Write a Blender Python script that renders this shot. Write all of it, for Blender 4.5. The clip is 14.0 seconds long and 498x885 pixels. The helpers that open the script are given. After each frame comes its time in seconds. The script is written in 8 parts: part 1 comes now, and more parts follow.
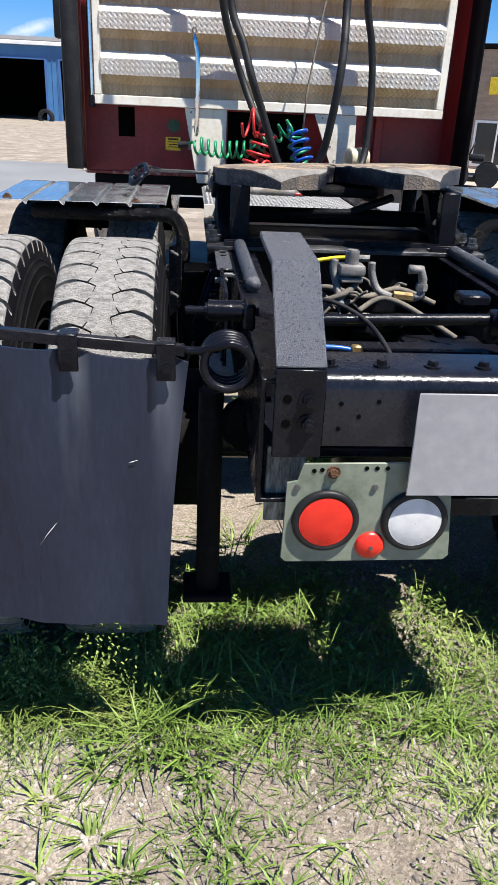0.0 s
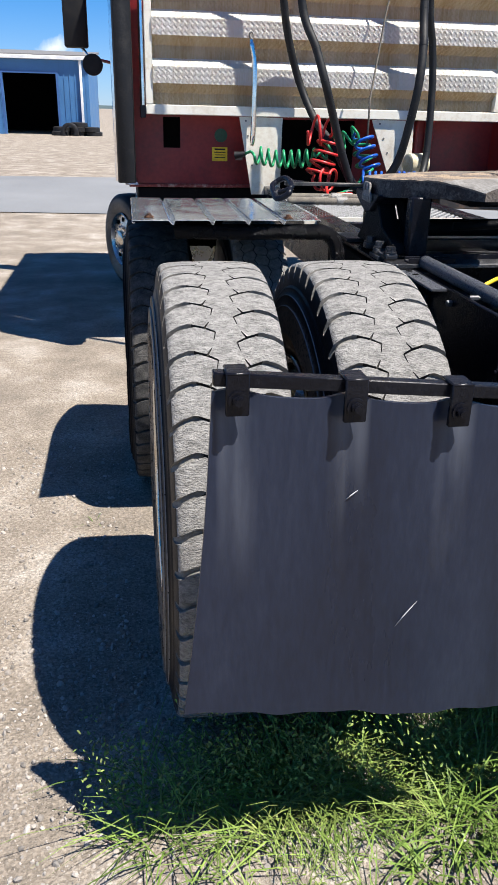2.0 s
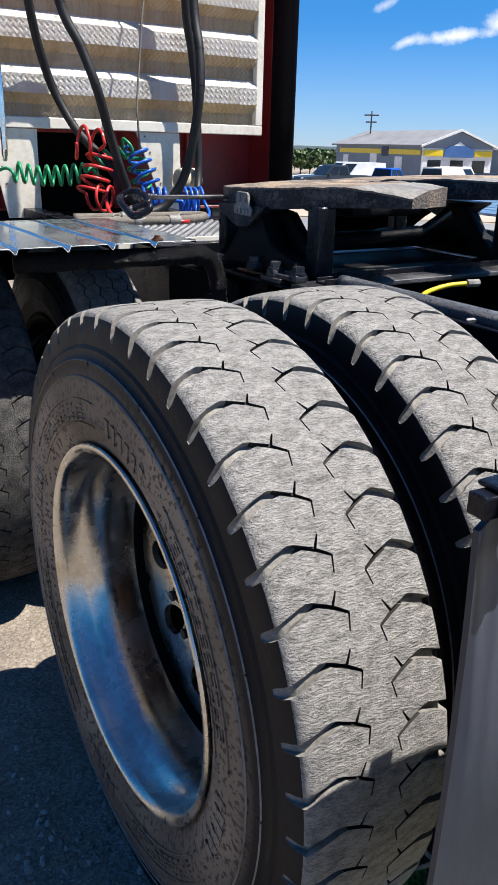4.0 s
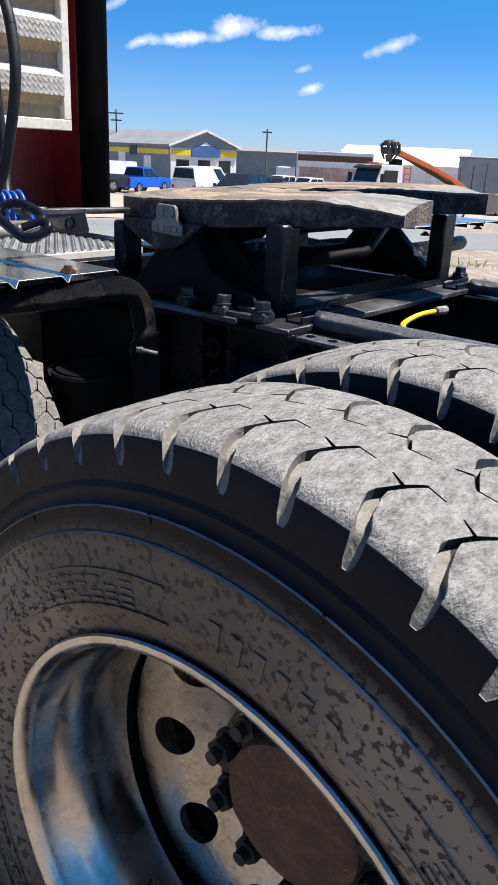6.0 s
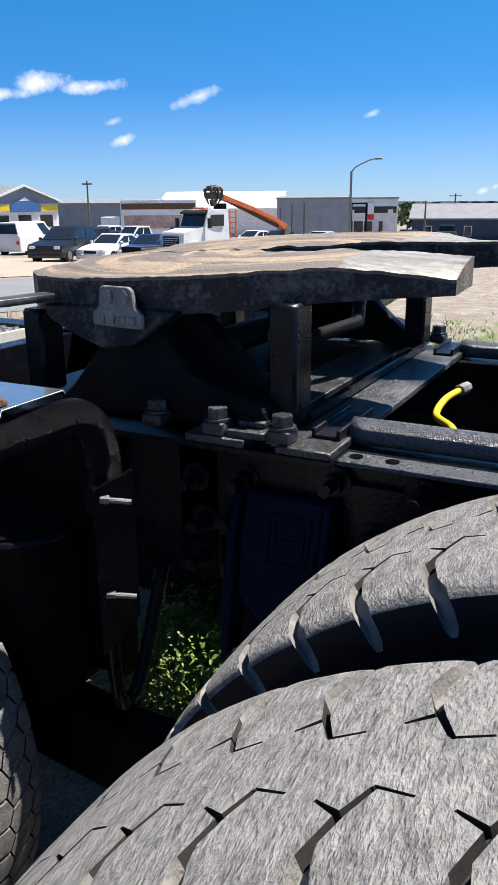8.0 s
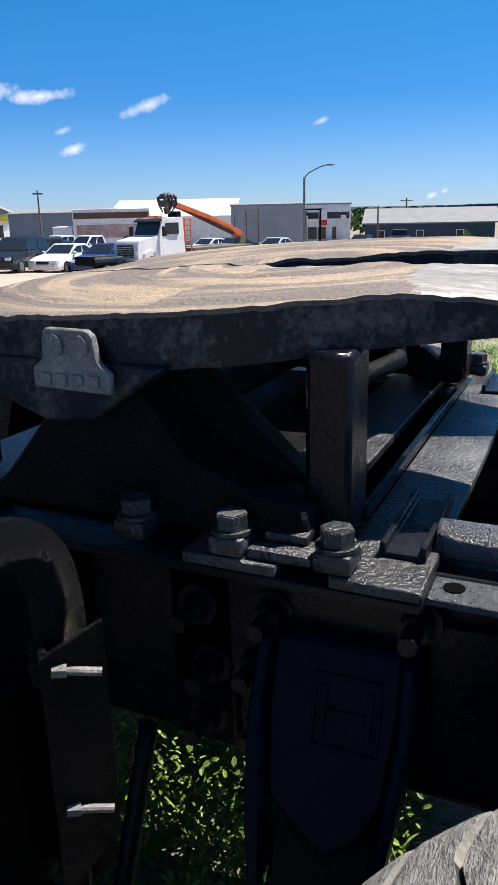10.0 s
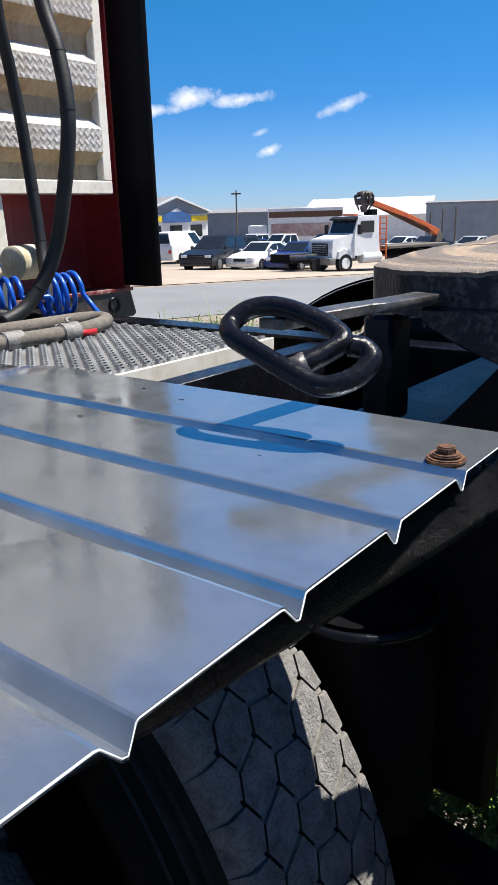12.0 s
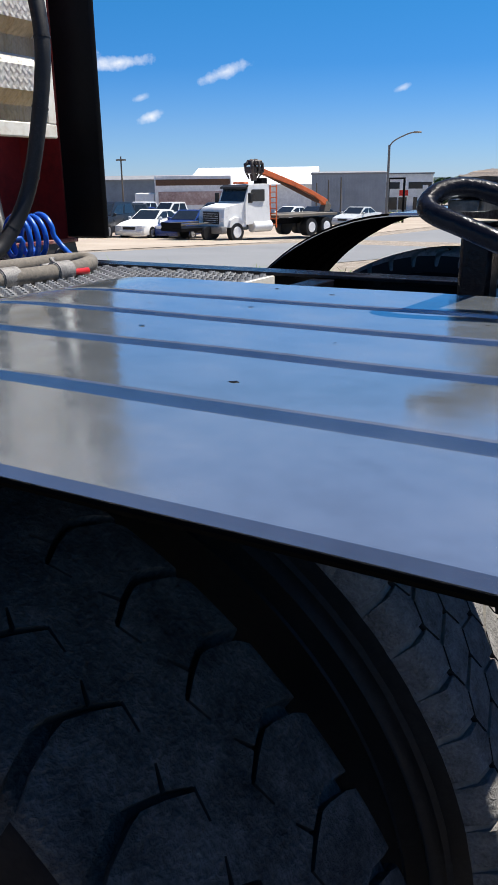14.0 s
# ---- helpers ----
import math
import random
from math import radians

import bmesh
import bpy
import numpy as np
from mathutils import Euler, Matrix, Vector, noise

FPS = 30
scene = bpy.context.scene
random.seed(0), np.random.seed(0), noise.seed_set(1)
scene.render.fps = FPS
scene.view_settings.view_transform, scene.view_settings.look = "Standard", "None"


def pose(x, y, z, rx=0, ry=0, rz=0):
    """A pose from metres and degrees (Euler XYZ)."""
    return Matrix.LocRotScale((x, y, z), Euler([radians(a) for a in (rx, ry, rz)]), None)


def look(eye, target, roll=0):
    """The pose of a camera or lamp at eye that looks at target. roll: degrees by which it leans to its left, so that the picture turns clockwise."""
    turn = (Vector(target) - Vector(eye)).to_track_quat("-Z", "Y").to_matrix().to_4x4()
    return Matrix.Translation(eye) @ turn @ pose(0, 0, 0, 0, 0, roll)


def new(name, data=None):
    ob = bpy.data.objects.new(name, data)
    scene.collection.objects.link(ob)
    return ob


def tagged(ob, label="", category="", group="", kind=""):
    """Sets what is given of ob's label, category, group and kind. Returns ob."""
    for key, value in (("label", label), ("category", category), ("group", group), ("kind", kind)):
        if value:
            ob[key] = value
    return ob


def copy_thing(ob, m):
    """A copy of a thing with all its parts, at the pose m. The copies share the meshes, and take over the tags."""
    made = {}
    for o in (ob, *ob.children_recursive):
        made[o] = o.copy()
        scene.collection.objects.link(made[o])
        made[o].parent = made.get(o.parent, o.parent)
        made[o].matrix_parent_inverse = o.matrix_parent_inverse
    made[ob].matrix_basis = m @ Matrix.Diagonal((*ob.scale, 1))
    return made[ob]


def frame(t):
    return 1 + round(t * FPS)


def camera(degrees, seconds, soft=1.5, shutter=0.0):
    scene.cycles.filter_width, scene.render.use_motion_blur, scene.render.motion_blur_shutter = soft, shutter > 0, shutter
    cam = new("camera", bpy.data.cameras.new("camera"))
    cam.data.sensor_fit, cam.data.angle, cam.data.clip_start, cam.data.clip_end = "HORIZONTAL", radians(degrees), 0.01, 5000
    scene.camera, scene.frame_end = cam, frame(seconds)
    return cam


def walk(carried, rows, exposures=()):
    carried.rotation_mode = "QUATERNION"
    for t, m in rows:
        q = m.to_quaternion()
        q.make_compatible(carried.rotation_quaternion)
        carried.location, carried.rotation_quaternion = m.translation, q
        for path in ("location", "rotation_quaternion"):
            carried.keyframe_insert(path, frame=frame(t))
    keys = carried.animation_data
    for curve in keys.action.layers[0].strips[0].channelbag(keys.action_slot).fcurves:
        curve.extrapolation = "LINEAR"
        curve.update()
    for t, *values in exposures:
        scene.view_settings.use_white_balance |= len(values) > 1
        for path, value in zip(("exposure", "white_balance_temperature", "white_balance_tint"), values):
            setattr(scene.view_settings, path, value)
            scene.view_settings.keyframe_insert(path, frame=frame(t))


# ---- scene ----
from mathutils.geometry import delaunay_2d_cdt

cam = camera(36.5, 14.0, soft=1.5)
PATH = [
    (0, (-0.596, -1.359, 1.487), (-0.43, 0.457, 0.665), 2.7),
    (0.5, (-0.755, -1.299, 1.485), (-0.732, 0.519, 0.652), 1.5),
    (1, (-1.008, -1.272, 1.482), (-0.906, 0.546, 0.654), 1.2),
    (1.5, (-1.172, -1.217, 1.478), (-1.005, 0.6, 0.659), 1.7),
    (2, (-1.32, -1.042, 1.464), (-1.028, 0.766, 0.661), 1.4),
    (2.5, (-1.451, -0.9, 1.451), (-0.929, 0.867, 0.674), 2.5),
    (3, (-1.591, -0.72, 1.438), (-0.872, 0.981, 0.671), 2.4),
    (3.2, (-1.613, -0.644, 1.421), (-0.851, 1.04, 0.658), 1.9),
    (5.3, (-1.74, 0.084, 1.366), (-0.432, 1.417, 0.65), 2.2),
    (5.5, (-1.724, 0.153, 1.373), (-0.398, 1.462, 0.647), 2.1),
    (6, (-1.706, 0.315, 1.368), (-0.261, 1.498, 0.652), 2.7),
    (6.5, (-1.707, 0.483, 1.372), (-0.187, 1.572, 0.664), 2.1),
    (7, (-1.653, 0.607, 1.368), (-0.064, 1.627, 0.71), 1.8),
    (7.2, (-1.613, 0.656, 1.378), (0.001, 1.651, 0.741), 1.2),
    (9.3, (-1.195, 1.029, 1.365), (0.554, 1.8, 0.778), -0.7),
    (9.5, (-1.157, 1.045, 1.366), (0.594, 1.814, 0.78), -0.5),
    (10, (-1.119, 1.083, 1.363), (0.622, 1.872, 0.775), -1.3),
    (10.5, (-1.137, 1.134, 1.362), (0.519, 2.093, 0.78), -2.5),
    (11, (-1.167, 1.179, 1.355), (0.392, 2.289, 0.775), -2.0),
    (11.5, (-1.256, 1.24, 1.345), (0.261, 2.409, 0.77), -1.0),
    (12, (-1.349, 1.304, 1.334), (0.155, 2.489, 0.755), -1.7),
    (12.5, (-1.435, 1.336, 1.333), (0.075, 2.514, 0.754), -1.8),
    (13, (-1.47, 1.411, 1.316), (0.057, 2.564, 0.734), -1.6),
    (13.5, (-1.498, 1.489, 1.292), (0.062, 2.592, 0.702), -1.8),
    (14, (-1.536, 1.537, 1.258), (0.107, 2.471, 0.603), -0.7),
]
# the clip's camera opens up over the dark running gear and closes down over the bright sheet
walk(cam, [(t, look(eye, target, roll)) for t, eye, target, roll in PATH],
     [(0.0, 1.08), (3.2, 1.05), (5.3, 1.04), (7.2, 1.06), (9.3, 0.95), (12.5, 0.93), (14.0, 0.82)])

# ---- light ----
SUN_TRAVEL = Vector((-0.37, 0.29, -1.0)).normalized()
world = bpy.data.worlds.new("sky")
scene.world = world
world.use_nodes = True
wn, wl = world.node_tree.nodes, world.node_tree.links
sky = wn.new("ShaderNodeTexSky")
sky.sky_type = "NISHITA"
sky.sun_disc = False
sky.sun_elevation = math.asin(-SUN_TRAVEL.z)
sky.sun_rotation = math.atan2(-SUN_TRAVEL.x, -SUN_TRAVEL.y)
sky.air_density, sky.dust_density, sky.ozone_density = 1.0, 0.0, 6.0
wn["Background"].inputs["Strength"].default_value = 0.047
geo = wn.new("ShaderNodeTexCoord")
sep = wn.new("ShaderNodeSeparateXYZ")
wl.new(geo.outputs["Generated"], sep.inputs[0])
# a clear, deep blue summer sky, paler towards the horizon
hue = wn.new("ShaderNodeValToRGB")
hue.color_ramp.elements[0].position, hue.color_ramp.elements[0].color = 0.0, (0.72, 1.0, 1.62, 1)
hue.color_ramp.elements[1].position, hue.color_ramp.elements[1].color = 0.95, (0.50, 0.80, 1.15, 1)
for pos, col in ((0.06, (0.60, 0.92, 1.46, 1)), (0.13, (0.30, 0.82, 1.36, 1)), (0.26, (0.20, 0.96, 1.34, 1)), (0.5, (0.33, 0.83, 1.28, 1)), (0.7, (0.38, 0.79, 1.22, 1))):
    hue.color_ramp.elements.new(pos).color = col
wl.new(sep.outputs["Z"], hue.inputs[0])
tint = wn.new("ShaderNodeMixRGB")
tint.blend_type, tint.inputs[0].default_value = "MULTIPLY", 1.0
wl.new(sky.outputs[0], tint.inputs[1])
wl.new(hue.outputs[0], tint.inputs[2])


def wmath(op, a, b=None):
    """One arithmetic node of the sky."""
    k = wn.new("ShaderNodeMath")
    k.operation = op
    for slot, v in enumerate((a, b)):
        if v is None:
            continue
        if isinstance(v, (int, float)):
            k.inputs[slot].default_value = v
        else:
            wl.new(v, k.inputs[slot])
    return k.outputs[0]


# small fair-weather clouds: azimuth from +y, half width, elevation, half height, thickness
CLOUDS = ((0.79, 0.055, 0.121, 0.008, 0.95), (0.845, 0.035, 0.135, 0.012, 1.0), (0.905, 0.045, 0.132, 0.008, 0.9), (0.735, 0.02, 0.115, 0.006, 0.7),
          (1.03, 0.032, 0.1224, 0.008, 0.75), (0.93, 0.012, 0.0954, 0.0045, 0.5), (0.94, 0.016, 0.0749, 0.0065, 0.85), (1.242, 0.011, 0.1016, 0.0035, 0.45),
          (1.378, 0.009, 0.0125, 0.004, 0.6), (1.393, 0.005, 0.0169, 0.003, 0.5), (0.707, 0.015, 0.151, 0.006, 0.6), (-0.075, 0.03, 0.062, 0.010, 0.8), (-0.18, 0.035, 0.064, 0.007, 0.6))
azim = wmath("ARCTAN2", sep.outputs["X"], sep.outputs["Y"])
puff, wisp = wn.new("ShaderNodeTexNoise"), wn.new("ShaderNodeTexNoise")
for node, size in ((puff, 34.0), (wisp, 90.0)):
    node.inputs["Scale"].default_value, node.inputs["Detail"].default_value, node.inputs["Roughness"].default_value = size, 7.0, 0.6
    wl.new(geo.outputs["Generated"], node.inputs["Vector"])
ragged = wmath("MULTIPLY", wmath("ADD", wmath("SUBTRACT", puff.outputs["Fac"], 0.5), wmath("MULTIPLY", wmath("SUBTRACT", wisp.outputs["Fac"], 0.5), 0.7)), 3.4)
cover = 0.0
for az, wide, el, tall, thick in CLOUDS:
    du = wmath("DIVIDE", wmath("SUBTRACT", azim, az), wide)
    drift = wmath("MULTIPLY", wmath("SUBTRACT", azim, az), 0.10 if tall > 0.0075 and wide > 0.033 else 0.30)
    dv = wmath("DIVIDE", wmath("SUBTRACT", wmath("SUBTRACT", sep.outputs["Z"], el), drift), tall * 1.1)
    far = wmath("SQRT", wmath("ADD", wmath("MULTIPLY", du, du), wmath("MULTIPLY", dv, dv)))
    body = wmath("SUBTRACT", 1.0, wmath("ADD", far, wmath("MULTIPLY", ragged, 0.42)))
    body = wmath("MULTIPLY", wmath("MINIMUM", wmath("MAXIMUM", wmath("MULTIPLY", body, 1.05), 0.0), 1.0), thick)
    cover = body if cover == 0.0 else wmath("MAXIMUM", cover, body)
clouded = wn.new("ShaderNodeMixRGB")
clouded.inputs[2].default_value = (12.0, 12.3, 13.0, 1)
wl.new(cover, clouded.inputs[0])
wl.new(tint.outputs[0], clouded.inputs[1])
wl.new(clouded.outputs[0], wn["Background"].inputs["Color"])
sun = new("sun", bpy.data.lights.new("sun", "SUN"))
sun.data.energy, sun.data.angle, sun.data.color = 5.0, radians(0.53), (1.0, 0.95, 0.885)
sun.matrix_world = look((6, -4, 12), Vector((6, -4, 12)) + SUN_TRAVEL)

# ---- materials ----
def mat(name, base, rough=0.6, metal=0.0, dark=None, light=None, scale=6.0, fine=60.0, bump=0.15, amount=0.5,
        rough_var=0.12, coords="Object", stretch=(1, 1, 1), spec=0.5, bump_size=0.004):
    """A surface with stains at a large scale and grain at a fine one."""
    m = bpy.data.materials.new(name)
    m.use_nodes = True
    n, l = m.node_tree.nodes, m.node_tree.links
    p = n["Principled BSDF"]
    p.inputs["Metallic"].default_value = metal
    p.inputs["Specular IOR Level"].default_value = spec
    co = n.new("ShaderNodeTexCoord")
    mp = n.new("ShaderNodeMapping")
    mp.inputs["Scale"].default_value = stretch
    l.new(co.outputs[coords], mp.inputs[0])
    big, small = n.new("ShaderNodeTexNoise"), n.new("ShaderNodeTexNoise")
    for t, s, d in ((big, scale, 6), (small, fine, 4)):
        t.inputs["Scale"].default_value = s
        t.inputs["Detail"].default_value = d
        t.inputs["Roughness"].default_value = 0.62
        l.new(mp.outputs[0], t.inputs["Vector"])
    ramp = n.new("ShaderNodeValToRGB")
    ramp.color_ramp.elements[0].position, ramp.color_ramp.elements[1].position = 0.5 - 0.32 * (1 - amount), 0.5 + 0.32 * (1 - amount)
    dark = dark or tuple(c * 0.72 for c in base)
    light = light or tuple(min(1, c * 1.22) for c in base)
    ramp.color_ramp.elements[0].color = (*dark, 1)
    ramp.color_ramp.elements[1].color = (*light, 1)
    mid = ramp.color_ramp.elements.new(0.5)
    mid.color = (*base, 1)
    mix = n.new("ShaderNodeMath")
    mix.operation = "MULTIPLY_ADD"
    mix.inputs[1].default_value = 0.62
    half = n.new("ShaderNodeMath")
    half.operation = "MULTIPLY"
    half.inputs[1].default_value = 0.38
    l.new(small.outputs["Fac"], half.inputs[0])
    l.new(big.outputs["Fac"], mix.inputs[0])
    l.new(half.outputs[0], mix.inputs[2])
    l.new(mix.outputs[0], ramp.inputs[0])
    l.new(ramp.outputs[0], p.inputs["Base Color"])
    rr = n.new("ShaderNodeMapRange")
    rr.inputs[1].default_value, rr.inputs[2].default_value = 0.3, 0.7
    rr.inputs[3].default_value, rr.inputs[4].default_value = max(0.02, rough - rough_var), min(1, rough + rough_var)
    l.new(big.outputs["Fac"], rr.inputs[0])
    l.new(rr.outputs[0], p.inputs["Roughness"])
    if bump:
        b = n.new("ShaderNodeBump")
        b.inputs["Strength"].default_value = bump
        b.inputs["Distance"].default_value = bump_size
        l.new(small.outputs["Fac"], b.inputs["Height"])
        l.new(b.outputs[0], p.inputs["Normal"])
    return m


TREAD = mat("worn_tread_rubber", (0.240, 0.232, 0.219), 0.88, scale=95, fine=330, bump=1.4, amount=0.5, dark=(0.10, 0.097, 0.092), light=(0.36, 0.347, 0.325), spec=0.2, stretch=(0.45, 1, 1))
TREADDUST = mat("dusty_groove_rubber", (0.20, 0.19, 0.172), 0.92, scale=30, fine=160, bump=0.6, amount=0.35, dark=(0.11, 0.105, 0.096), light=(0.30, 0.285, 0.255), spec=0.15)
TREAD_HEX = mat("grey_block_rubber", (0.205, 0.200, 0.190), 0.88, scale=40, fine=260, bump=1.2, amount=0.5, dark=(0.10, 0.096, 0.09), light=(0.31, 0.30, 0.28), spec=0.2)
# Tread copy for the front duals: the shade under the fender darkens its colour.
TREAD_SHADED = mat("shaded_tread_rubber", (0.066, 0.064, 0.061), 0.85, scale=26, fine=220, bump=1.2, amount=0.45, dark=(0.018, 0.018, 0.018), light=(0.14, 0.132, 0.122), spec=0.08)
# Darker than the tread: the shadow down in the deep grooves is coloured in.
GROOVE = mat("shaded_groove_rubber", (0.035, 0.033, 0.03), 0.95, scale=9, fine=120, bump=0.2, spec=0.15)
BLACK = mat("black_chassis_paint", (0.006, 0.0065, 0.010), 0.24, scale=7, fine=130, bump=0.3, amount=0.2, light=(0.018, 0.018, 0.022), dark=(0.003, 0.003, 0.005), rough_var=0.12, spec=0.18)
BLACKMATT = mat("dull_black_steel", (0.005, 0.005, 0.006), 0.6, scale=8, fine=90, bump=0.35, light=(0.014, 0.013, 0.012), spec=0.06)
ALUM = mat("aluminium_sheet", (0.415, 0.465, 0.51), 0.14, 0.82, scale=9, fine=40, bump=0.03, amount=0.35, stretch=(1.5, 1, 1), rough_var=0.10, dark=(0.32, 0.36, 0.40), light=(0.50, 0.53, 0.56))
POLISH = mat("polished_aluminium", (0.56, 0.53, 0.485), 0.26, 1.0, scale=9, fine=90, bump=0.06, rough_var=0.14, amount=0.35, dark=(0.30, 0.255, 0.20), light=(0.68, 0.66, 0.63))
PLATE = mat("weathered_tread_plate", (0.74, 0.71, 0.64), 0.42, 0.2, scale=2.5, fine=45, bump=0.12, amount=0.3, dark=(0.42, 0.37, 0.28), light=(0.72, 0.71, 0.68), stretch=(2.5, 1, 0.6))
RED = mat("dark_red_paint", (0.20, 0.014, 0.016), 0.4, scale=3, fine=40, bump=0.05, dark=(0.10, 0.010, 0.012), light=(0.26, 0.022, 0.022))
CREAM = mat("cream_painted_steel", (0.76, 0.72, 0.62), 0.55, scale=4, fine=40, bump=0.1, dark=(0.55, 0.46, 0.34), light=(0.82, 0.80, 0.73), amount=0.25)
RUST = mat("rusty_steel", (0.095, 0.042, 0.022), 0.8, 0.2, scale=60, fine=240, bump=0.8, amount=0.4, dark=(0.028, 0.018, 0.014), light=(0.27, 0.13, 0.06))
GROUND = mat("gravel_and_dirt", (0.24, 0.203, 0.163), 0.95, scale=2.6, fine=95, bump=1.0, dark=(0.12, 0.105, 0.088), light=(0.44, 0.405, 0.36), amount=0.35, spec=0.2, bump_size=0.01)
GRASS = mat("grass_blades", (0.105, 0.165, 0.030), 0.55, scale=2.5, fine=30, bump=0, dark=(0.05, 0.095, 0.016), light=(0.25, 0.27, 0.085), amount=0.2, spec=0.35)
ASPHALT = mat("asphalt", (0.17, 0.175, 0.18), 0.9, scale=0.4, fine=40, bump=0.3, amount=0.3)
BLUEWALL = mat("blue_metal_cladding", (0.055, 0.17, 0.36), 0.5, scale=0.5, fine=20, bump=0)
WHITE = mat("white_paint", (0.75, 0.75, 0.74), 0.4, scale=2, fine=30, bump=0.02, dark=(0.6, 0.6, 0.6))
LOT = mat("pale_gravel_lot", (0.33, 0.275, 0.215), 0.95, scale=0.3, fine=14, bump=0.3, dark=(0.26, 0.215, 0.165), light=(0.40, 0.345, 0.28))
LAWN = mat("lawn", (0.10, 0.17, 0.03), 0.9, scale=0.5, fine=14, bump=0.4, dark=(0.07, 0.12, 0.02), light=(0.17, 0.22, 0.05))


def per_island(m, lo=0.55, hi=1.5):
    """Lets each loose piece of a joined mesh differ in brightness."""
    n, l = m.node_tree.nodes, m.node_tree.links
    p = n["Principled BSDF"]
    src = p.inputs["Base Color"].links[0].from_socket
    geo, rng, mul = n.new("ShaderNodeNewGeometry"), n.new("ShaderNodeMapRange"), n.new("ShaderNodeVectorMath")
    rng.inputs[3].default_value, rng.inputs[4].default_value = lo, hi
    l.new(geo.outputs["Random Per Island"], rng.inputs[0])
    mul.operation = "SCALE"
    l.new(src, mul.inputs[0])
    l.new(rng.outputs[0], mul.inputs["Scale"])
    l.new(mul.outputs[0], p.inputs["Base Color"])
    return m


STONE = per_island(mat("loose_stones", (0.30, 0.27, 0.24), 0.9, scale=3, fine=200, bump=0.2, dark=(0.24, 0.2, 0.16), light=(0.38, 0.36, 0.33)), 0.5, 1.35)
per_island(GRASS, 0.6, 1.7)
for m in (GRASS,):
    p = m.node_tree.nodes["Principled BSDF"]
    p.inputs["Transmission Weight"].default_value = 0.0
    p.inputs["Subsurface Weight"].default_value = 0.0
RUST_BROWN = mat("brown_rust", (0.13, 0.068, 0.040), 0.85, 0.1, scale=26, fine=150, bump=0.9, dark=(0.05, 0.03, 0.022), light=(0.26, 0.15, 0.085), amount=0.4)
DARKNUT = mat("dark_nuts", (0.045, 0.04, 0.036), 0.55, 0.6, scale=20, fine=120, bump=0.2)
BLACK_TEX = mat("black_textured_paint", (0.003, 0.003, 0.004), 0.26, scale=12, fine=420, bump=1.4, light=(0.007, 0.007, 0.009), dark=(0.0015, 0.0015, 0.002), bump_size=0.004, spec=0.2)
# Black coat whose grey-blue flecks are glints of sun and sky put into the colour.
SPARKLE = mat("black_coat_painted_glints", (0.052, 0.057, 0.070), 0.33, scale=190, fine=420, bump=1.0, light=(0.13, 0.13, 0.135), dark=(0.034, 0.036, 0.044), bump_size=0.004, spec=1.0, amount=0.2)
CASTBLACK = mat("black_casting", (0.005, 0.005, 0.006), 0.45, scale=10, fine=220, bump=0.8, light=(0.012, 0.011, 0.011), dark=(0.002, 0.002, 0.003), spec=0.12)
DARKBLUE = mat("dark_blue_casting", (0.0013, 0.0045, 0.018), 0.4, scale=8, fine=200, bump=0.4, light=(0.0025, 0.007, 0.026), dark=(0.0008, 0.002, 0.009), spec=0.08)
CHIPPED = mat("chipped_black_paint", (0.007, 0.008, 0.014), 0.4, scale=17, fine=120, bump=0.5, dark=(0.004, 0.005, 0.010), light=(0.10, 0.095, 0.09), amount=0.52, spec=0.25)
CASTGREY = mat("weathered_cast_grey", (0.19, 0.182, 0.17), 0.6, 0.3, scale=30, fine=240, bump=0.5, dark=(0.11, 0.10, 0.095), light=(0.31, 0.30, 0.28))
STEEL = mat("bare_steel", (0.20, 0.20, 0.205), 0.5, 1.0, scale=30, fine=200, bump=0.2)
# Painted darkness of openings: holes are flush black discs, not cut through.
VOID = mat("opening_darkness", (0.004, 0.004, 0.004), 0.9, bump=0, spec=0.0)
# The pale mottling paints sunlit sheen onto lumpy black gloss.
BLACK_STRIP = mat("lumpy_black_painted_sheen", (0.012, 0.012, 0.014), 0.38, scale=9, fine=150, bump=0.9, light=(0.13, 0.13, 0.132), dark=(0.004, 0.004, 0.006), amount=0.4, bump_size=0.004, spec=0.8)
RUBBER = mat("black_rubber", (0.013, 0.013, 0.014), 0.55, scale=12, fine=120, bump=0.15, light=(0.028, 0.027, 0.026), spec=0.3)
# Extender rubber darkened for the right side: its shade is in the colour.
EXTBLACK = mat("smooth_shaded_extender", (0.004, 0.0045, 0.006), 0.5, scale=5, fine=80, bump=0.1, light=(0.008, 0.008, 0.010), dark=(0.002, 0.002, 0.003), spec=0.12)
SCRATCH = mat("pale_scuff", (0.45, 0.45, 0.46), 0.7, bump=0)
OLIVE = mat("grey_green_paint", (0.19, 0.215, 0.165), 0.5, scale=9, fine=60, bump=0.08, dark=(0.09, 0.115, 0.075), light=(0.25, 0.265, 0.21), amount=0.3)
LENS_RED = mat("red_lens", (0.62, 0.016, 0.010), 0.22, scale=4, fine=40, bump=0, dark=(0.5, 0.012, 0.01), light=(0.72, 0.03, 0.015))
LENS_WHITE = mat("white_lens", (0.62, 0.62, 0.62), 0.2, scale=4, fine=40, bump=0, dark=(0.5, 0.5, 0.5))
PLATEGREY = mat("plain_grey_plate", (0.30, 0.30, 0.31), 0.5, scale=4, fine=30, bump=0.02, dark=(0.24, 0.24, 0.25))
GREASEDARK = mat("dark_dry_grease", (0.11, 0.09, 0.072), 0.75, scale=20, fine=150, bump=0.6, dark=(0.05, 0.042, 0.036), light=(0.19, 0.155, 0.12))
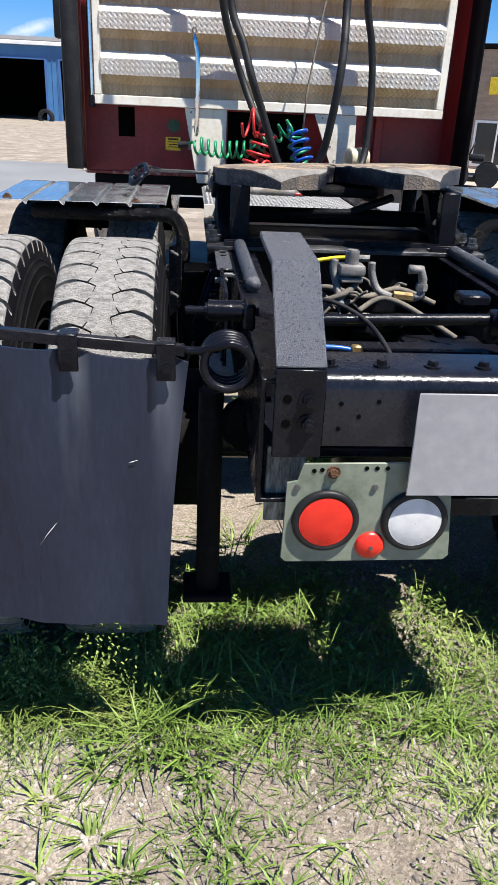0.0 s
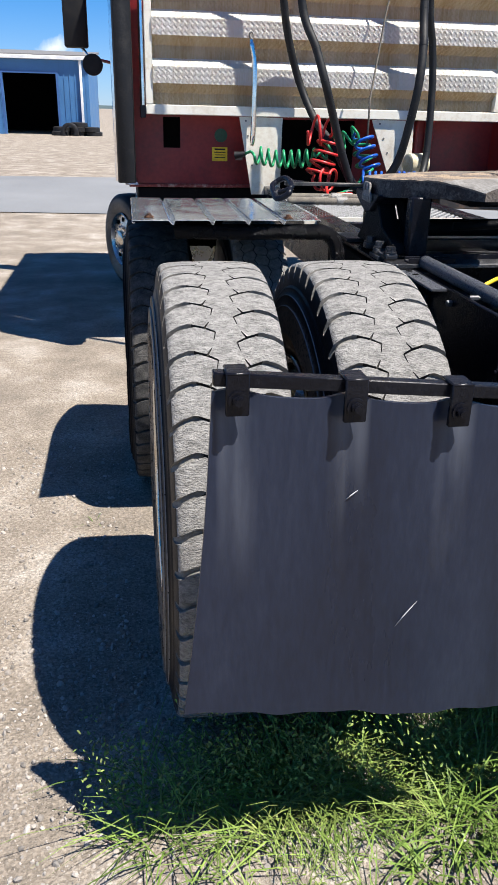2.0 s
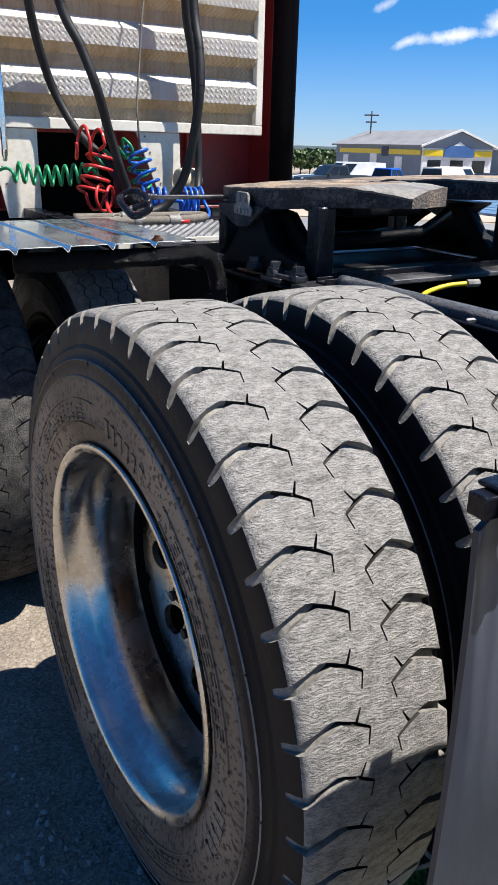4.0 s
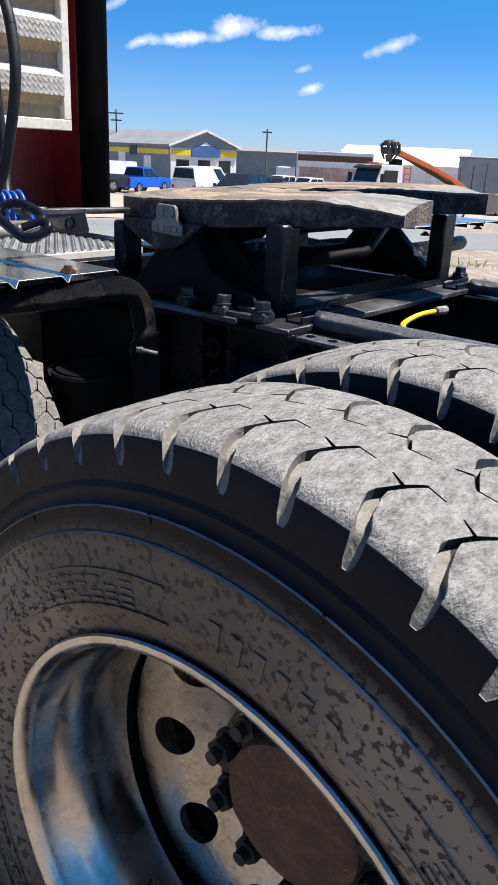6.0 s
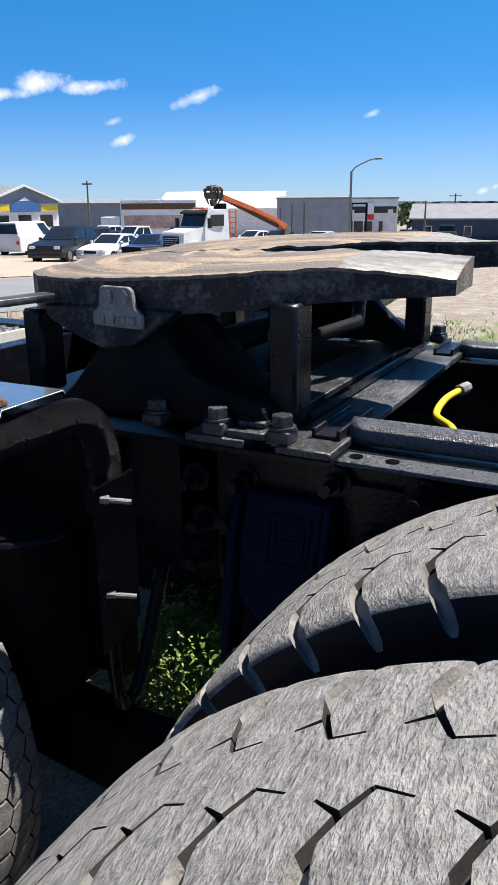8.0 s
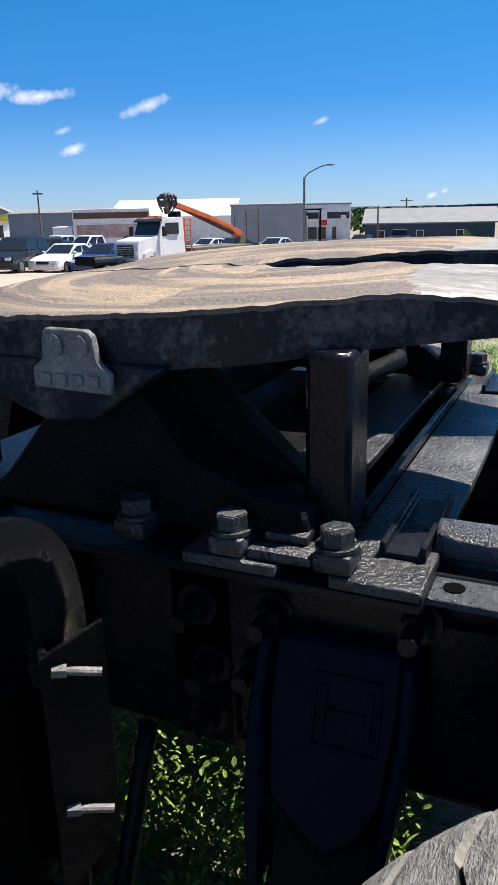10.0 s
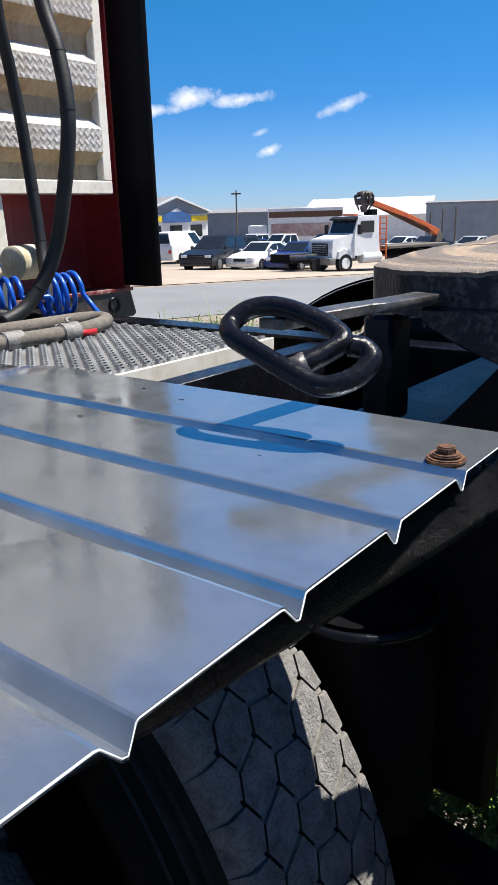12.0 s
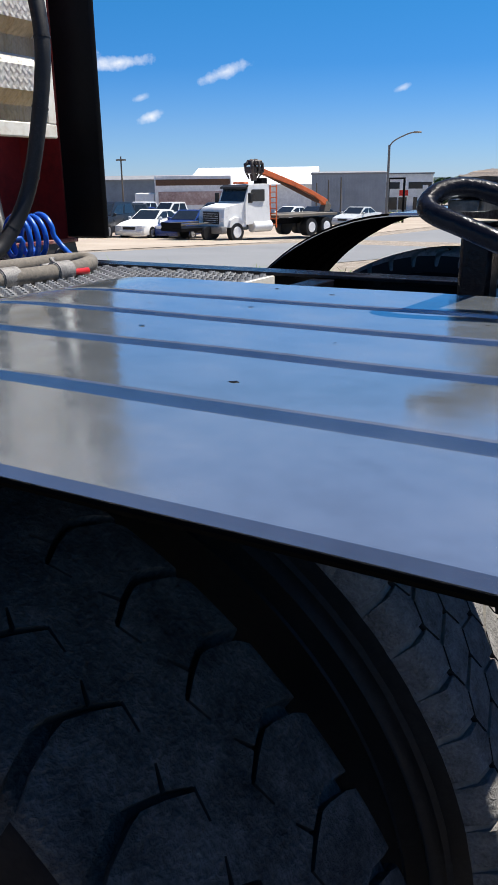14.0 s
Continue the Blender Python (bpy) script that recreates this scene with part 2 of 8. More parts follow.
BRASS = mat("dull_brass", (0.42, 0.30, 0.14), 0.45, 0.8, scale=30, fine=200, bump=0.1)
YELLOW = mat("yellow_plastic", (0.75, 0.55, 0.02), 0.4, scale=10, fine=60, bump=0)
BLUEHOSE = mat("blue_nylon", (0.008, 0.085, 0.42), 0.32, scale=10, fine=60, bump=0)
REDHOSE = mat("red_nylon", (0.48, 0.022, 0.02), 0.35, scale=10, fine=60, bump=0)
GREENHOSE = mat("green_nylon", (0.008, 0.22, 0.085), 0.35, scale=10, fine=60, bump=0)
DUSTY = mat("dusty_rubber_hose", (0.135, 0.118, 0.095), 0.85, scale=20, fine=120, bump=0.3, amount=0.3, dark=(0.045, 0.04, 0.034), light=(0.24, 0.21, 0.165))


def grease_top():
    """Swept arcs of tan and grey dried grease round the kingpin slot."""
    m = mat("greasy_worn_plate", (0.30, 0.222, 0.148), 0.66, scale=9, fine=150, bump=0.9, dark=(0.20, 0.155, 0.11), light=(0.42, 0.325, 0.22), amount=0.3, bump_size=0.006)
    n, l = m.node_tree.nodes, m.node_tree.links
    p = n["Principled BSDF"]
    src = p.inputs["Base Color"].links[0].from_socket
    co, mp, xyz = n.new("ShaderNodeTexCoord"), n.new("ShaderNodeMapping"), n.new("ShaderNodeSeparateXYZ")
    mp.inputs["Location"].default_value = (0.06, -1.50, 0)
    l.new(co.outputs["Object"], mp.inputs[0])
    l.new(mp.outputs[0], xyz.inputs[0])
    ang, rad, com = n.new("ShaderNodeMath"), n.new("ShaderNodeVectorMath"), n.new("ShaderNodeCombineXYZ")
    ang.operation, rad.operation = "ARCTAN2", "LENGTH"
    l.new(xyz.outputs["Y"], ang.inputs[0])
    l.new(xyz.outputs["X"], ang.inputs[1])
    flat = n.new("ShaderNodeVectorMath")
    flat.operation = "MULTIPLY"
    flat.inputs[1].default_value = (1, 1, 0)
    l.new(mp.outputs[0], flat.inputs[0])
    l.new(flat.outputs[0], rad.inputs[0])
    l.new(rad.outputs["Value"], com.inputs[0])
    l.new(ang.outputs[0], com.inputs[1])
    out = src
    for scale, lo, hi, col, turn in (((14, 0.45, 1), 0.45, 0.50, (0.15, 0.122, 0.097, 1), 0.0), ((38, 0.8, 1), 0.52, 0.72, (0.42, 0.305, 0.195, 1), 5.0), ((95, 1.6, 1), 0.62, 0.70, (0.10, 0.085, 0.07, 1), 9.0)):
        st, nz, rg, mx = n.new("ShaderNodeMapping"), n.new("ShaderNodeTexNoise"), n.new("ShaderNodeMapRange"), n.new("ShaderNodeMixRGB")
        st.inputs["Scale"].default_value = scale
        st.inputs["Location"].default_value = (turn, turn, 0)
        nz.inputs["Scale"].default_value, nz.inputs["Detail"].default_value = 1.0, 6.0
        l.new(com.outputs[0], st.inputs[0])
        l.new(st.outputs[0], nz.inputs["Vector"])
        rg.inputs[1].default_value, rg.inputs[2].default_value = lo, hi
        l.new(nz.outputs["Fac"], rg.inputs[0])
        l.new(rg.outputs[0], mx.inputs[0])
        l.new(out, mx.inputs[1])
        mx.inputs[2].default_value = col
        out = mx.outputs[0]
    l.new(out, p.inputs["Base Color"])
    return m


GREASE_TOP = grease_top()
RAMP_METAL = mat("scraped_bare_ramp", (0.24, 0.225, 0.20), 0.55, 0.3, scale=9, fine=60, bump=0.6, amount=0.4, dark=(0.11, 0.10, 0.085), light=(0.40, 0.385, 0.36), stretch=(3, 1, 1))
CHROME = mat("chrome", (0.82, 0.82, 0.83), 0.07, 1.0, scale=8, fine=60, bump=0, rough_var=0.04)
GALV = mat("galvanized_steel", (0.27, 0.27, 0.265), 0.55, 0.6, scale=8, fine=80, bump=0.3, dark=(0.15, 0.145, 0.14))
CHIPRED = mat("chipped_red_paint", (0.16, 0.015, 0.016), 0.5, scale=24, fine=120, bump=0.2, light=(0.5, 0.42, 0.36), dark=(0.07, 0.01, 0.01), amount=0.35)
RUSTBLACK = mat("rust_stained_black", (0.03, 0.027, 0.026), 0.55, scale=14, fine=90, bump=0.3, light=(0.16, 0.09, 0.055), dark=(0.015, 0.015, 0.016), amount=0.3)
YELLOWED = mat("yellowed_plastic", (0.52, 0.47, 0.34), 0.6, scale=14, fine=90, bump=0.2, amount=0.4, dark=(0.34, 0.25, 0.10), light=(0.62, 0.58, 0.48))
PALECHIP = mat("chipped_pale_paint", (0.20, 0.20, 0.17), 0.7, scale=28, fine=120, bump=0.5, amount=0.6, dark=(0.03, 0.03, 0.028), light=(0.42, 0.42, 0.37), stretch=(2, 1, 0.4))
GLOSSBLACK = mat("glossy_black_enamel", (0.008, 0.009, 0.013), 0.20, scale=7, fine=120, bump=0.25, amount=0.2, light=(0.02, 0.02, 0.025), dark=(0.004, 0.004, 0.006), rough_var=0.12, spec=0.36)
TANRUST = mat("tan_rust", (0.36, 0.22, 0.11), 0.85, scale=30, fine=120, bump=0.4)
LABEL_Y = mat("yellow_sticker", (0.72, 0.56, 0.03), 0.5, scale=20, fine=80, bump=0)
DARKGREEN = mat("dark_green_paint", (0.02, 0.085, 0.055), 0.5, scale=20, fine=80, bump=0.1)


def tread_plate(name, base, dark, light, amount):
    """Aluminium with raised lozenges pressed into it, and vertical dirt runs."""
    m = mat(name, base, 0.40, 0.0, scale=3, fine=30, bump=0, dark=dark, light=light, amount=amount, stretch=(4, 1, 0.5), rough_var=0.1)
    n, l = m.node_tree.nodes, m.node_tree.links
    co, mp, br = n.new("ShaderNodeTexCoord"), n.new("ShaderNodeMapping"), n.new("ShaderNodeTexChecker")
    mp.inputs["Rotation"].default_value = (0, radians(45), 0)
    l.new(co.outputs["Object"], mp.inputs[0])
    wv = []
    for ang in (45, -45):
        mp2, w = n.new("ShaderNodeMapping"), n.new("ShaderNodeTexWave")
        mp2.inputs["Rotation"].default_value = (0, radians(ang), 0)
        w.inputs["Scale"].default_value = 14
        l.new(co.outputs["Object"], mp2.inputs[0])
        l.new(mp2.outputs[0], w.inputs[0])
        wv.append(w)
    br.inputs["Scale"].default_value = 44
    l.new(mp.outputs[0], br.inputs[0])
    mx = n.new("ShaderNodeMixRGB")
    l.new(br.outputs["Fac"], mx.inputs[0])
    l.new(wv[0].outputs[0], mx.inputs[1])
    l.new(wv[1].outputs[0], mx.inputs[2])
    b = n.new("ShaderNodeBump")
    b.inputs["Strength"].default_value, b.inputs["Distance"].default_value = 0.55, 0.004
    l.new(mx.outputs[0], b.inputs["Height"])
    l.new(b.outputs[0], n["Principled BSDF"].inputs["Normal"])
    return m


TREADPLATE = tread_plate("tread_plate", (0.88, 0.855, 0.79), (0.72, 0.64, 0.51), (0.88, 0.87, 0.85), 0.24)
STAINPLATE = tread_plate("stained_tread_plate", (0.66, 0.54, 0.34), (0.48, 0.31, 0.12), (0.78, 0.71, 0.56), 0.3)
CARGLASS = mat("dark_glass", (0.015, 0.02, 0.025), 0.08, scale=3, fine=20, bump=0, rough_var=0.03)
LAMPGLASS = mat("lamp_glass", (0.7, 0.72, 0.74), 0.12, scale=3, fine=20, bump=0, rough_var=0.04)
ALLOY = mat("alloy_wheel", (0.5, 0.5, 0.51), 0.3, 0.9, scale=5, fine=30, bump=0)
ORANGE = mat("orange_paint", (0.62, 0.13, 0.03), 0.45, scale=3, fine=30, bump=0.05, dark=(0.35, 0.07, 0.025))
BLUETRIM = mat("blue_trim", (0.05, 0.13, 0.33), 0.45, scale=1, fine=20, bump=0)
BRICK = mat("tan_brickwork", (0.33, 0.25, 0.18), 0.85, scale=1.5, fine=12, bump=0.4, stretch=(1, 1, 4), dark=(0.22, 0.165, 0.12), light=(0.42, 0.33, 0.25))
STACKSTONE = mat("grey_stacked_stone", (0.25, 0.25, 0.26), 0.85, scale=2.5, fine=14, bump=0.8, stretch=(1, 1, 3.5), dark=(0.12, 0.12, 0.13), light=(0.38, 0.38, 0.38))
SIGNORANGE = mat("orange_sign", (0.72, 0.16, 0.03), 0.4, scale=2, fine=20, bump=0)
GREYBLUE = mat("grey_blue_cladding", (0.16, 0.20, 0.25), 0.6, scale=0.6, fine=12, bump=0)
GREYCLAD = mat("grey_cladding", (0.24, 0.275, 0.32), 0.6, scale=0.6, fine=12, bump=0)
GREYROOF = mat("grey_roofing", (0.20, 0.205, 0.215), 0.75, scale=0.8, fine=14, bump=0.1)
PALEWALL = mat("pale_render", (0.70, 0.71, 0.70), 0.7, scale=0.8, fine=14, bump=0.05)
NAVY = mat("navy_cladding", (0.025, 0.045, 0.085), 0.6, scale=0.8, fine=14, bump=0)
FADEDPINK = mat("faded_print", (0.42, 0.30, 0.27), 0.7, scale=1.2, fine=6, bump=0, dark=(0.24, 0.15, 0.14), light=(0.6, 0.5, 0.46))
FOLIAGE = per_island(mat("foliage", (0.045, 0.085, 0.02), 0.6, scale=1, fine=10, bump=0, dark=(0.02, 0.045, 0.012), light=(0.09, 0.13, 0.03)), 0.6, 1.4)
FARWOOD = mat("far_woods", (0.055, 0.085, 0.095), 0.95, scale=0.02, fine=0.2, bump=0, dark=(0.04, 0.065, 0.08), light=(0.075, 0.11, 0.11))


def dusty_sidewall():
    """Black rubber, brown and speckled with dried dirt towards the bead."""
    m = mat("dirty_sidewall_rubber", (0.007, 0.007, 0.009), 0.5, scale=5, fine=90, bump=0.2, dark=(0.004, 0.004, 0.006), light=(0.014, 0.013, 0.013), amount=0.2, spec=0.14)
    n, l = m.node_tree.nodes, m.node_tree.links
    p = n["Principled BSDF"]
    src = p.inputs["Base Color"].links[0].from_socket
    co, flat, rad, rg, nz, sp = [n.new(k) for k in ("ShaderNodeTexCoord", "ShaderNodeVectorMath", "ShaderNodeVectorMath", "ShaderNodeMapRange", "ShaderNodeTexNoise", "ShaderNodeTexNoise")]
    flat.operation, rad.operation = "MULTIPLY", "LENGTH"
    flat.inputs[1].default_value = (0, 1, 1)
    l.new(co.outputs["Object"], flat.inputs[0])
    l.new(flat.outputs[0], rad.inputs[0])
    rg.inputs[1].default_value, rg.inputs[2].default_value = 0.465, 0.44
    l.new(rad.outputs["Value"], rg.inputs[0])
    nz.inputs["Scale"].default_value, sp.inputs["Scale"].default_value, sp.inputs["Detail"].default_value = 2.6, 100.0, 5.0
    r2, r3, add, mul, mx = [n.new(k) for k in ("ShaderNodeMapRange", "ShaderNodeMapRange", "ShaderNodeMath", "ShaderNodeMath", "ShaderNodeMixRGB")]
    for t, r, a, b in ((nz, r2, 0.42, 0.62), (sp, r3, 0.40, 0.47)):
        l.new(co.outputs["Object"], t.inputs["Vector"])
        r.inputs[1].default_value, r.inputs[2].default_value = a, b
        l.new(t.outputs["Fac"], r.inputs[0])
    r2.inputs[3].default_value = 0.28
    add.operation = "MULTIPLY_ADD"
    l.new(r2.outputs[0], add.inputs[0])
    l.new(r3.outputs[0], add.inputs[1])
    add.inputs[2].default_value = 0.20
    mul.operation = "MULTIPLY"
    l.new(add.outputs[0], mul.inputs[0])
    l.new(rg.outputs[0], mul.inputs[1])
    l.new(mul.outputs[0], mx.inputs[0])
    l.new(src, mx.inputs[1])
    mx.inputs[2].default_value = (0.24, 0.19, 0.142, 1)
    l.new(mx.outputs[0], p.inputs["Base Color"])
    return m


SIDEWALL = dusty_sidewall()
RINGLINE = mat("scuffed_rubber_line", (0.20, 0.19, 0.18), 0.7, scale=6, fine=60, bump=0.2, amount=0.3, dark=(0.03, 0.03, 0.03), light=(0.36, 0.34, 0.32))
DISC = mat("dull_aluminium_disc", (0.43, 0.405, 0.37), 0.28, 1.0, scale=7, fine=120, bump=0.12, rough_var=0.12, dark=(0.20, 0.17, 0.145), light=(0.50, 0.50, 0.50), amount=0.4)


def flap_paint():
    """Dark blue-grey gloss paint on rubber; pale streaks paint the sky sheen on its creases."""
    m = mat("painted_rubber_flap", (0.012, 0.017, 0.034), 0.34, scale=3, fine=70, bump=0.05, light=(0.020, 0.026, 0.046), dark=(0.008, 0.011, 0.022), rough_var=0.10, stretch=(1.6, 1, 0.35), spec=0.38)
    n, l = m.node_tree.nodes, m.node_tree.links
    p = n["Principled BSDF"]
    src = p.inputs["Base Color"].links[0].from_socket
    co, mp, nz, r1, sep2, r2, mul, mx = [n.new(k) for k in ("ShaderNodeTexCoord", "ShaderNodeMapping", "ShaderNodeTexNoise", "ShaderNodeMapRange", "ShaderNodeSeparateXYZ", "ShaderNodeMapRange", "ShaderNodeMath", "ShaderNodeMixRGB")]
    mp.inputs["Scale"].default_value = (13, 1, 1.6)
    l.new(co.outputs["Object"], mp.inputs[0])
    l.new(mp.outputs[0], nz.inputs["Vector"])
    nz.inputs["Scale"].default_value, nz.inputs["Detail"].default_value = 1.0, 8.0
    r1.inputs[1].default_value, r1.inputs[2].default_value = 0.36, 0.70
    l.new(nz.outputs["Fac"], r1.inputs[0])
    # the streaks start at the four bolts, 0.178 m apart
    xs, sh, cs, r4, streak = [n.new(k) for k in ("ShaderNodeSeparateXYZ", "ShaderNodeMath", "ShaderNodeMath", "ShaderNodeMapRange", "ShaderNodeMath")]
    l.new(co.outputs["Object"], xs.inputs[0])
    sh.operation, cs.operation, streak.operation = "MULTIPLY_ADD", "COSINE", "MULTIPLY"
    l.new(xs.outputs["X"], sh.inputs[0])
    sh.inputs[1].default_value, sh.inputs[2].default_value = 35.25, 35.25 * 1.168
    l.new(sh.outputs[0], cs.inputs[0])
    l.new(cs.outputs[0], r4.inputs[0])
    r4.inputs[1].default_value, r4.inputs[2].default_value = 0.35, 1.0
    l.new(r1.outputs[0], streak.inputs[0])
    l.new(r4.outputs[0], streak.inputs[1])
    l.new(co.outputs["Object"], sep2.inputs[0])
    r2.inputs[1].default_value, r2.inputs[2].default_value = 0.72, 1.02
    l.new(sep2.outputs["Z"], r2.inputs[0])
    mul.operation = "MULTIPLY"
    l.new(streak.outputs[0], mul.inputs[0])
    l.new(r2.outputs[0], mul.inputs[1])
    l.new(mul.outputs[0], mx.inputs[0])
    l.new(src, mx.inputs[1])
    mx.inputs[2].default_value = (0.16, 0.17, 0.195, 1)
    l.new(mx.outputs[0], p.inputs["Base Color"])
    return m


FLAPMAT = flap_paint()


def speckle(m, scale, lo, hi):
    """Small stones of differing shade pressed into a surface."""
    n, l = m.node_tree.nodes, m.node_tree.links
    p = n["Principled BSDF"]
    src = p.inputs["Base Color"].links[0].from_socket
    co, vo, bw, rg, mul = [n.new(k) for k in ("ShaderNodeTexCoord", "ShaderNodeTexVoronoi", "ShaderNodeSeparateXYZ", "ShaderNodeMapRange", "ShaderNodeVectorMath")]
    vo.inputs["Scale"].default_value = scale
    l.new(co.outputs["Object"], vo.inputs["Vector"])
    l.new(vo.outputs["Color"], bw.inputs[0])
    l.new(bw.outputs["X"], rg.inputs[0])
    rg.inputs[3].default_value, rg.inputs[4].default_value = lo, hi
    mul.operation = "SCALE"
    l.new(src, mul.inputs[0])
    l.new(rg.outputs[0], mul.inputs["Scale"])
    l.new(mul.outputs[0], p.inputs["Base Color"])


speckle(GROUND, 150, 0.72, 1.28)

CUTEDGE = mat("bright_cut_edge", (0.80, 0.80, 0.80), 0.35, 0.3, scale=40, fine=150, bump=0.1)
# Near-black without gloss, for the lower face of the fender sheets.
UNDERSIDE = mat("near_black_underside", (0.003, 0.003, 0.003), 0.8, scale=9, fine=60, bump=0.2, spec=0.0)
WORNBAR = mat("worn_flat_bar", (0.10, 0.095, 0.09), 0.42, 0.5, scale=22, fine=120, bump=0.3, amount=0.4, dark=(0.02, 0.02, 0.02), light=(0.22, 0.19, 0.165))
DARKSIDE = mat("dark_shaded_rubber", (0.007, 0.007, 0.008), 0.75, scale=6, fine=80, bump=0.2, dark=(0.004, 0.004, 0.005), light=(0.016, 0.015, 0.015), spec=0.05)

# ---- building helpers ----
def mesh_ob(name, bm, material, parent=None, label="", smooth=None):
    me = bpy.data.meshes.new(name)
    if smooth is not None:
        limit = radians(smooth)
        for f in bm.faces:
            f.smooth = True
        for e in bm.edges:
            if len(e.link_faces) == 2 and e.calc_face_angle(0.0) > limit:
                e.smooth = False
    bm.to_mesh(me)
    bm.free()
    for m in (material if isinstance(material, (list, tuple)) else [material]):
        me.materials.append(m)
    ob = new(name, me)
    if parent is not None:
        ob.parent = parent
    if label:
        ob["label"] = label
    return ob


def part(name, bm, material, parent, label="", smooth=40):
    """One mesh of its own under a thing or under a part."""
    return mesh_ob(name, bm, material, parent, label, smooth)


def thing(name, label, category, at=(0, 0, 0), group="", kind="", rz=0):
    ob = new(name)
    ob.empty_display_size = 0.1
    ob.matrix_basis = pose(*at, 0, 0, rz)
    return tagged(ob, label, category, group, kind)


def add_box(bm, x0, x1, y0, y1, z0, z1, bevel=0.0, m=None, seg=1):
    made = bmesh.ops.create_cube(bm, size=1.0)["verts"]
    bmesh.ops.scale(bm, vec=(x1 - x0, y1 - y0, z1 - z0), verts=made)
    bmesh.ops.translate(bm, vec=((x0 + x1) / 2, (y0 + y1) / 2, (z0 + z1) / 2), verts=made)
    if bevel:
        edges = list({e for v in made for e in v.link_edges})
        made = list({v for f in bmesh.ops.bevel(bm, geom=edges, offset=bevel, segments=seg, affect="EDGES", profile=0.5)["faces"] for v in f.verts}
                    | {v for v in made if v.is_valid})
    if m is not None:
        bmesh.ops.transform(bm, matrix=m, verts=made)
    return made


def box(x0, x1, y0, y1, z0, z1, bevel=0.004, m=None, seg=1):
    bm = bmesh.new()
    add_box(bm, x0, x1, y0, y1, z0, z1, bevel, m, seg)
    return bm


def add_cyl(bm, p, q, r, r2=None, seg=20, bevel=0.0):
    """A cylinder or cone from p to q."""
    p, q = Vector(p), Vector(q)
    made = bmesh.ops.create_cone(bm, cap_ends=True, segments=seg, radius1=r, radius2=r if r2 is None else r2, depth=(q - p).length)["verts"]
    if bevel:
        edges = [e for e in {e for v in made for e in v.link_edges} if any(len(f.verts) > 4 for f in e.link_faces)]
        res = bmesh.ops.bevel(bm, geom=edges, offset=bevel, segments=2, affect="EDGES")
        made = list({v for v in made if v.is_valid} | {v for f in res["faces"] for v in f.verts})
    turn = (q - p).to_track_quat("Z", "Y").to_matrix().to_4x4()
    bmesh.ops.transform(bm, matrix=Matrix.Translation((p + q) / 2) @ turn, verts=made)
    return made


def cyl(p, q, r, r2=None, seg=20, bevel=0.0):
    bm = bmesh.new()
    add_cyl(bm, p, q, r, r2, seg, bevel)
    return bm


def add_prism(bm, pts, axis, a, b, m=None):
    """An outline in the two other axes drawn out along axis from a to b."""
    def place(u, v, w):
        return {"x": (w, u, v), "y": (u, w, v), "z": (u, v, w)}[axis]
    lo = [bm.verts.new(place(u, v, a)) for u, v in pts]
    hi = [bm.verts.new(place(u, v, b)) for u, v in pts]
    fs = [bm.faces.new(lo), bm.faces.new(hi)]
    for i in range(len(pts)):
        j = (i + 1) % len(pts)
        fs.append(bm.faces.new((lo[i], lo[j], hi[j], hi[i])))
    bmesh.ops.recalc_face_normals(bm, faces=fs)
    if m is not None:
        bmesh.ops.transform(bm, matrix=m, verts=lo + hi)
    return lo + hi


def prism(pts, axis, a, b, bevel=0.0, m=None):
    bm = bmesh.new()
    add_prism(bm, pts, axis, a, b)
    if bevel:
        bmesh.ops.bevel(bm, geom=list(bm.edges), offset=bevel, segments=1, affect="EDGES")
    if m is not None:
        bmesh.ops.transform(bm, matrix=m, verts=list(bm.verts))
    return bm


def add_tube(bm, pts, r, seg=12, closed=False):
    """A round bar along a line of points; r may be a number or a list."""
    pts = [Vector(p) for p in pts]
    n = len(pts)
    rings, up = [], None
    for i, p in enumerate(pts):
        if closed:
            d = pts[(i + 1) % n] - pts[i - 1]
        else:
            d = pts[min(i + 1, n - 1)] - pts[max(i - 1, 0)]
        d.normalize()
        if up is None:
            up = d.orthogonal().normalized()
        up = (up - d * up.dot(d)).normalized()
        side = d.cross(up)
        rad = r[i] if isinstance(r, (list, tuple)) else r
        rings.append([bm.verts.new(p + (up * math.cos(2 * math.pi * k / seg) + side * math.sin(2 * math.pi * k / seg)) * rad) for k in range(seg)])
    for i in range(n if closed else n - 1):
        a, b = rings[i], rings[(i + 1) % n]
        for k in range(seg):
            bm.faces.new((a[k], a[(k + 1) % seg], b[(k + 1) % seg], b[k]))
    if not closed:
        bm.faces.new(list(reversed(rings[0])))
        bm.faces.new(rings[-1])


def tube(pts, r, seg=12, closed=False):
    bm = bmesh.new()
    add_tube(bm, pts, r, seg, closed)
    return bm


def smooth_line(pts, steps=8, closed=False):
    """Points on a smooth line through the given ones."""
    pts = [Vector(p) for p in pts]
    n, out = len(pts), []
    for i in range(n if closed else n - 1):
        if closed:
            a, b, c, d = pts[i - 1], pts[i], pts[(i + 1) % n], pts[(i + 2) % n]
        else:
            a, b, c, d = pts[max(i - 1, 0)], pts[i], pts[i + 1], pts[min(i + 2, n - 1)]
        for k in range(steps):
            t = k / steps
            out.append(0.5 * (2 * b + (c - a) * t + (2 * a - 5 * b + 4 * c - d) * t * t + (3 * b - a - 3 * c + d) * t ** 3))
    if not closed:
        out.append(pts[-1])
    return out


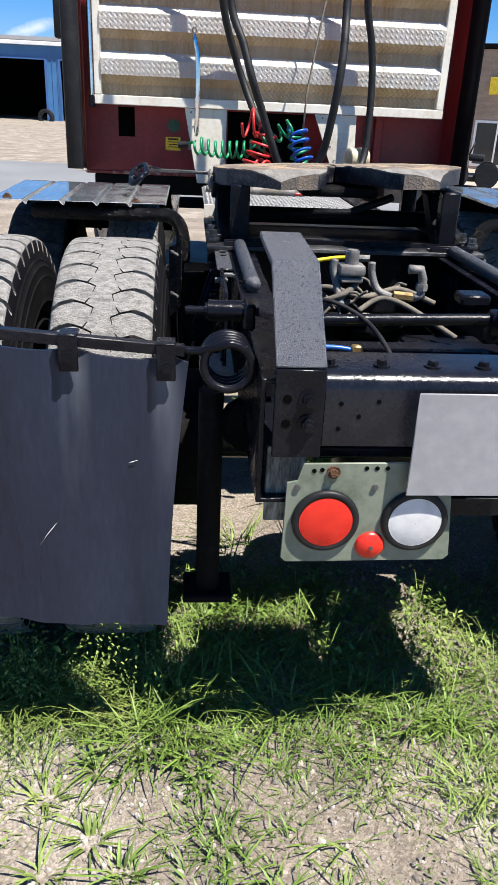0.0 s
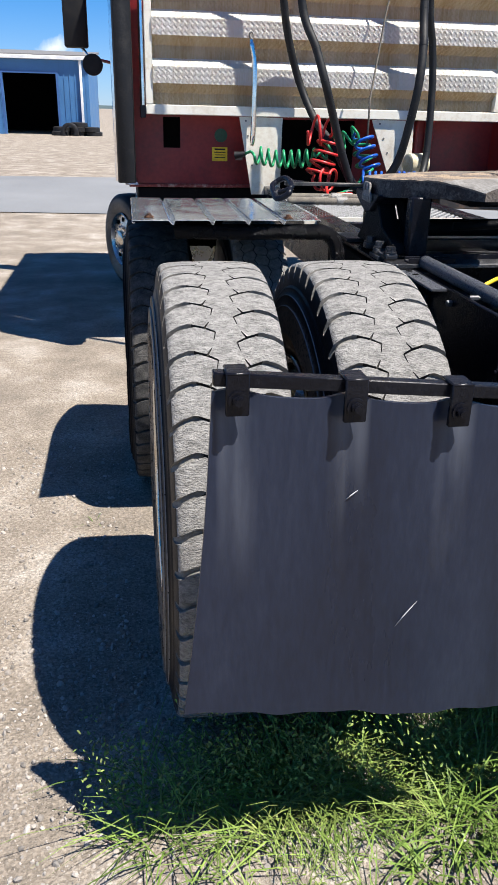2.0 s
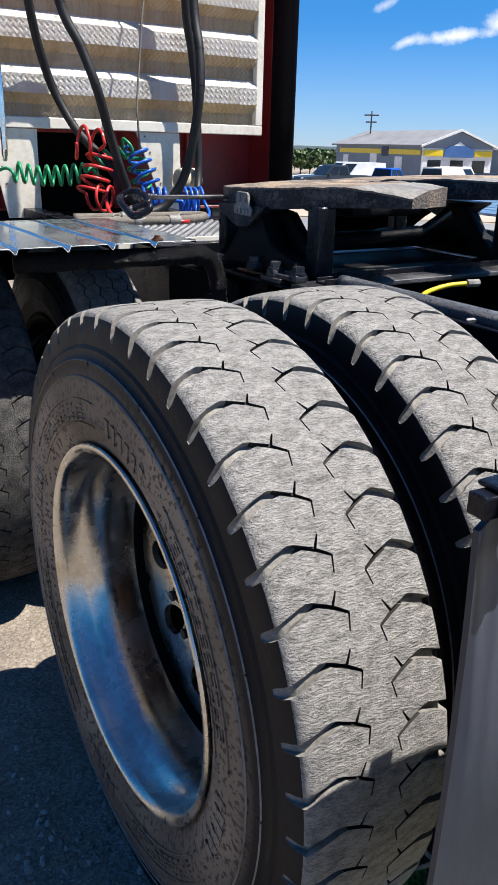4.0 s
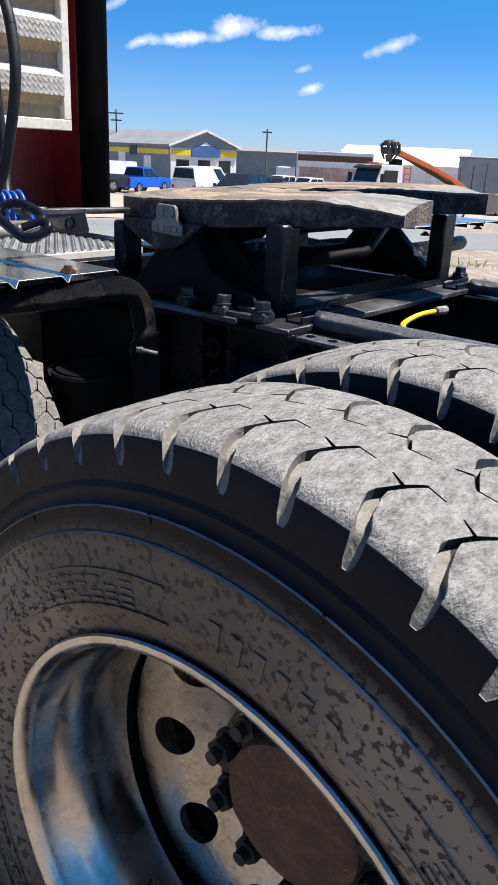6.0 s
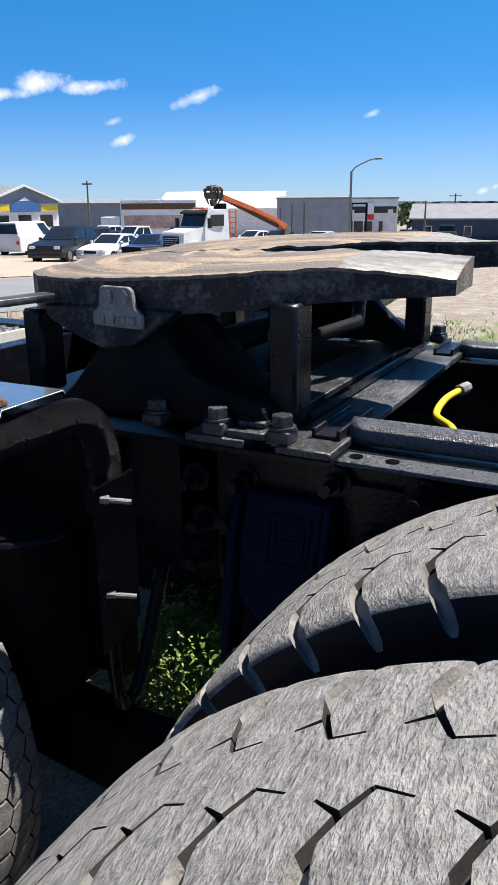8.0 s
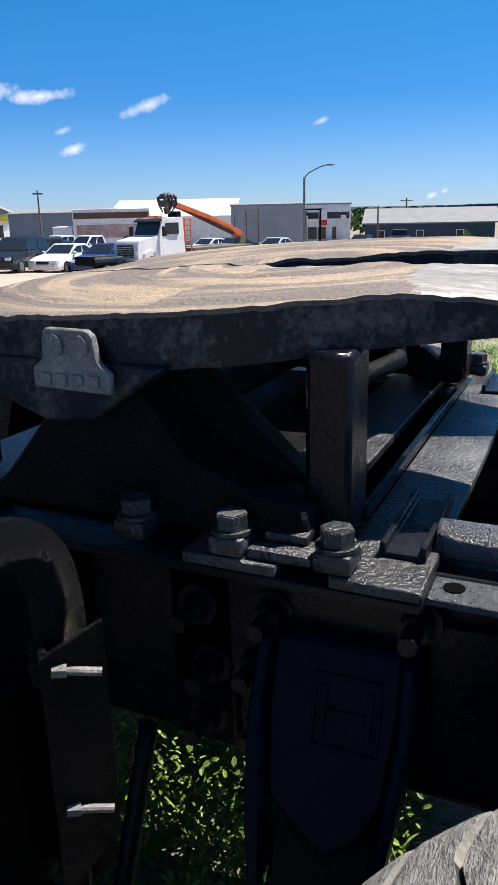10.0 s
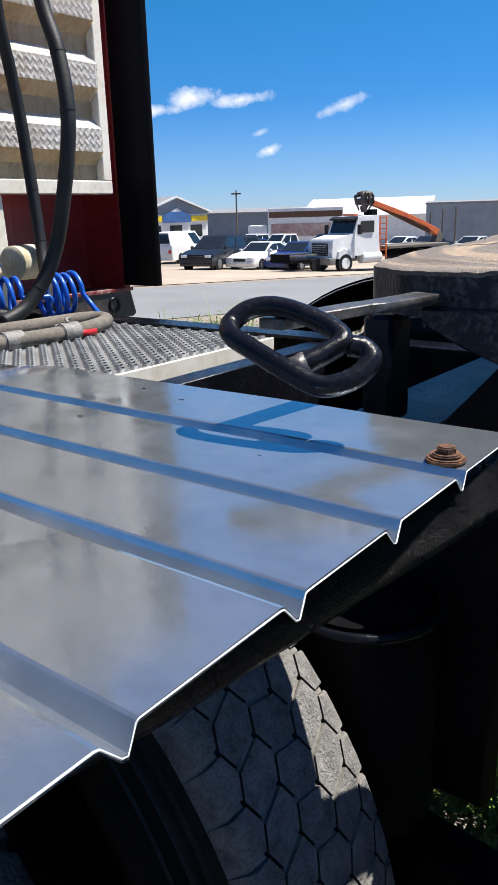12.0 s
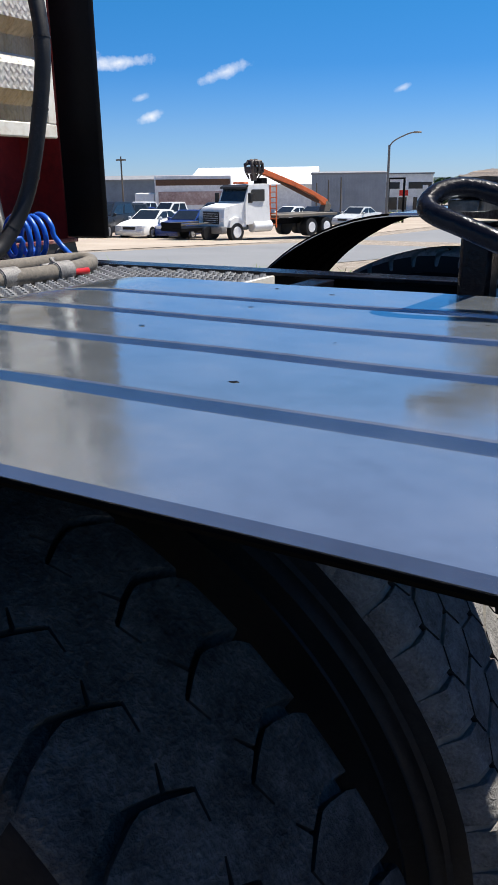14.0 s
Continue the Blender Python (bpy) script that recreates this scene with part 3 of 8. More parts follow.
def lathe_x(profile, seg=48, closed=False):
    """An outline of (x, radius) turned about the x axis."""
    bm = bmesh.new()
    rings = [[bm.verts.new((x, r * math.cos(2 * math.pi * k / seg), r * math.sin(2 * math.pi * k / seg))) for k in range(seg)] for x, r in profile]
    n = len(rings)
    for i in range(n if closed else n - 1):
        a, b = rings[i], rings[(i + 1) % n]
        for k in range(seg):
            bm.faces.new((a[k], b[k], b[(k + 1) % seg], a[(k + 1) % seg]))
    bmesh.ops.recalc_face_normals(bm, faces=list(bm.faces))
    return bm

# ---- ground ----
XC = -0.06  # the truck's middle line


def ramp(v, pts):
    """Straight lines between (v, value) points."""
    return float(np.interp(v, [p[0] for p in pts], [p[1] for p in pts]))


def ground_z(x, y):
    near = ramp(y, ((-3, 0.16), (-0.4, 0.10), (0.2, 0.05), (0.6, 0.0), (1.6, -0.03), (3.5, -0.05), (10, -0.07)))
    fall = ramp(x, ((2, 0), (35, -1.62), (130, -3.8), (400, -4.5), (3000, -6)))
    rough = 0.0
    if abs(x) < 6 and -4 < y < 9:
        rough = 0.014 * noise.noise((x * 2.1, y * 2.1, 0)) + 0.007 * noise.noise((x * 7, y * 7, 3))
        if 0.5 < y < 2.5 and -1.35 < x < 1.25:
            rough = min(rough, 0.0)
    return near + fall + rough


def steps(lo, hi, inner, fine, grow=1.28):
    """Coordinates that are fine within inner and grow wider outwards."""
    a, b = inner
    out, v, d = list(np.arange(a, b + fine / 2, fine)), b, fine
    while v < hi:
        d *= grow
        v += d
        out.append(min(v, hi))
    v, d = a, fine
    while v > lo:
        d *= grow
        v -= d
        out.insert(0, max(v, lo))
    return out


def ground():
    xs, ys = steps(-2500, 2500, (-3.2, 2.6), 0.07), steps(-2500, 2500, (-1.9, 4.0), 0.07)
    bm = bmesh.new()
    grid = [[bm.verts.new((x, y, ground_z(x, y))) for x in xs] for y in ys]
    for j in range(len(ys) - 1):
        for i in range(len(xs) - 1):
            bm.faces.new((grid[j][i], grid[j][i + 1], grid[j + 1][i + 1], grid[j + 1][i]))
    tagged(mesh_ob("ground", bm, GROUND, smooth=60), "pale gravelly dirt yard with bare patches", "ground", kind="structure")


def strip(name, material, x0, x1, edge0, edge1, lift, label, nx=40, ny=6, category="road", kind="structure"):
    """A sheet laid on the ground between two edges y = edge(x)."""
    bm = bmesh.new()
    rows = []
    for i in range(nx + 1):
        x = x0 + (x1 - x0) * i / nx
        rows.append([bm.verts.new((x, (y := edge0(x) + (edge1(x) - edge0(x)) * j / ny), ground_z(x, y) + lift)) for j in range(ny + 1)])
    for i in range(nx):
        for j in range(ny):
            bm.faces.new((rows[i][j], rows[i + 1][j], rows[i + 1][j + 1], rows[i][j + 1]))
    bmesh.ops.recalc_face_normals(bm, faces=list(bm.faces))
    for f in bm.faces:
        if f.normal.z < 0:
            f.normal_flip()
    return tagged(mesh_ob(name, bm, material), label, category, kind=kind)


ground()
strip("road", ASPHALT, -160, 160, lambda x: 11.3 - 0.1 * x if abs(x) < 30 else 11.3 - 3 * np.sign(x), lambda x: 18.3 - 0.03 * x, 0.012,
      "grey worn asphalt road crossing behind the truck", 160, 6)
strip("lot", LOT, 6, 90, lambda x: 18.6, lambda x: 75, 0.02, "pale sandy gravel car lot across the road", 60, 20, "ground")
strip("lawn", LAWN, 88, 170, lambda x: -60, lambda x: 16, 0.03, "mown green lawn beside the far building", 20, 20, "lawn")


def blades(name, label, places, category="grass"):
    """Tufts: each place is (x, y, blades, height, spread, lean)."""
    vs, fs = [], []
    rng = random.Random(name)
    for x, y, count, height, spread, width in places:
        for _ in range(count):
            a, d = rng.uniform(0, 6.283), spread * rng.random() ** 0.7
            px, py = x + d * math.cos(a), y + d * math.sin(a)
            h, w = height * rng.uniform(0.5, 1.15), width * rng.uniform(0.6, 1.3)
            out, bend = a + rng.uniform(-0.9, 0.9), h * rng.uniform(0.45, 1.9)
            ox, oy = math.cos(out), math.sin(out)
            z = ground_z(px, py) - 0.004
            k = len(vs)
            for s, wd in ((0, 0.75), (0.45, 1.0), (0.8, 0.65)):
                cx, cy, cz = px + ox * bend * s * s, py + oy * bend * s * s, z + h * (s - 0.32 * s * s * min(2.2, bend / h))
                vs.append((cx - oy * w * wd / 2, cy + ox * w * wd / 2, cz))
                vs.append((cx + oy * w * wd / 2, cy - ox * w * wd / 2, cz))
            vs.append((px + ox * bend, py + oy * bend, z + h * (1 - 0.36 * bend / h)))
            fs += [(k, k + 1, k + 3, k + 2), (k + 2, k + 3, k + 5, k + 4), (k + 4, k + 5, k + 6)]
    me = bpy.data.meshes.new(name)
    me.from_pydata(vs, [], fs)
    me.materials.append(GRASS)
    for p in me.polygons:
        p.use_smooth = True
    tagged(new(name, me), label, category, kind="stuff")


def grass():
    rng = random.Random(5)
    far_from = lambda x, y: 0.5 < y < 1.02 and -1.3 < x < -0.64  # noqa: E731
    long_, short = [], []
    for _ in range(11000):
        x, y = rng.uniform(-2.3, 1.6), rng.uniform(-1.7, 1.6)
        n = noise.noise((x * 1.5 + 4, y * 1.5, 7)) + 0.5 * noise.noise((x * 4.5, y * 4.5, 2))
        strip_here = math.exp(-((y - 0.12 - 0.1 * x) / 0.36) ** 2) * (1.0 if x > -1.62 else 0.35)
        lush = strip_here * 0.75 + n * 0.95 - 0.47 + (0.40 + (0.22 if y < -0.1 else 0) if x > -0.45 else 0.10 if x > -0.7 else -0.24) - (0.2 if x < -1.5 else 0)
        if far_from(x, y) or lush < 0 or rng.random() > 0.25 + 0.8 * lush:
            continue
        if rng.random() < 0.14 + 0.36 * strip_here:
            long_.append((x, y, rng.randint(3, 7), rng.uniform(0.04, 0.10) * (0.7 + 0.7 * strip_here), 0.035, 0.0032))
        else:
            short.append((x, y, rng.randint(7, 15), rng.uniform(0.010, 0.034), 0.035, 0.0028))
    for x, y in ((-0.88, 0.30), (-0.55, 0.22), (-0.45, 0.75), (-0.62, 0.05), (-0.7, 0.0), (-0.35, 0.1), (-1.02, 0.18), (-0.2, 0.9), (-0.4, 1.0)):
        long_.append((x, y, 40, 0.17, 0.07, 0.0042))
    for _ in range(30):
        long_.append((rng.uniform(-0.2, 0.3), rng.uniform(1.3, 2.0), 12, 0.16, 0.07, 0.007))
    for _ in range(300):
        long_.append((rng.uniform(-0.75, -0.1) if rng.random() < 0.8 else rng.uniform(-0.1, 0.5), rng.uniform(0.12, 0.75), 7, rng.uniform(0.06, 0.15), 0.05, 0.0036))
    for _ in range(110):
        long_.append((rng.uniform(-1.35, -0.55), rng.uniform(0.06, 0.26), 8, rng.uniform(0.09, 0.18), 0.05, 0.0036))
    # bent tufts that spill out of the shade of the truck
    for _ in range(560):
        x, y = rng.uniform(-1.15, 0.75), rng.gauss(-0.10, 0.20)
        thick = noise.noise((x * 3.1 + 2, y * 3.1, 11)) + 0.35 * noise.noise((x * 9, y * 9, 1)) + (0.10 if x > -0.8 else -0.12)
        if thick > 0.02 and -0.75 < y < 0.22:
            long_.append((x, y, rng.randint(6, 12), rng.uniform(0.03, 0.085), 0.05, rng.uniform(0.003, 0.0052)))
    # low rosettes of broad blades
    for _ in range(75):
        x, y = rng.uniform(-1.25, 0.75), rng.uniform(-0.85, 0.12)
        if noise.noise((x * 2.6 + 1, y * 2.6, 21)) > -0.02:
            long_.append((x, y, rng.randint(16, 30), rng.uniform(0.04, 0.085), 0.028, rng.uniform(0.0045, 0.0075)))
    for _ in range(260):
        x, y = rng.uniform(-0.55, 0.75), rng.uniform(-0.85, -0.2)
        if noise.noise((x * 2.4 + 6, y * 2.4, 4)) > 0.0:
            long_.append((x, y, rng.randint(4, 8), rng.uniform(0.025, 0.07), 0.04, 0.003))
    blades("long_grass", "long bent green grass tufts under the truck", long_)
    blades("short_grass", "short patchy green grass and clover on gravel", short)


def leafy_weeds():
    """Low broad-leaved weeds in the shade under the frame and beside the flap."""
    rng = random.Random(11)
    vs, fs = [], []
    spots = [(-0.9, 0.27, 60, 0.16), (-0.93, 0.33, 40, 0.10)]
    spots += [(rng.uniform(-0.16, 0.5), rng.uniform(1.35, 2.1), 95, rng.uniform(0.08, 0.24)) for _ in range(120)]
    spots += [(rng.uniform(-0.6, 0.3), rng.uniform(0.25, 0.75), 34, rng.uniform(0.03, 0.10)) for _ in range(60)]
    spots += [(rng.uniform(-1.45, -0.62), rng.uniform(0.10, 0.24), 30, rng.uniform(0.12, 0.26)) for _ in range(110)]
    for _ in range(1500):
        x, y = rng.uniform(-1.5, 1.1), rng.uniform(-1.1, 0.15)
        if noise.noise((x * 2.2 + 9, y * 2.2, 3)) + 0.4 * noise.noise((x * 6, y * 6, 8)) > (0.33 if x > -0.8 else 0.46):
            spots.append((x, y, 20, rng.uniform(0.02, 0.05)))
    for x, y, n, h in spots:
        for _ in range(n):
            a, d = rng.uniform(0, 6.283), (0.11 if n > 30 else 0.045) * math.sqrt(rng.random())
            c = Vector((x + d * math.cos(a), y + d * math.sin(a), ground_z(x, y) + h * rng.random()))
            size = rng.uniform(0.005, 0.013) if n > 30 else rng.uniform(0.0025, 0.0065)
            t = Euler((rng.uniform(-0.9, 0.9), rng.uniform(-0.9, 0.9), rng.uniform(0, 6.28))).to_matrix()
            k = len(vs)
            for u, v, w in ((-1, 0, 0), (-0.3, 0.5, 0.15), (0.6, 0.4, 0.1), (1.1, 0, -0.1), (0.6, -0.4, 0.1), (-0.3, -0.5, 0.15)):
                vs.append(c + t @ Vector((u, v, w)) * size)
            fs += [(k, k + 3, k + 2, k + 1), (k, k + 5, k + 4, k + 3)]
    me = bpy.data.meshes.new("weeds")
    me.from_pydata([tuple(v) for v in vs], [], fs)
    me.materials.append(GRASS)
    tagged(new("weeds", me), "small leafy green weeds growing through gravel", "weeds", kind="stuff")


def pebbles():
    rng = random.Random(3)
    vs, fs = [], []
    base = bmesh.new()
    bmesh.ops.create_icosphere(base, subdivisions=1, radius=1)
    bv, bf = [v.co.copy() for v in base.verts], [[v.index for v in f.verts] for f in base.faces]
    base.free()
    for _ in range(30000):
        x, y = rng.uniform(-2.4, 1.0), rng.uniform(-0.75, 1.0) if rng.random() < 0.75 else rng.uniform(1.0, 2.6)
        if y > 1 and x > -1.35:
            continue
        r = 0.0022 + 0.008 * rng.random() ** 5
        t = Euler([rng.uniform(0, 6.28) for _ in range(3)]).to_matrix()
        s = Vector((r * rng.uniform(0.7, 1.4), r * rng.uniform(0.7, 1.3), r * rng.uniform(0.5, 0.8)))
        k, c = len(vs), Vector((x, y, ground_z(x, y) + r * 0.2))
        vs += [tuple(c + t @ Vector((v.x * s.x, v.y * s.y, v.z * s.z))) for v in bv]
        fs += [[k + i for i in f] for f in bf]
    me = bpy.data.meshes.new("pebbles")
    me.from_pydata(vs, [], fs)
    me.materials.append(STONE)
    tagged(new("pebbles", me), "loose grey and tan gravel stones on dirt", "gravel", kind="stuff")


grass()
leafy_weeds()
pebbles()

# ---- wheels ----
TYRE_R = 0.559


BRINK = 0.1185  # where the ground tread ends and the shoulder turns down


def carve(w0, w1, nw, s_lines, grooves):
    """One pitch of a tread laid flat: triangles (corners as (s, w, depth)), each with its finish.

    s runs across the tread and w round the tyre; each groove is (outline, depth(s), finish(s)):
    the outlines are sunk below the surface, with upright walls."""
    pts = [Vector((s, w0 + (w1 - w0) * k / nw)) for s in s_lines for k in range(nw + 1)]
    faces = []
    for outline, _, _ in grooves:
        area = sum(p[0] * q[1] - q[0] * p[1] for p, q in zip(outline, outline[1:] + outline[:1]))
        faces.append(list(range(len(pts), len(pts) + len(outline))))
        pts += [Vector(p) for p in (outline if area > 0 else outline[::-1])]
    brink = [i * (nw + 1) + k for i, s in enumerate(s_lines) if abs(abs(s) - BRINK) < 1e-6 for k in range(nw + 1)]
    vs, _, tris, _, _, origin = delaunay_2d_cdt(pts, [(i, i + 1) for i in brink if i + 1 in brink and (i + 1) % (nw + 1)], faces, 0, 1e-6)
    out = []
    edge = {}
    for f, src in zip(tris, origin):
        g = max(src, key=lambda i: grooves[i][1](vs[f[0]][0])) if src else None
        mid = sum(vs[i][0] for i in f) / 3
        depth = [0.0 if g is None else grooves[g][1](vs[i][0]) for i in f]
        out.append(([(vs[i][0], vs[i][1], d) for i, d in zip(f, depth)], "top" if g is None else grooves[g][2](mid)))
        for k in range(3):
            i, j = f[k], f[(k + 1) % 3]
            edge.setdefault((min(i, j), max(i, j)), []).append((g, {i: depth[k], j: depth[(k + 1) % 3]}))
    for (i, j), sides in edge.items():
        if len(sides) == 2 and (abs(sides[0][1][i] - sides[1][1][i]) > 1e-5 or abs(sides[0][1][j] - sides[1][1][j]) > 1e-5):
            deep = sides[0] if sides[0][1][i] + sides[0][1][j] > sides[1][1][i] + sides[1][1][j] else sides[1]
            p, q = vs[i], vs[j]
            wall = [(p[0], p[1], sides[0][1][i]), (q[0], q[1], sides[0][1][j]), (q[0], q[1], sides[1][1][j]), (p[0], p[1], sides[1][1][i])]
            out.append((wall, grooves[deep[0]][2]((p[0] + q[0]) / 2)))
    return out


def wrap(cells, profile, pitches, wear, brink=BRINK):
    """Lays flat pitches round the tyre; cells are (pieces, mirrored, phase)."""
    s_at, u_at, d_at = zip(*profile)
    vs, fs, kinds = [], [], []
    order = {"top": 0, "deep": 1, "side": 2, "dusty": 3}
    for pieces, sign, phase in cells:
        flat = []
        for corners, finish in pieces:
            for s, w, dep in corners:
                a = abs(s)
                u, drop = float(np.interp(a, s_at, u_at)), float(np.interp(a, s_at, d_at))
                u2, drop2 = float(np.interp(a + 0.002, s_at, u_at)), float(np.interp(a + 0.002, s_at, d_at))
                n = math.hypot(u2 - u, drop2 - drop) or 1.0
                flat.append(((u - (drop2 - drop) / n * dep) * math.copysign(1, s) * sign, TYRE_R - drop - (u2 - u) / n * dep, w / TYRE_R, dep))
        for k in range(pitches):
            at = len(vs)
            turn = (k + phase) * 2 * math.pi / pitches
            for x, r, a, dep in flat:
                t = a + turn
                y, z = math.cos(t), math.sin(t)
                r -= wear * (noise.noise((x * 22, y * 13, z * 13)) + 0.6 * noise.noise((x * 70, y * 40, z * 40)))
                vs.append((x, r * y, r * z))
            for corners, finish in pieces:
                fs.append(tuple(range(at, at + len(corners))))
                at += len(corners)
                top_side = finish == "top" and min(abs(c[0]) for c in corners) > brink - 0.0002
                kinds.append(order["side" if top_side else finish])
    me = bpy.data.meshes.new("tread_pitches")
    me.from_pydata(vs, [], fs)
    me.polygons.foreach_set("material_index", kinds)
    bm = bmesh.new()
    bm.from_mesh(me)
    bpy.data.meshes.remove(me)
    bmesh.ops.remove_doubles(bm, verts=list(bm.verts), dist=0.00015)
    bmesh.ops.recalc_face_normals(bm, faces=list(bm.faces))
    return bm


SHOULDER = [(0.0, 0.0, 0.0), (0.05, 0.05, 0.0006), (0.09, 0.09, 0.0028), (0.106, 0.1058, 0.0058), (0.1115, 0.1108, 0.0082), (0.116, 0.1143, 0.0122), (0.122, 0.1168, 0.0180), (0.136, 0.1197, 0.0315), (0.150, 0.1213, 0.0452), (0.164, 0.1224, 0.0590)]


def lug_tread(pitches=50):
    """A worn drive tread: on each half a row of bent grooves that open through the shoulder, with stepped cuts at their inner ends."""
    deg = radians(1) * TYRE_R
    step = 360 / pitches * deg
    main = [(0.148, 2.35), (0.140, 2.05), (0.128, 1.85), (0.114, 1.50), (0.095, 0.70), (0.075, 0.0), (0.066, 0.12), (0.041, 1.10), (0.0205, 2.35),
            (0.0195, 2.85), (0.040, 1.75), (0.059, 0.98), (0.070, 1.15), (0.095, 2.0), (0.114, 3.10), (0.128, 3.35), (0.140, 3.35), (0.148, 3.05)]
    cut_a = [(0.0188, 2.5), (0.0212, 2.45), (0.0258, 4.70), (0.0240, 4.78)]
    cut_b = [(0.0385, 1.45), (0.0425, 1.25), (0.0318, -0.42), (0.0302, -0.30)]

    def sunk(s):
        return ramp(s, ((0.0, 0.010), (0.08, 0.0105), (0.112, 0.0115), (0.128, 0.0085), (0.148, 0.0012)))
    grooves = [([(s, a * deg) for s, a in main], sunk, lambda s: "dusty" if s > 0.064 else "deep"),
               ([(s, a * deg) for s, a in cut_a], lambda s: 0.006, lambda s: "deep"), ([(s, a * deg) for s, a in cut_b], lambda s: 0.006, lambda s: "deep")]
    lines = (0.0, 0.012, 0.024, 0.036, 0.048, 0.060, 0.072, 0.084, 0.094, 0.102, 0.108, 0.1135, BRINK, 0.1245, 0.130, 0.136, 0.144, 0.154, 0.164)
    half = carve(-1.4 * deg, -1.4 * deg + step, 15, lines, grooves)
    return wrap([(half, -1, 0.0), (half, 1, 0.4)], SHOULDER, pitches, 0.0006)


def hex_tread(pitches=66):
    """A worn tread of five block rows: narrow zigzag grooves round the tyre, shallow dusty ties between the blocks."""
    deg = radians(1) * TYRE_R
    step = 360 / pitches
    lo = -1.03
    sway, gap, tie = 0.0066, 0.0019, 0.36
    rows = ((-0.082, 0.0), (-0.0275, 0.9), (0.0275, 4.0), (0.082, 4.9))

    def zig(centre, phase, a):
        t = ((a - phase) / step) % 1.0
        return centre + sway * (4 * t - 1 if t < 0.5 else 3 - 4 * t)
    grooves = []
    for centre, phase in rows:
        turns = sorted({lo, lo + step} | {a for k in range(-3, 4) for a in (phase + k * step, phase + (k + 0.5) * step) if lo < a < lo + step})
        out = [(zig(centre, phase, a) - gap, a * deg) for a in turns] + [(zig(centre, phase, a) + gap, a * deg) for a in reversed(turns)]
        grooves.append((out, lambda s: 0.008, lambda s: "deep"))
    ties = (((-0.0754, 2.73), (-0.0341, 0.9)), ((-0.0209, 3.63), (0.0209, 4.0)), ((0.0341, 6.73 - step), (0.0754, 4.9 - step)), ((-0.1440, 0.62), (-0.0886, 0.0)), ((0.0886, 7.63 - step), (0.1440, 8.1 - step)))
    for (s0, a0), (s1, a1) in ties:
        wide = tie * (1.15 if max(abs(s0), abs(s1)) > 0.1 else 1.0)
        out = [(s0, (a0 - wide) * deg), (s1, (a1 - wide) * deg), (s1, (a1 + wide) * deg), (s0, (a0 + wide) * deg)]
        grooves.append((out, lambda s: ramp(abs(s), ((0.0, 0.0042), (0.10, 0.005), (0.125, 0.005), (0.144, 0.0006))), lambda s: "dusty"))
    lines = [0.0] + [k * s for k in (-1, 1) for s in (0.012, 0.024, 0.036, 0.048, 0.060, 0.072, 0.084, 0.094, 0.102, 0.108, 0.1135, BRINK, 0.1245, 0.130, 0.136, 0.144, 0.154, 0.164)]
    whole = carve(lo * deg, (lo + step) * deg, 12, sorted(lines), grooves)
    return wrap([(whole, 1, 0.0)], SHOULDER, pitches, 0.0007, 0.144)


def sidewall():
    """Both sidewalls of a tyre with their raised rings, and the bead."""
    side = [(0.122, 0.500), (0.1255, 0.494), (0.1245, 0.490), (0.130, 0.478), (0.1325, 0.4765), (0.1315, 0.4735), (0.1355, 0.452), (0.1385, 0.4505), (0.1375, 0.446),
            (0.1395, 0.425), (0.1405, 0.4), (0.1395, 0.385), (0.1405, 0.3835), (0.1385, 0.381), (0.134, 0.36), (0.127, 0.345), (0.1225, 0.338), (0.119, 0.330), (0.10, 0.322)]
    profile = list(reversed([(-x, r) for x, r in side])) + side
    return lathe_x(profile, 96)


def sidewall_marks():
    """Raised panels, plain bars where the lettering is, and mould seams on the outer sidewall."""
    bm = bmesh.new()

    def arc(a0, a1, r0, r1, x0, x1, n=10):
        rows = []
        for i in range(n + 1):
            a = radians(a0 + (a1 - a0) * i / n)
            rows.append([bm.verts.new((x, r * math.cos(a), r * math.sin(a))) for r, x in ((r0, x0), (r0, x0 - 0.0022), (r1, x1 - 0.0022), (r1, x1))])
        for p, q in zip(rows, rows[1:]):
            for j in range(3):
                bm.faces.new((p[j], p[j + 1], q[j + 1], q[j]))
        bm.faces.new(rows[0])
        bm.faces.new(list(reversed(rows[-1])))
    for a in (20, 110, 200, 290):
        for r in (0.371, 0.412):
            arc(a, a + 52, r, r + 0.0022, -0.1365 if r < 0.38 else -0.1400, -0.1368 if r < 0.38 else -0.1400)
        for i in range(11):
            b = a + 7 + i * 3.6
            for r in (0.378, 0.386, 0.394, 0.402):
                if (i * 7 + int(r * 1000)) % 5:
                    arc(b, b + 2.6, r, r + 0.0035, -0.1392, -0.1398, 2)
    for a in (80, 170, 262, 350):
        for i in range(6):
            b = a + i * 3.7
            arc(b, b + 2.0, 0.376, 0.406, -0.1385, -0.1400, 2)
    for a in range(0, 360, 24):
        arc(a + 3, a + 3.35, 0.345, 0.478, -0.1268, -0.1310, 2)
    bmesh.ops.recalc_face_normals(bm, faces=list(bm.faces))
    return bm


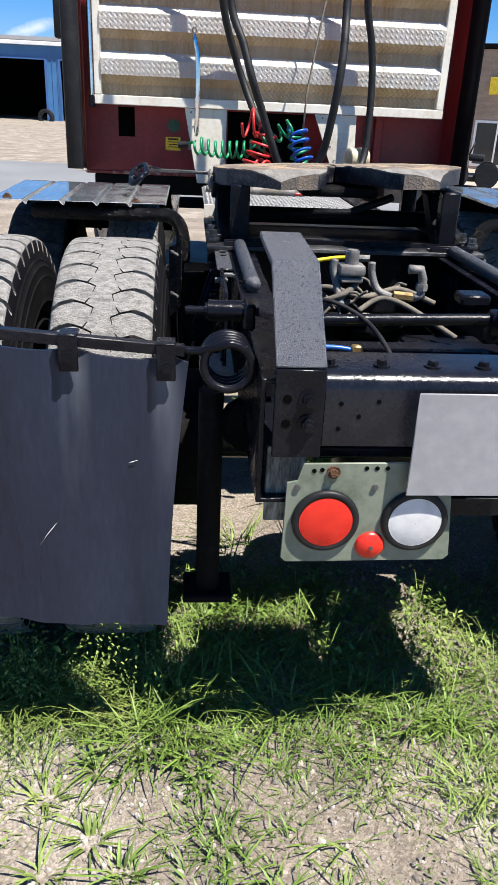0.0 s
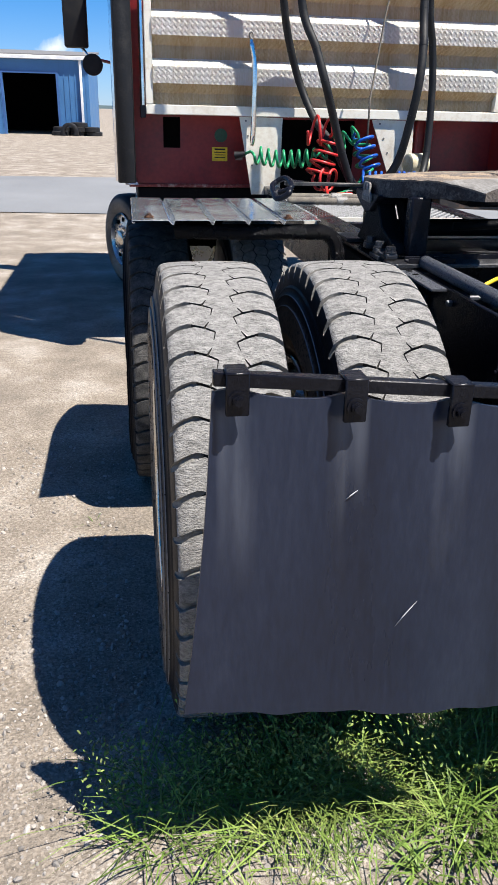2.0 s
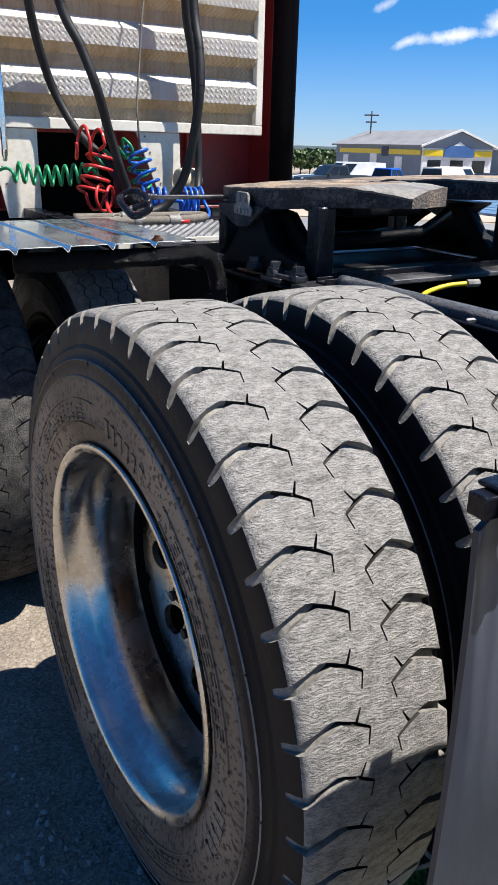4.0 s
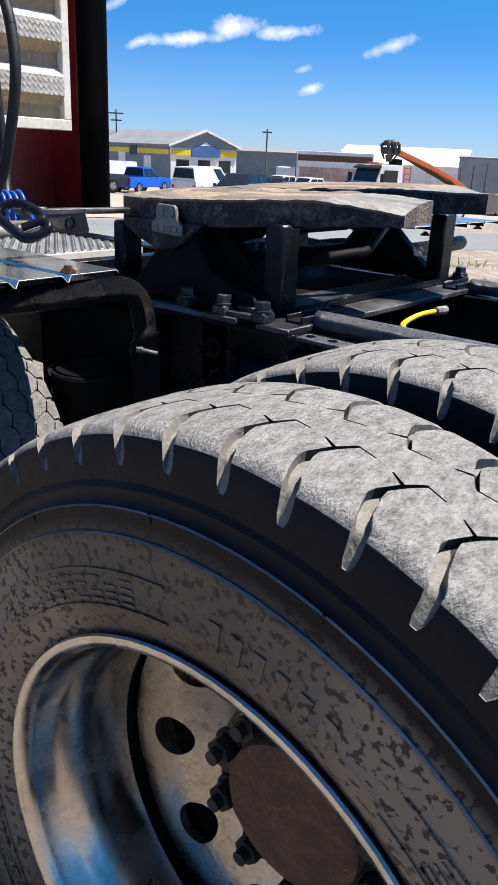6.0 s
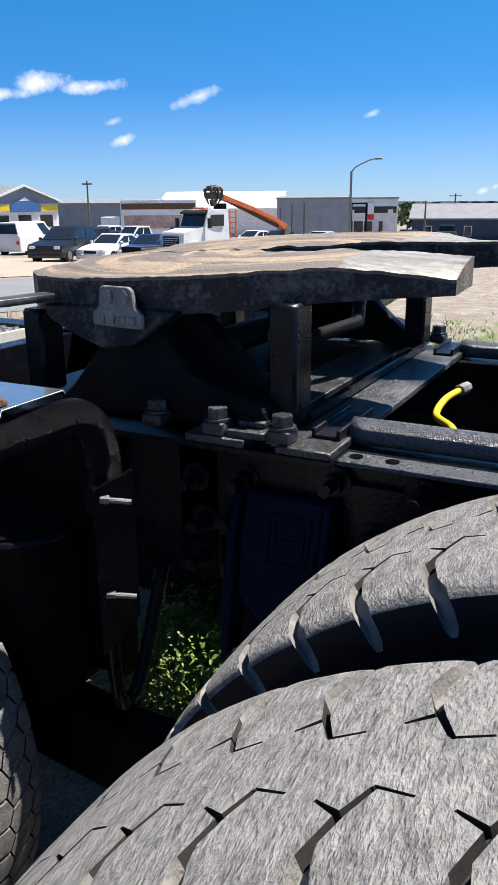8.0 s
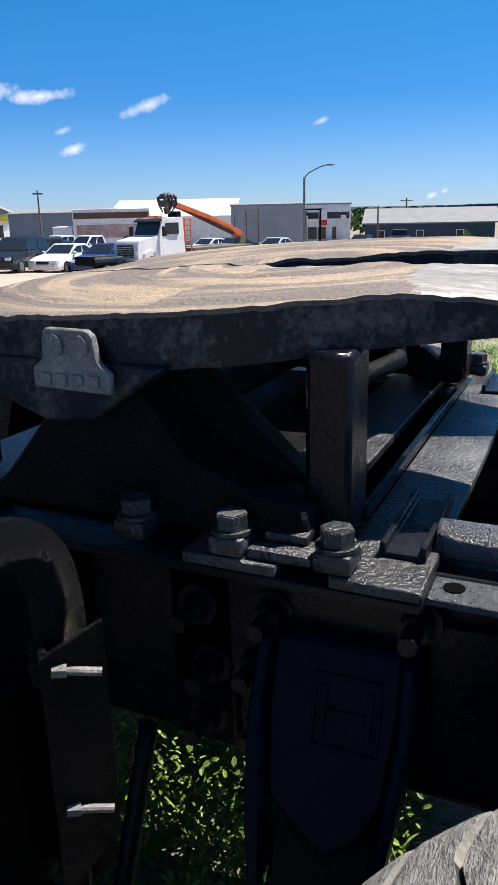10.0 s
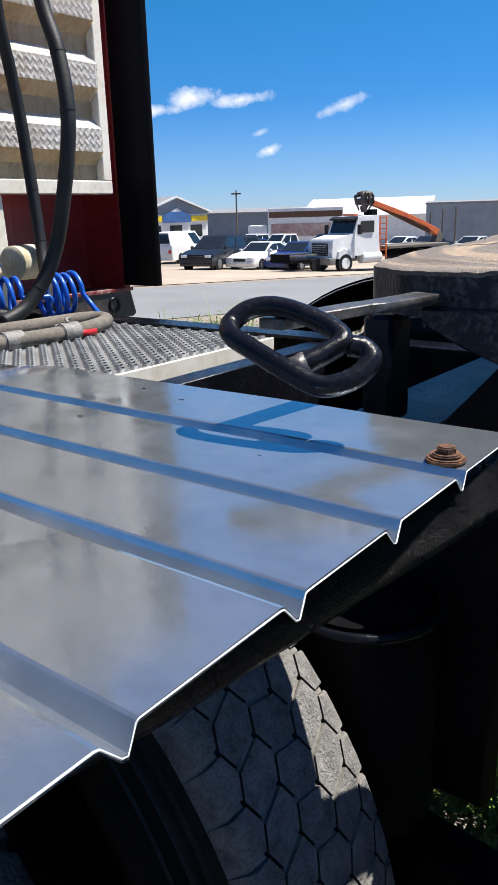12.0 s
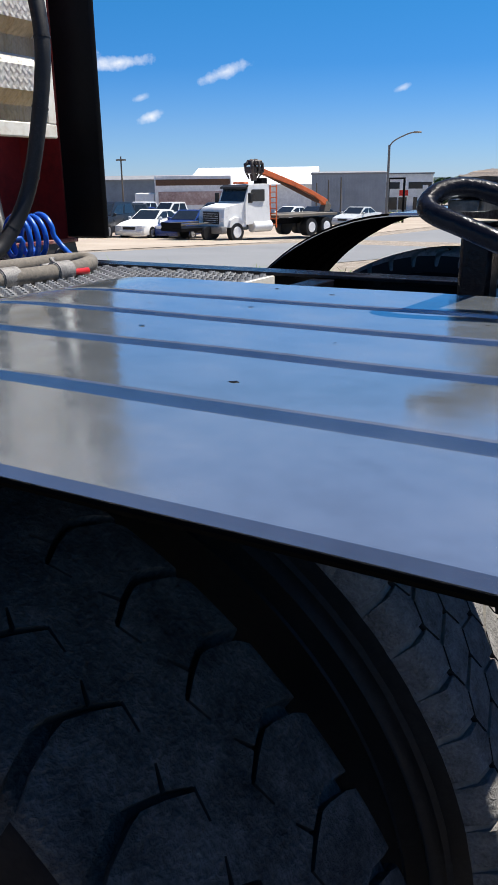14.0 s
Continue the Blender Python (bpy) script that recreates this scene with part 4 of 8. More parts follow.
def rim_barrel(flip):
    pts = [(-0.124, 0.331), (-0.128, 0.334), (-0.131, 0.332), (-0.132, 0.327), (-0.129, 0.320), (-0.122, 0.315), (-0.113, 0.3125), (-0.088, 0.310), (-0.078, 0.302), (-0.060, 0.290),
           (-0.02, 0.286), (0.03, 0.287), (0.07, 0.300), (0.10, 0.310), (0.124, 0.318), (0.130, 0.33), (0.126, 0.335), (0.112, 0.330), (0.03, 0.297), (-0.05, 0.297), (-0.09, 0.318), (-0.114, 0.326)]
    bm = lathe_x([(x * flip, r) for x, r in pts], 72, closed=True)
    # The inward half is black, which paints in the darkness of the hollow.
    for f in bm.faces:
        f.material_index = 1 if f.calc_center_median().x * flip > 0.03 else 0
    return bm


def wheel_disc(x_hub, x_edge, holes=10):
    """The wheel's dished disc with round hand holes right through it."""
    bm = bmesh.new()
    r_in, r_out, r_hole, hole = 0.112, 0.288, 0.226, 0.032

    def dish(r):
        t = (r - r_in) / (r_out - r_in)
        bulge = math.sin(math.pi * min(1, max(0, (t - 0.15) / 0.85))) * 0.028
        s = 0 if t < 0.3 else (t - 0.3) / 0.7
        return x_hub + (x_edge - x_hub) * s * s - bulge
    both = []
    for off in (0.0, 0.014):
        rings = {}
        for h in range(holes):
            a0 = 2 * math.pi * h / holes
            n = 24
            inner, outer = [], []
            for i in range(n):
                t = 2 * math.pi * i / n
                u, v = math.cos(t), math.sin(t)
                inner.append((r_hole + hole * u, a0 + hole * v / r_hole))
                m = max(abs(u), abs(v))
                ru = u / m
                outer.append(((r_hole + ru * (r_out - r_hole)) if ru > 0 else (r_hole + ru * (r_hole - r_in)), a0 + v / m * math.pi / holes))
            mid = [((p[0] + q[0]) / 2, (p[1] + q[1]) / 2) for p, q in zip(inner, outer)]
            vi, vm, vo = [[bm.verts.new((dish(r) + off, r * math.cos(a), r * math.sin(a))) for r, a in ring] for ring in (inner, mid, outer)]
            for i in range(n):
                j = (i + 1) % n
                bm.faces.new((vi[i], vi[j], vm[j], vm[i]))
                bm.faces.new((vm[i], vm[j], vo[j], vo[i]))
            rings[h] = vi
        both.append(rings)
    for h in range(holes):
        a, b = both[0][h], both[1][h]
        for i in range(len(a)):
            j = (i + 1) % len(a)
            bm.faces.new((a[i], b[i], b[j], a[j]))
    bmesh.ops.remove_doubles(bm, verts=list(bm.verts), dist=0.0004)
    bmesh.ops.recalc_face_normals(bm, faces=list(bm.faces))
    return bm


def hub_end(x0, x1):
    return lathe_x([(x0, 0.001), (x0, 0.05), (x0 + 0.003, 0.058), (x0 + 0.004, 0.092), (x0 + 0.010, 0.102), (x0 + 0.032, 0.105), (x0 + 0.036, 0.142), (x1 - 0.02, 0.146), (x1, 0.15)], 40)


def lug_nut(a, x0, r=0.1425):
    bm = bmesh.new()
    c = Vector((0, r * math.cos(a), r * math.sin(a)))
    add_cyl(bm, c + Vector((x0, 0, 0)), c + Vector((x0 - 0.028, 0, 0)), 0.0195, seg=6)
    add_cyl(bm, c + Vector((x0 + 0.001, 0, 0)), c + Vector((x0 - 0.006, 0, 0)), 0.024, seg=16)
    add_cyl(bm, c + Vector((x0 - 0.02, 0, 0)), c + Vector((x0 - 0.042, 0, 0)), 0.0105, seg=10)
    return bm


def ring_line(r, x):
    """A thin raised ring moulded on the outer sidewall."""
    return lathe_x([(-x + 0.001, r - 0.0012), (-x - 0.0012, r), (-x + 0.001, r + 0.0012)], 96)


def build_wheel(tread, outer, label, face=None, side=None, dust=None, rim_coat=None):
    w = thing("wheel", label, "wheel", group="dual wheels of the truck")
    casing = sidewall()
    # Inner half undusted and duller: the dark between the duals is in its colour.
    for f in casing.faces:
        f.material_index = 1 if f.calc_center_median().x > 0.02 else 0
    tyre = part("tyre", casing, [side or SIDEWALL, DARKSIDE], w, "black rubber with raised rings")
    part("tread", tread(), [face or TREAD, GROOVE, side or SIDEWALL, dust or TREADDUST], tyre, "worn grey tread blocks", 35)
    for r, x in ((0.4765, 0.1325), (0.4505, 0.1385)):
        part("raised_ring", ring_line(r, x), side or RINGLINE, tyre, "pale scuffed ring")
    if outer:
        part("lettering", sidewall_marks(), side or SIDEWALL, tyre, "raised panels of worn lettering")
    rim = part("rim", rim_barrel(1), [rim_coat or POLISH, BLACKMATT], w, "dull black rim" if rim_coat else "polished aluminium rim")
    part("disc", wheel_disc(0.108 if outer else -0.165, 0.052 if outer else -0.06), rim_coat or DISC, rim, "disc with round hand holes")
    if outer:
        part("hub", hub_end(0.040, 0.108), RUST_BROWN, w, "brown rusty axle hub")
        for k in range(10):
            part("lug_nut", lug_nut(2 * math.pi * (k + 0.5) / 10, 0.076, 0.126), DARKNUT, w, "dark weathered nut", 30)
    return w


def wheels():
    rear, front = (0.727, 0.561), (2.130, 0.510)
    low = Matrix.Scale(0.977, 4)
    big = Matrix.Scale(1.0256, 4)
    lab = "dual truck wheel with worn lug tyre and polished rim"
    outer_lug = build_wheel(lug_tread, True, lab)
    outer_lug.matrix_basis = pose(-1.135, *rear, 103.55) @ big
    inner_lug = build_wheel(lug_tread, False, "inner dual truck wheel with worn grey lug tyre")
    inner_lug.matrix_basis = pose(-0.795, *rear, 93.13) @ big
    inner_hex = build_wheel(hex_tread, False, "inner dual truck wheel with six-sided tread blocks", TREAD_HEX, RUBBER, rim_coat=BLACKMATT)
    inner_hex.matrix_basis = pose(-0.826, *front, 92.51) @ low @ Matrix.Diagonal((0.88, 1, 1, 1))
    shaded_lug = build_wheel(lug_tread, True, "dual truck wheel with lug tyre coloured dark for the shade under the fender", TREAD_SHADED, DARKSIDE, TREAD_SHADED)
    shaded_lug.matrix_basis = pose(-1.212, *front, 95.25) @ low
    copy_thing(outer_lug, pose(2 * XC + 1.137, *rear, 33, 0, 180) @ big)
    copy_thing(inner_lug, pose(2 * XC + 0.800, *rear, 71, 0, 180) @ big)
    copy_thing(shaded_lug, pose(2 * XC + 1.212, *front, 33, 0, 180) @ low)
    copy_thing(inner_lug, pose(2 * XC + 0.830, *front, 71, 0, 180) @ low)


wheels()

# ---- truck: frame and running gear ----
def mirror(x):
    return 2 * XC - x


def hex_bolt(bm, at, axis, r=0.013, head=0.012, washer=0.019, stud=0.0):
    """A hexagon head on a washer, pointing along axis, with its stud end if given."""
    a, d = Vector(at), Vector(axis).normalized()
    add_cyl(bm, a, a + d * 0.004, washer, seg=18)
    add_cyl(bm, a + d * 0.003, a + d * (0.003 + head), r, seg=6, bevel=0.0012)
    if stud:
        add_cyl(bm, a + d * head, a + d * (head + stud), r * 0.6, seg=10)


def bolt(name, at, axis, parent, material=None, label="", **kw):
    bm = bmesh.new()
    hex_bolt(bm, at, axis, **kw)
    return part(name, bm, material or BLACK, parent, label, 25)


def frame_rail(chassis, x, s):
    """A C-section rail; s is +1 where the flanges point to +x."""
    t, h0, h1, w = 0.009, 0.775, 1.030, 0.085
    pts = [(x, h0), (x + s * w, h0), (x + s * w, h0 + t), (x + s * t, h0 + t), (x + s * t, h1 - t), (x + s * w, h1 - t), (x + s * w, h1), (x, h1)]
    part("frame_rail", prism(pts, "y", -0.07, 8.2, 0.0015), BLACK, chassis, "black painted channel rail", 30)


def frame_horn(chassis, x0, x1, s):
    """The sloping end bracket of a rail: rear plate, slope, top and the web that joins them."""
    horn = part("end_bracket", prism([(-0.092, 0.883), (-0.092, 1.056), (-0.080, 1.056), (-0.080, 0.883)], "x", x0, x1, 0.002), BLACK, chassis, "black bolted end plate")
    slope = [(-0.090, 1.060), (0.078, 1.212), (0.085, 1.216), (0.36, 1.226), (0.36, 1.212), (0.09, 1.202), (0.084, 1.198), (-0.076, 1.053)]
    part("sloping_cover", prism(slope, "x", x0, x1, 0.002), SPARKLE, horn, "black textured paint", 30)
    web = [(-0.078, 0.885), (-0.078, 1.050), (0.084, 1.197), (0.36, 1.211), (0.36, 1.03), (0.20, 0.9)]
    wx = x1 - 0.012 if s > 0 else x0 + 0.002
    part("web", prism(web, "x", wx, wx + 0.010, 0.001), BLACK, horn)
    for bz in (1.000, 0.952):
        bx = x0 + (x1 - x0) * (0.68 if s > 0 else 0.32)
        bolt("bolt", (bx, -0.092, bz), (0, -1, 0), horn, stud=0.012)
        hx = x0 + (x1 - x0) * (0.25 if s > 0 else 0.75)
        part("bolt_hole", cyl((hx, -0.091, bz), (hx, -0.0932, bz), 0.0085, seg=14), VOID, horn)


def chassis():
    ch = thing("truck_chassis", "black painted steel truck frame with axles and crossmembers", "truck frame", (0, 0, 0))
    frame_rail(ch, -0.46, 1)
    frame_rail(ch, mirror(-0.46), -1)
    frame_horn(ch, -0.437, -0.345, 1)
    frame_horn(ch, mirror(-0.345), mirror(-0.437), -1)
    # rear crossmember with a rolled upper edge
    prof = [(-0.085, 0.905), (-0.085, 1.015), (-0.080, 1.032), (-0.068, 1.043), (-0.052, 1.047), (0.05, 1.047), (0.05, 1.038), (-0.05, 1.038), (-0.066, 1.032), (-0.074, 1.02), (-0.075, 0.905)]
    beam = part("rear_crossmember", prism(prof, "x", -0.343, mirror(-0.343)), GLOSSBLACK, ch, "glossy black rolled channel", 45)
    # Added out of view behind the crossmember, to block sun from the ground below.
    part("shade_shelf", box(-0.26, 0.10, 0.051, 0.25, 0.895, 0.905, 0.002), BLACKMATT, ch, "unseen dull black shelf that keeps sun off the ground")
    for k in range(6):
        bolt("bolt", (-0.331 + 0.098 * k, -0.035, 1.047), (0, 0, 1), beam, r=0.010, washer=0.016, head=0.010)
    for dx, dz in ((0.03, 0.99), (0.10, 0.995), (0.028, 0.94), (0.065, 0.965), (0.40, 0.985), (0.47, 0.95)):
        part("bolt_hole", cyl((-0.343 + dx, -0.084, dz), (-0.343 + dx, -0.0862, dz), 0.0045, seg=10), VOID, beam)
    part("lower_crossmember", box(-0.36, mirror(-0.36), -0.06, 0.05, 0.868, 0.892, 0.004), BLACK, ch)
    part("step_channel", prism([(-0.05, 0.735), (-0.05, 0.775), (0.03, 0.775), (0.03, 0.768), (-0.042, 0.768), (-0.042, 0.735)], "x", -0.10, mirror(-0.36), 0.001), BLACK, ch)
    part("backing_plate", box(-0.44, -0.36, -0.045, -0.035, 0.72, 0.885, 0.002), PALECHIP, ch, "chipped pale painted bracket")
    for y0, y1, z0, z1 in ((0.44, 0.52, 0.80, 0.93), (1.36, 1.46, 0.79, 1.02), (2.30, 2.36, 0.79, 1.02), (3.3, 3.36, 0.79, 1.02)):
        part("crossmember", prism([(y0, z0), (y0, z1), (y1, z1), (y1, z1 - 0.012), (y0 + 0.012, z1 - 0.012), (y0 + 0.012, z0)], "x", -0.45, mirror(-0.45), 0.002), BLACK, ch)
    # axles with their bowls, and the walking beams under them
    for y, z in ((0.727, 0.561), (2.130, 0.510)):
        ax = part("axle", cyl((-0.98, y, z), (mirror(-0.98), y, z), 0.062, seg=24), BLACK, ch, "black axle tube")
        bm = bmesh.new()
        bmesh.ops.create_uvsphere(bm, u_segments=28, v_segments=16, radius=0.2)
        bmesh.ops.transform(bm, matrix=pose(XC + 0.08, y + 0.03, z) @ Matrix.Diagonal((0.9, 0.95, 1.08, 1)), verts=list(bm.verts))
        part("differential", bm, BLACK, ax, "black cast axle bowl", 60)
        for xx in (-0.60, mirror(-0.60)):
            part("brake_drum", cyl((xx - 0.07, y, z), (xx + 0.05, y, z), 0.205, seg=40, bevel=0.008), BLACKMATT, ax)
            part("brake_chamber", cyl((xx + (0.17 if xx < XC else -0.17), y - 0.13, z + 0.10), (xx + (0.17 if xx < XC else -0.17), y - 0.30, z + 0.17), 0.075, seg=24, bevel=0.012), BLACKMATT, ax)
    for xx in (-0.545, mirror(-0.545)):
        part("walking_beam", prism([(0.62, 0.47), (0.70, 0.58), (1.2, 0.50), (1.43, 0.50), (1.55, 0.50), (2.05, 0.56), (2.2, 0.46), (1.9, 0.40), (1.43, 0.34), (0.95, 0.40)], "x", xx - 0.04, xx + 0.04, 0.006), BLACKMATT, ch)
    hanger(ch, -0.560, 1)
    hanger(ch, mirror(-0.560), -1)
    # torque rod across the frame
    rod = part("torque_rod", cyl((-0.40, 0.42, 1.008), (0.16, 0.42, 1.022), 0.0145, seg=16), BLACK, ch, "thin black cross rod")
    part("rod_end", box(0.145, 0.215, 0.395, 0.445, 0.985, 1.045, 0.012, seg=2), BLACK, rod)
    part("rod_bracket", box(0.12, 0.20, 0.55, 0.62, 1.02, 1.05, 0.006), BLACK, rod)
    # round bar laid along the top of each rail
    for xx in (-0.425, mirror(-0.425)):
        line = smooth_line([(xx, 1.195, 1.052), (xx, 1.0, 1.052), (xx, 0.8, 1.052), (xx, 0.60, 1.052)], 6)
        part("rail_pipe", tube(line, 0.020, 18), SPARKLE, ch, "black textured pipe on the rail")
        for k, y in enumerate((1.170, 1.117)):
            part("bolt_hole", cyl((-0.482 if xx < XC else mirror(-0.482), y, 1.0302), (-0.482 if xx < XC else mirror(-0.482), y, 1.0312), 0.010, seg=16), VOID, ch)
        part("rail_flange", box(*sorted((-0.508, -0.462) if xx < XC else (mirror(-0.508), mirror(-0.462))), 0.92, 1.19, 1.0225, 1.0298, 0.001), SPARKLE, ch)
    # bolts and plates on the outer side of the rail
    plate = part("gusset_plate", box(-0.474, -0.4615, 1.40, 1.475, 0.78, 1.02, 0.002), BLACK_TEX, ch)
    part("gusset_plate", box(-0.474, -0.4615, 1.04, 1.20, 0.79, 0.985, 0.002), BLACK, ch)
    for y, z in ((1.440, 0.955), (1.352, 0.965), (1.202, 0.985), (1.075, 0.985), (1.425, 0.885), (1.370, 0.902), (1.365, 0.83), (1.43, 0.82), (1.145, 0.905), (1.085, 0.90), (1.12, 0.84)):
        bolt("bolt", (-0.474, y, z), (-1, 0, 0), ch, r=0.016, washer=0.024, head=0.02, stud=0.030)
    for y in (1.33, 1.25, 1.17):
        bolt("bolt", (-0.462, y, 1.012), (-1, 0, 0), ch, r=0.010, washer=0.014, head=0.01)
    # plate and bolts beside the inner wheel
    side = part("side_plate", box(-0.505, -0.495, 0.50, 0.80, 0.86, 1.055, 0.003), BLACK, ch)
    for y, z in ((0.52, 1.03), (0.52, 0.93), (0.52, 0.88)):
        bolt("bolt", (-0.500, y - 0.018, z), (-1, -0.4, 0), side, r=0.005, washer=0.008, head=0.008)
    bolt("stud", (-0.482, 0.785, 1.022), (-1, 0, 0), ch, STEEL, "bright steel stud", r=0.008, washer=0.004, head=0.034)
    bolt("stud", (-0.47, 0.70, 1.055), (-1, 0, 0), ch, STEEL, "bright steel stud", r=0.006, washer=0.003, head=0.024)
    for k, (y, z) in enumerate(((0.74, 0.93), (0.70, 0.90), (0.78, 0.90), (0.72, 0.86), (0.77, 0.86))):
        part("bolt_hole", cyl((-0.4608, y, z), (-0.4622, y, z), 0.011, seg=12), VOID, ch)
    # shock absorber and pin behind the flap bracket
    sh = part("shock_absorber", cyl((-0.545, 0.10, 0.945), (-0.545, 0.085, 0.47), 0.026, seg=20), BLACKMATT, ch, "black upright tube")
    part("eye", cyl((-0.56, 0.16, 1.095), (-0.48, 0.16, 1.095), 0.022, seg=20, bevel=0.006), BLACK, sh)
    part("eye_pin", cyl((-0.60, 0.16, 1.095), (-0.45, 0.16, 1.095), 0.009, seg=12), BLACK, sh)
    part("eye_block", box(-0.482, -0.458, 0.13, 0.19, 1.06, 1.115, 0.006), BLACK, sh)
    part("foot_plate", box(-0.60, -0.49, 0.04, 0.14, 0.455, 0.475, 0.004), BLACKMATT, sh)
    return ch


def hanger(ch, x, s):
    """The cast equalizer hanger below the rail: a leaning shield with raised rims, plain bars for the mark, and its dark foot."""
    def lean(bm):
        for v in bm.verts:
            v.co.x += s * 0.30 * (v.co.z - 0.75)
        return bm

    def plate(pts, out, deep, bevel):
        a, b = x - s * out, x + s * deep
        return lean(prism(pts, "x", min(a, b), max(a, b), bevel))
    shield = [(1.340, 0.958), (1.208, 0.958), (1.206, 0.90), (1.214, 0.815), (1.236, 0.775), (1.268, 0.752), (1.302, 0.772), (1.334, 0.800), (1.342, 0.88)]
    body = part("equalizer_hanger", plate(shield, 0.0, 0.07, 0.006), DARKBLUE, ch, "dark blue painted casting", 35)
    near = [(1.352, 0.958), (1.340, 0.958), (1.343, 0.88), (1.334, 0.80), (1.326, 0.72), (1.340, 0.71), (1.352, 0.79), (1.357, 0.88)]
    far = [(1.208, 0.958), (1.197, 0.958), (1.194, 0.90), (1.202, 0.80), (1.216, 0.71), (1.227, 0.72), (1.214, 0.81), (1.206, 0.90)]
    for rim in (near, far):
        part("rim_edge", plate(rim, 0.014, 0.05, 0.003), DARKBLUE, body)
    foot = [(1.322, 0.792), (1.300, 0.768), (1.268, 0.748), (1.238, 0.770), (1.222, 0.79), (1.212, 0.60), (1.235, 0.54), (1.310, 0.54), (1.333, 0.60)]
    part("foot", plate(foot, -0.004, 0.06, 0.005), CASTBLACK, body, "rough black casting")
    for y0, y1, z0, z1 in ((1.279, 1.286, 0.868, 0.918), (1.233, 1.240, 0.870, 0.920), (1.240, 1.279, 0.890, 0.897), (1.225, 1.294, 0.926, 0.930), (1.225, 1.294, 0.858, 0.862), (1.290, 1.294, 0.862, 0.926), (1.225, 1.229, 0.862, 0.926)):
        part("raised_bar", plate([(y0, z0), (y1, z0), (y1, z1), (y0, z1)], 0.003, 0.002, 0.0008), DARKBLUE, body)


def mud_flap():
    mf = thing("mud_flap", "dark grey painted rubber mud flap bolted to a black bar", "mud flap", (0, 0, 0))
    # the sheet: a wavy rubber panel, hung between its four straps
    bm = bmesh.new()
    nx, nz, t = 72, 40, 0.007

    def at(u, v):
        x = (-1.207 + 0.614 * u) * (1 - v) + (-1.257 + 0.622 * u) * v
        top = 1.083 - 0.048 * u - 0.009 * max(0.0, math.sin(math.pi * ((u * 3.35 - 0.18) % 1.0))) ** 0.7
        low = 0.497 - 0.052 * u + 0.004 * math.sin(u * 17) + 0.002 * math.sin(u * 41)
        z = top * (1 - v) + low * v
        pull = math.exp(-v * 5.5) * 0.015 * math.cos(math.pi * (u * 3.45 - 0.205)) ** 6
        y = 0.016 - 0.045 * v + pull + 0.006 * math.sin(u * 5.5 + 0.6) * v + 0.012 * (u ** 6) * v
        x += 0.006 * math.sin(v * 3.4) * (1 - 2 * u)
        return x, y, z
    for side in (0, 1):
        g = [[bm.verts.new(Vector(at(i / nx, j / nz)) + Vector((0, side * t, 0))) for j in range(nz + 1)] for i in range(nx + 1)]
        for i in range(nx):
            for j in range(nz):
                f = (g[i][j], g[i + 1][j], g[i + 1][j + 1], g[i][j + 1])
                bm.faces.new(f if side == 1 else tuple(reversed(f)))
        if side == 0:
            front = g
    for a, b in ((front[i], g[i]) for i in (0, nx)):
        for j in range(nz):
            bm.faces.new((a[j], a[j + 1], b[j + 1], b[j]))
    for j in (0, nz):
        for i in range(nx):
            bm.faces.new((front[i][j], front[i + 1][j], g[i + 1][j], g[i][j]))
    bmesh.ops.recalc_face_normals(bm, faces=list(bm.faces))
    flap = part("flap", bm, FLAPMAT, mf, "dark grey rubber sheet with faint pale painted sheen streaks", 50)
    for x, z, a, r in ((-0.872, 0.672, 55, 0.03), (-0.98, 0.90, 40, 0.012), (-0.70, 0.83, 20, 0.010)):
        c = Vector((x, -0.012 - (1.07 - z) * 0.02, z))
        dx, dz = math.cos(radians(a)) * r, math.sin(radians(a)) * r
        v = (1.07 - z) / 0.6
        yy = at((x + 1.22) / 0.62, v)[1] - 0.002
        part("scratch", tube([(c.x - dx, yy, c.z - dz), (c.x - dx * 0.2, yy - 0.0006, c.z - dz * 0.1), (c.x + dx, yy, c.z + dz)], [0.0003, 0.0012, 0.0003], 6), SCRATCH, flap, "pale scuff in the rubber")
    # the bar, which ends in a coil spring
    z_at = lambda x: 1.097 - 0.078 * (x + 1.2)  # noqa: E731
    bar = part("bar", prism([(-1.205, z_at(-1.205) - 0.011), (-0.60, z_at(-0.60) - 0.011), (-0.60, z_at(-0.60) + 0.011), (-1.205, z_at(-1.205) + 0.011)], "y", 0.018, 0.040, 0.002), BLACK, mf, "black square bar")
    coil = [(-0.61, 0.035, z_at(-0.6)), (-0.57, 0.034, z_at(-0.57))]
    for i in range(0, 84):
        a = radians(95 - i * 18)
        coil.append((-0.517 + 0.047 * math.cos(a), 0.012 + 0.00092 * i, 1.022 + 0.047 * math.sin(a)))
    part("coil_spring", tube(smooth_line(coil, 2), 0.0085, 10), BLACK, bar, "black wound spring steel")
    bolts = ((-1.17, 0.024, 1.070), (-0.987, 0.027, 1.053), (-0.816, 0.036, 1.039), (-0.635, 0.041, 1.023))
    for x, y, z in bolts:
        strap = part("strap", box(x - 0.018, x + 0.018, 0.000, 0.009, z - 0.026, z_at(x) + 0.017, 0.002), BLACK, mf, "black folded steel strap")
        part("strap_fold", box(x - 0.018, x + 0.018, 0.000, 0.046, z_at(x) + 0.0125, z_at(x) + 0.018, 0.002), BLACK, strap)
        bolt("bolt", (x, 0.000, z), (0, -1, 0), strap, r=0.010, washer=0.015, head=0.008, stud=0.006)


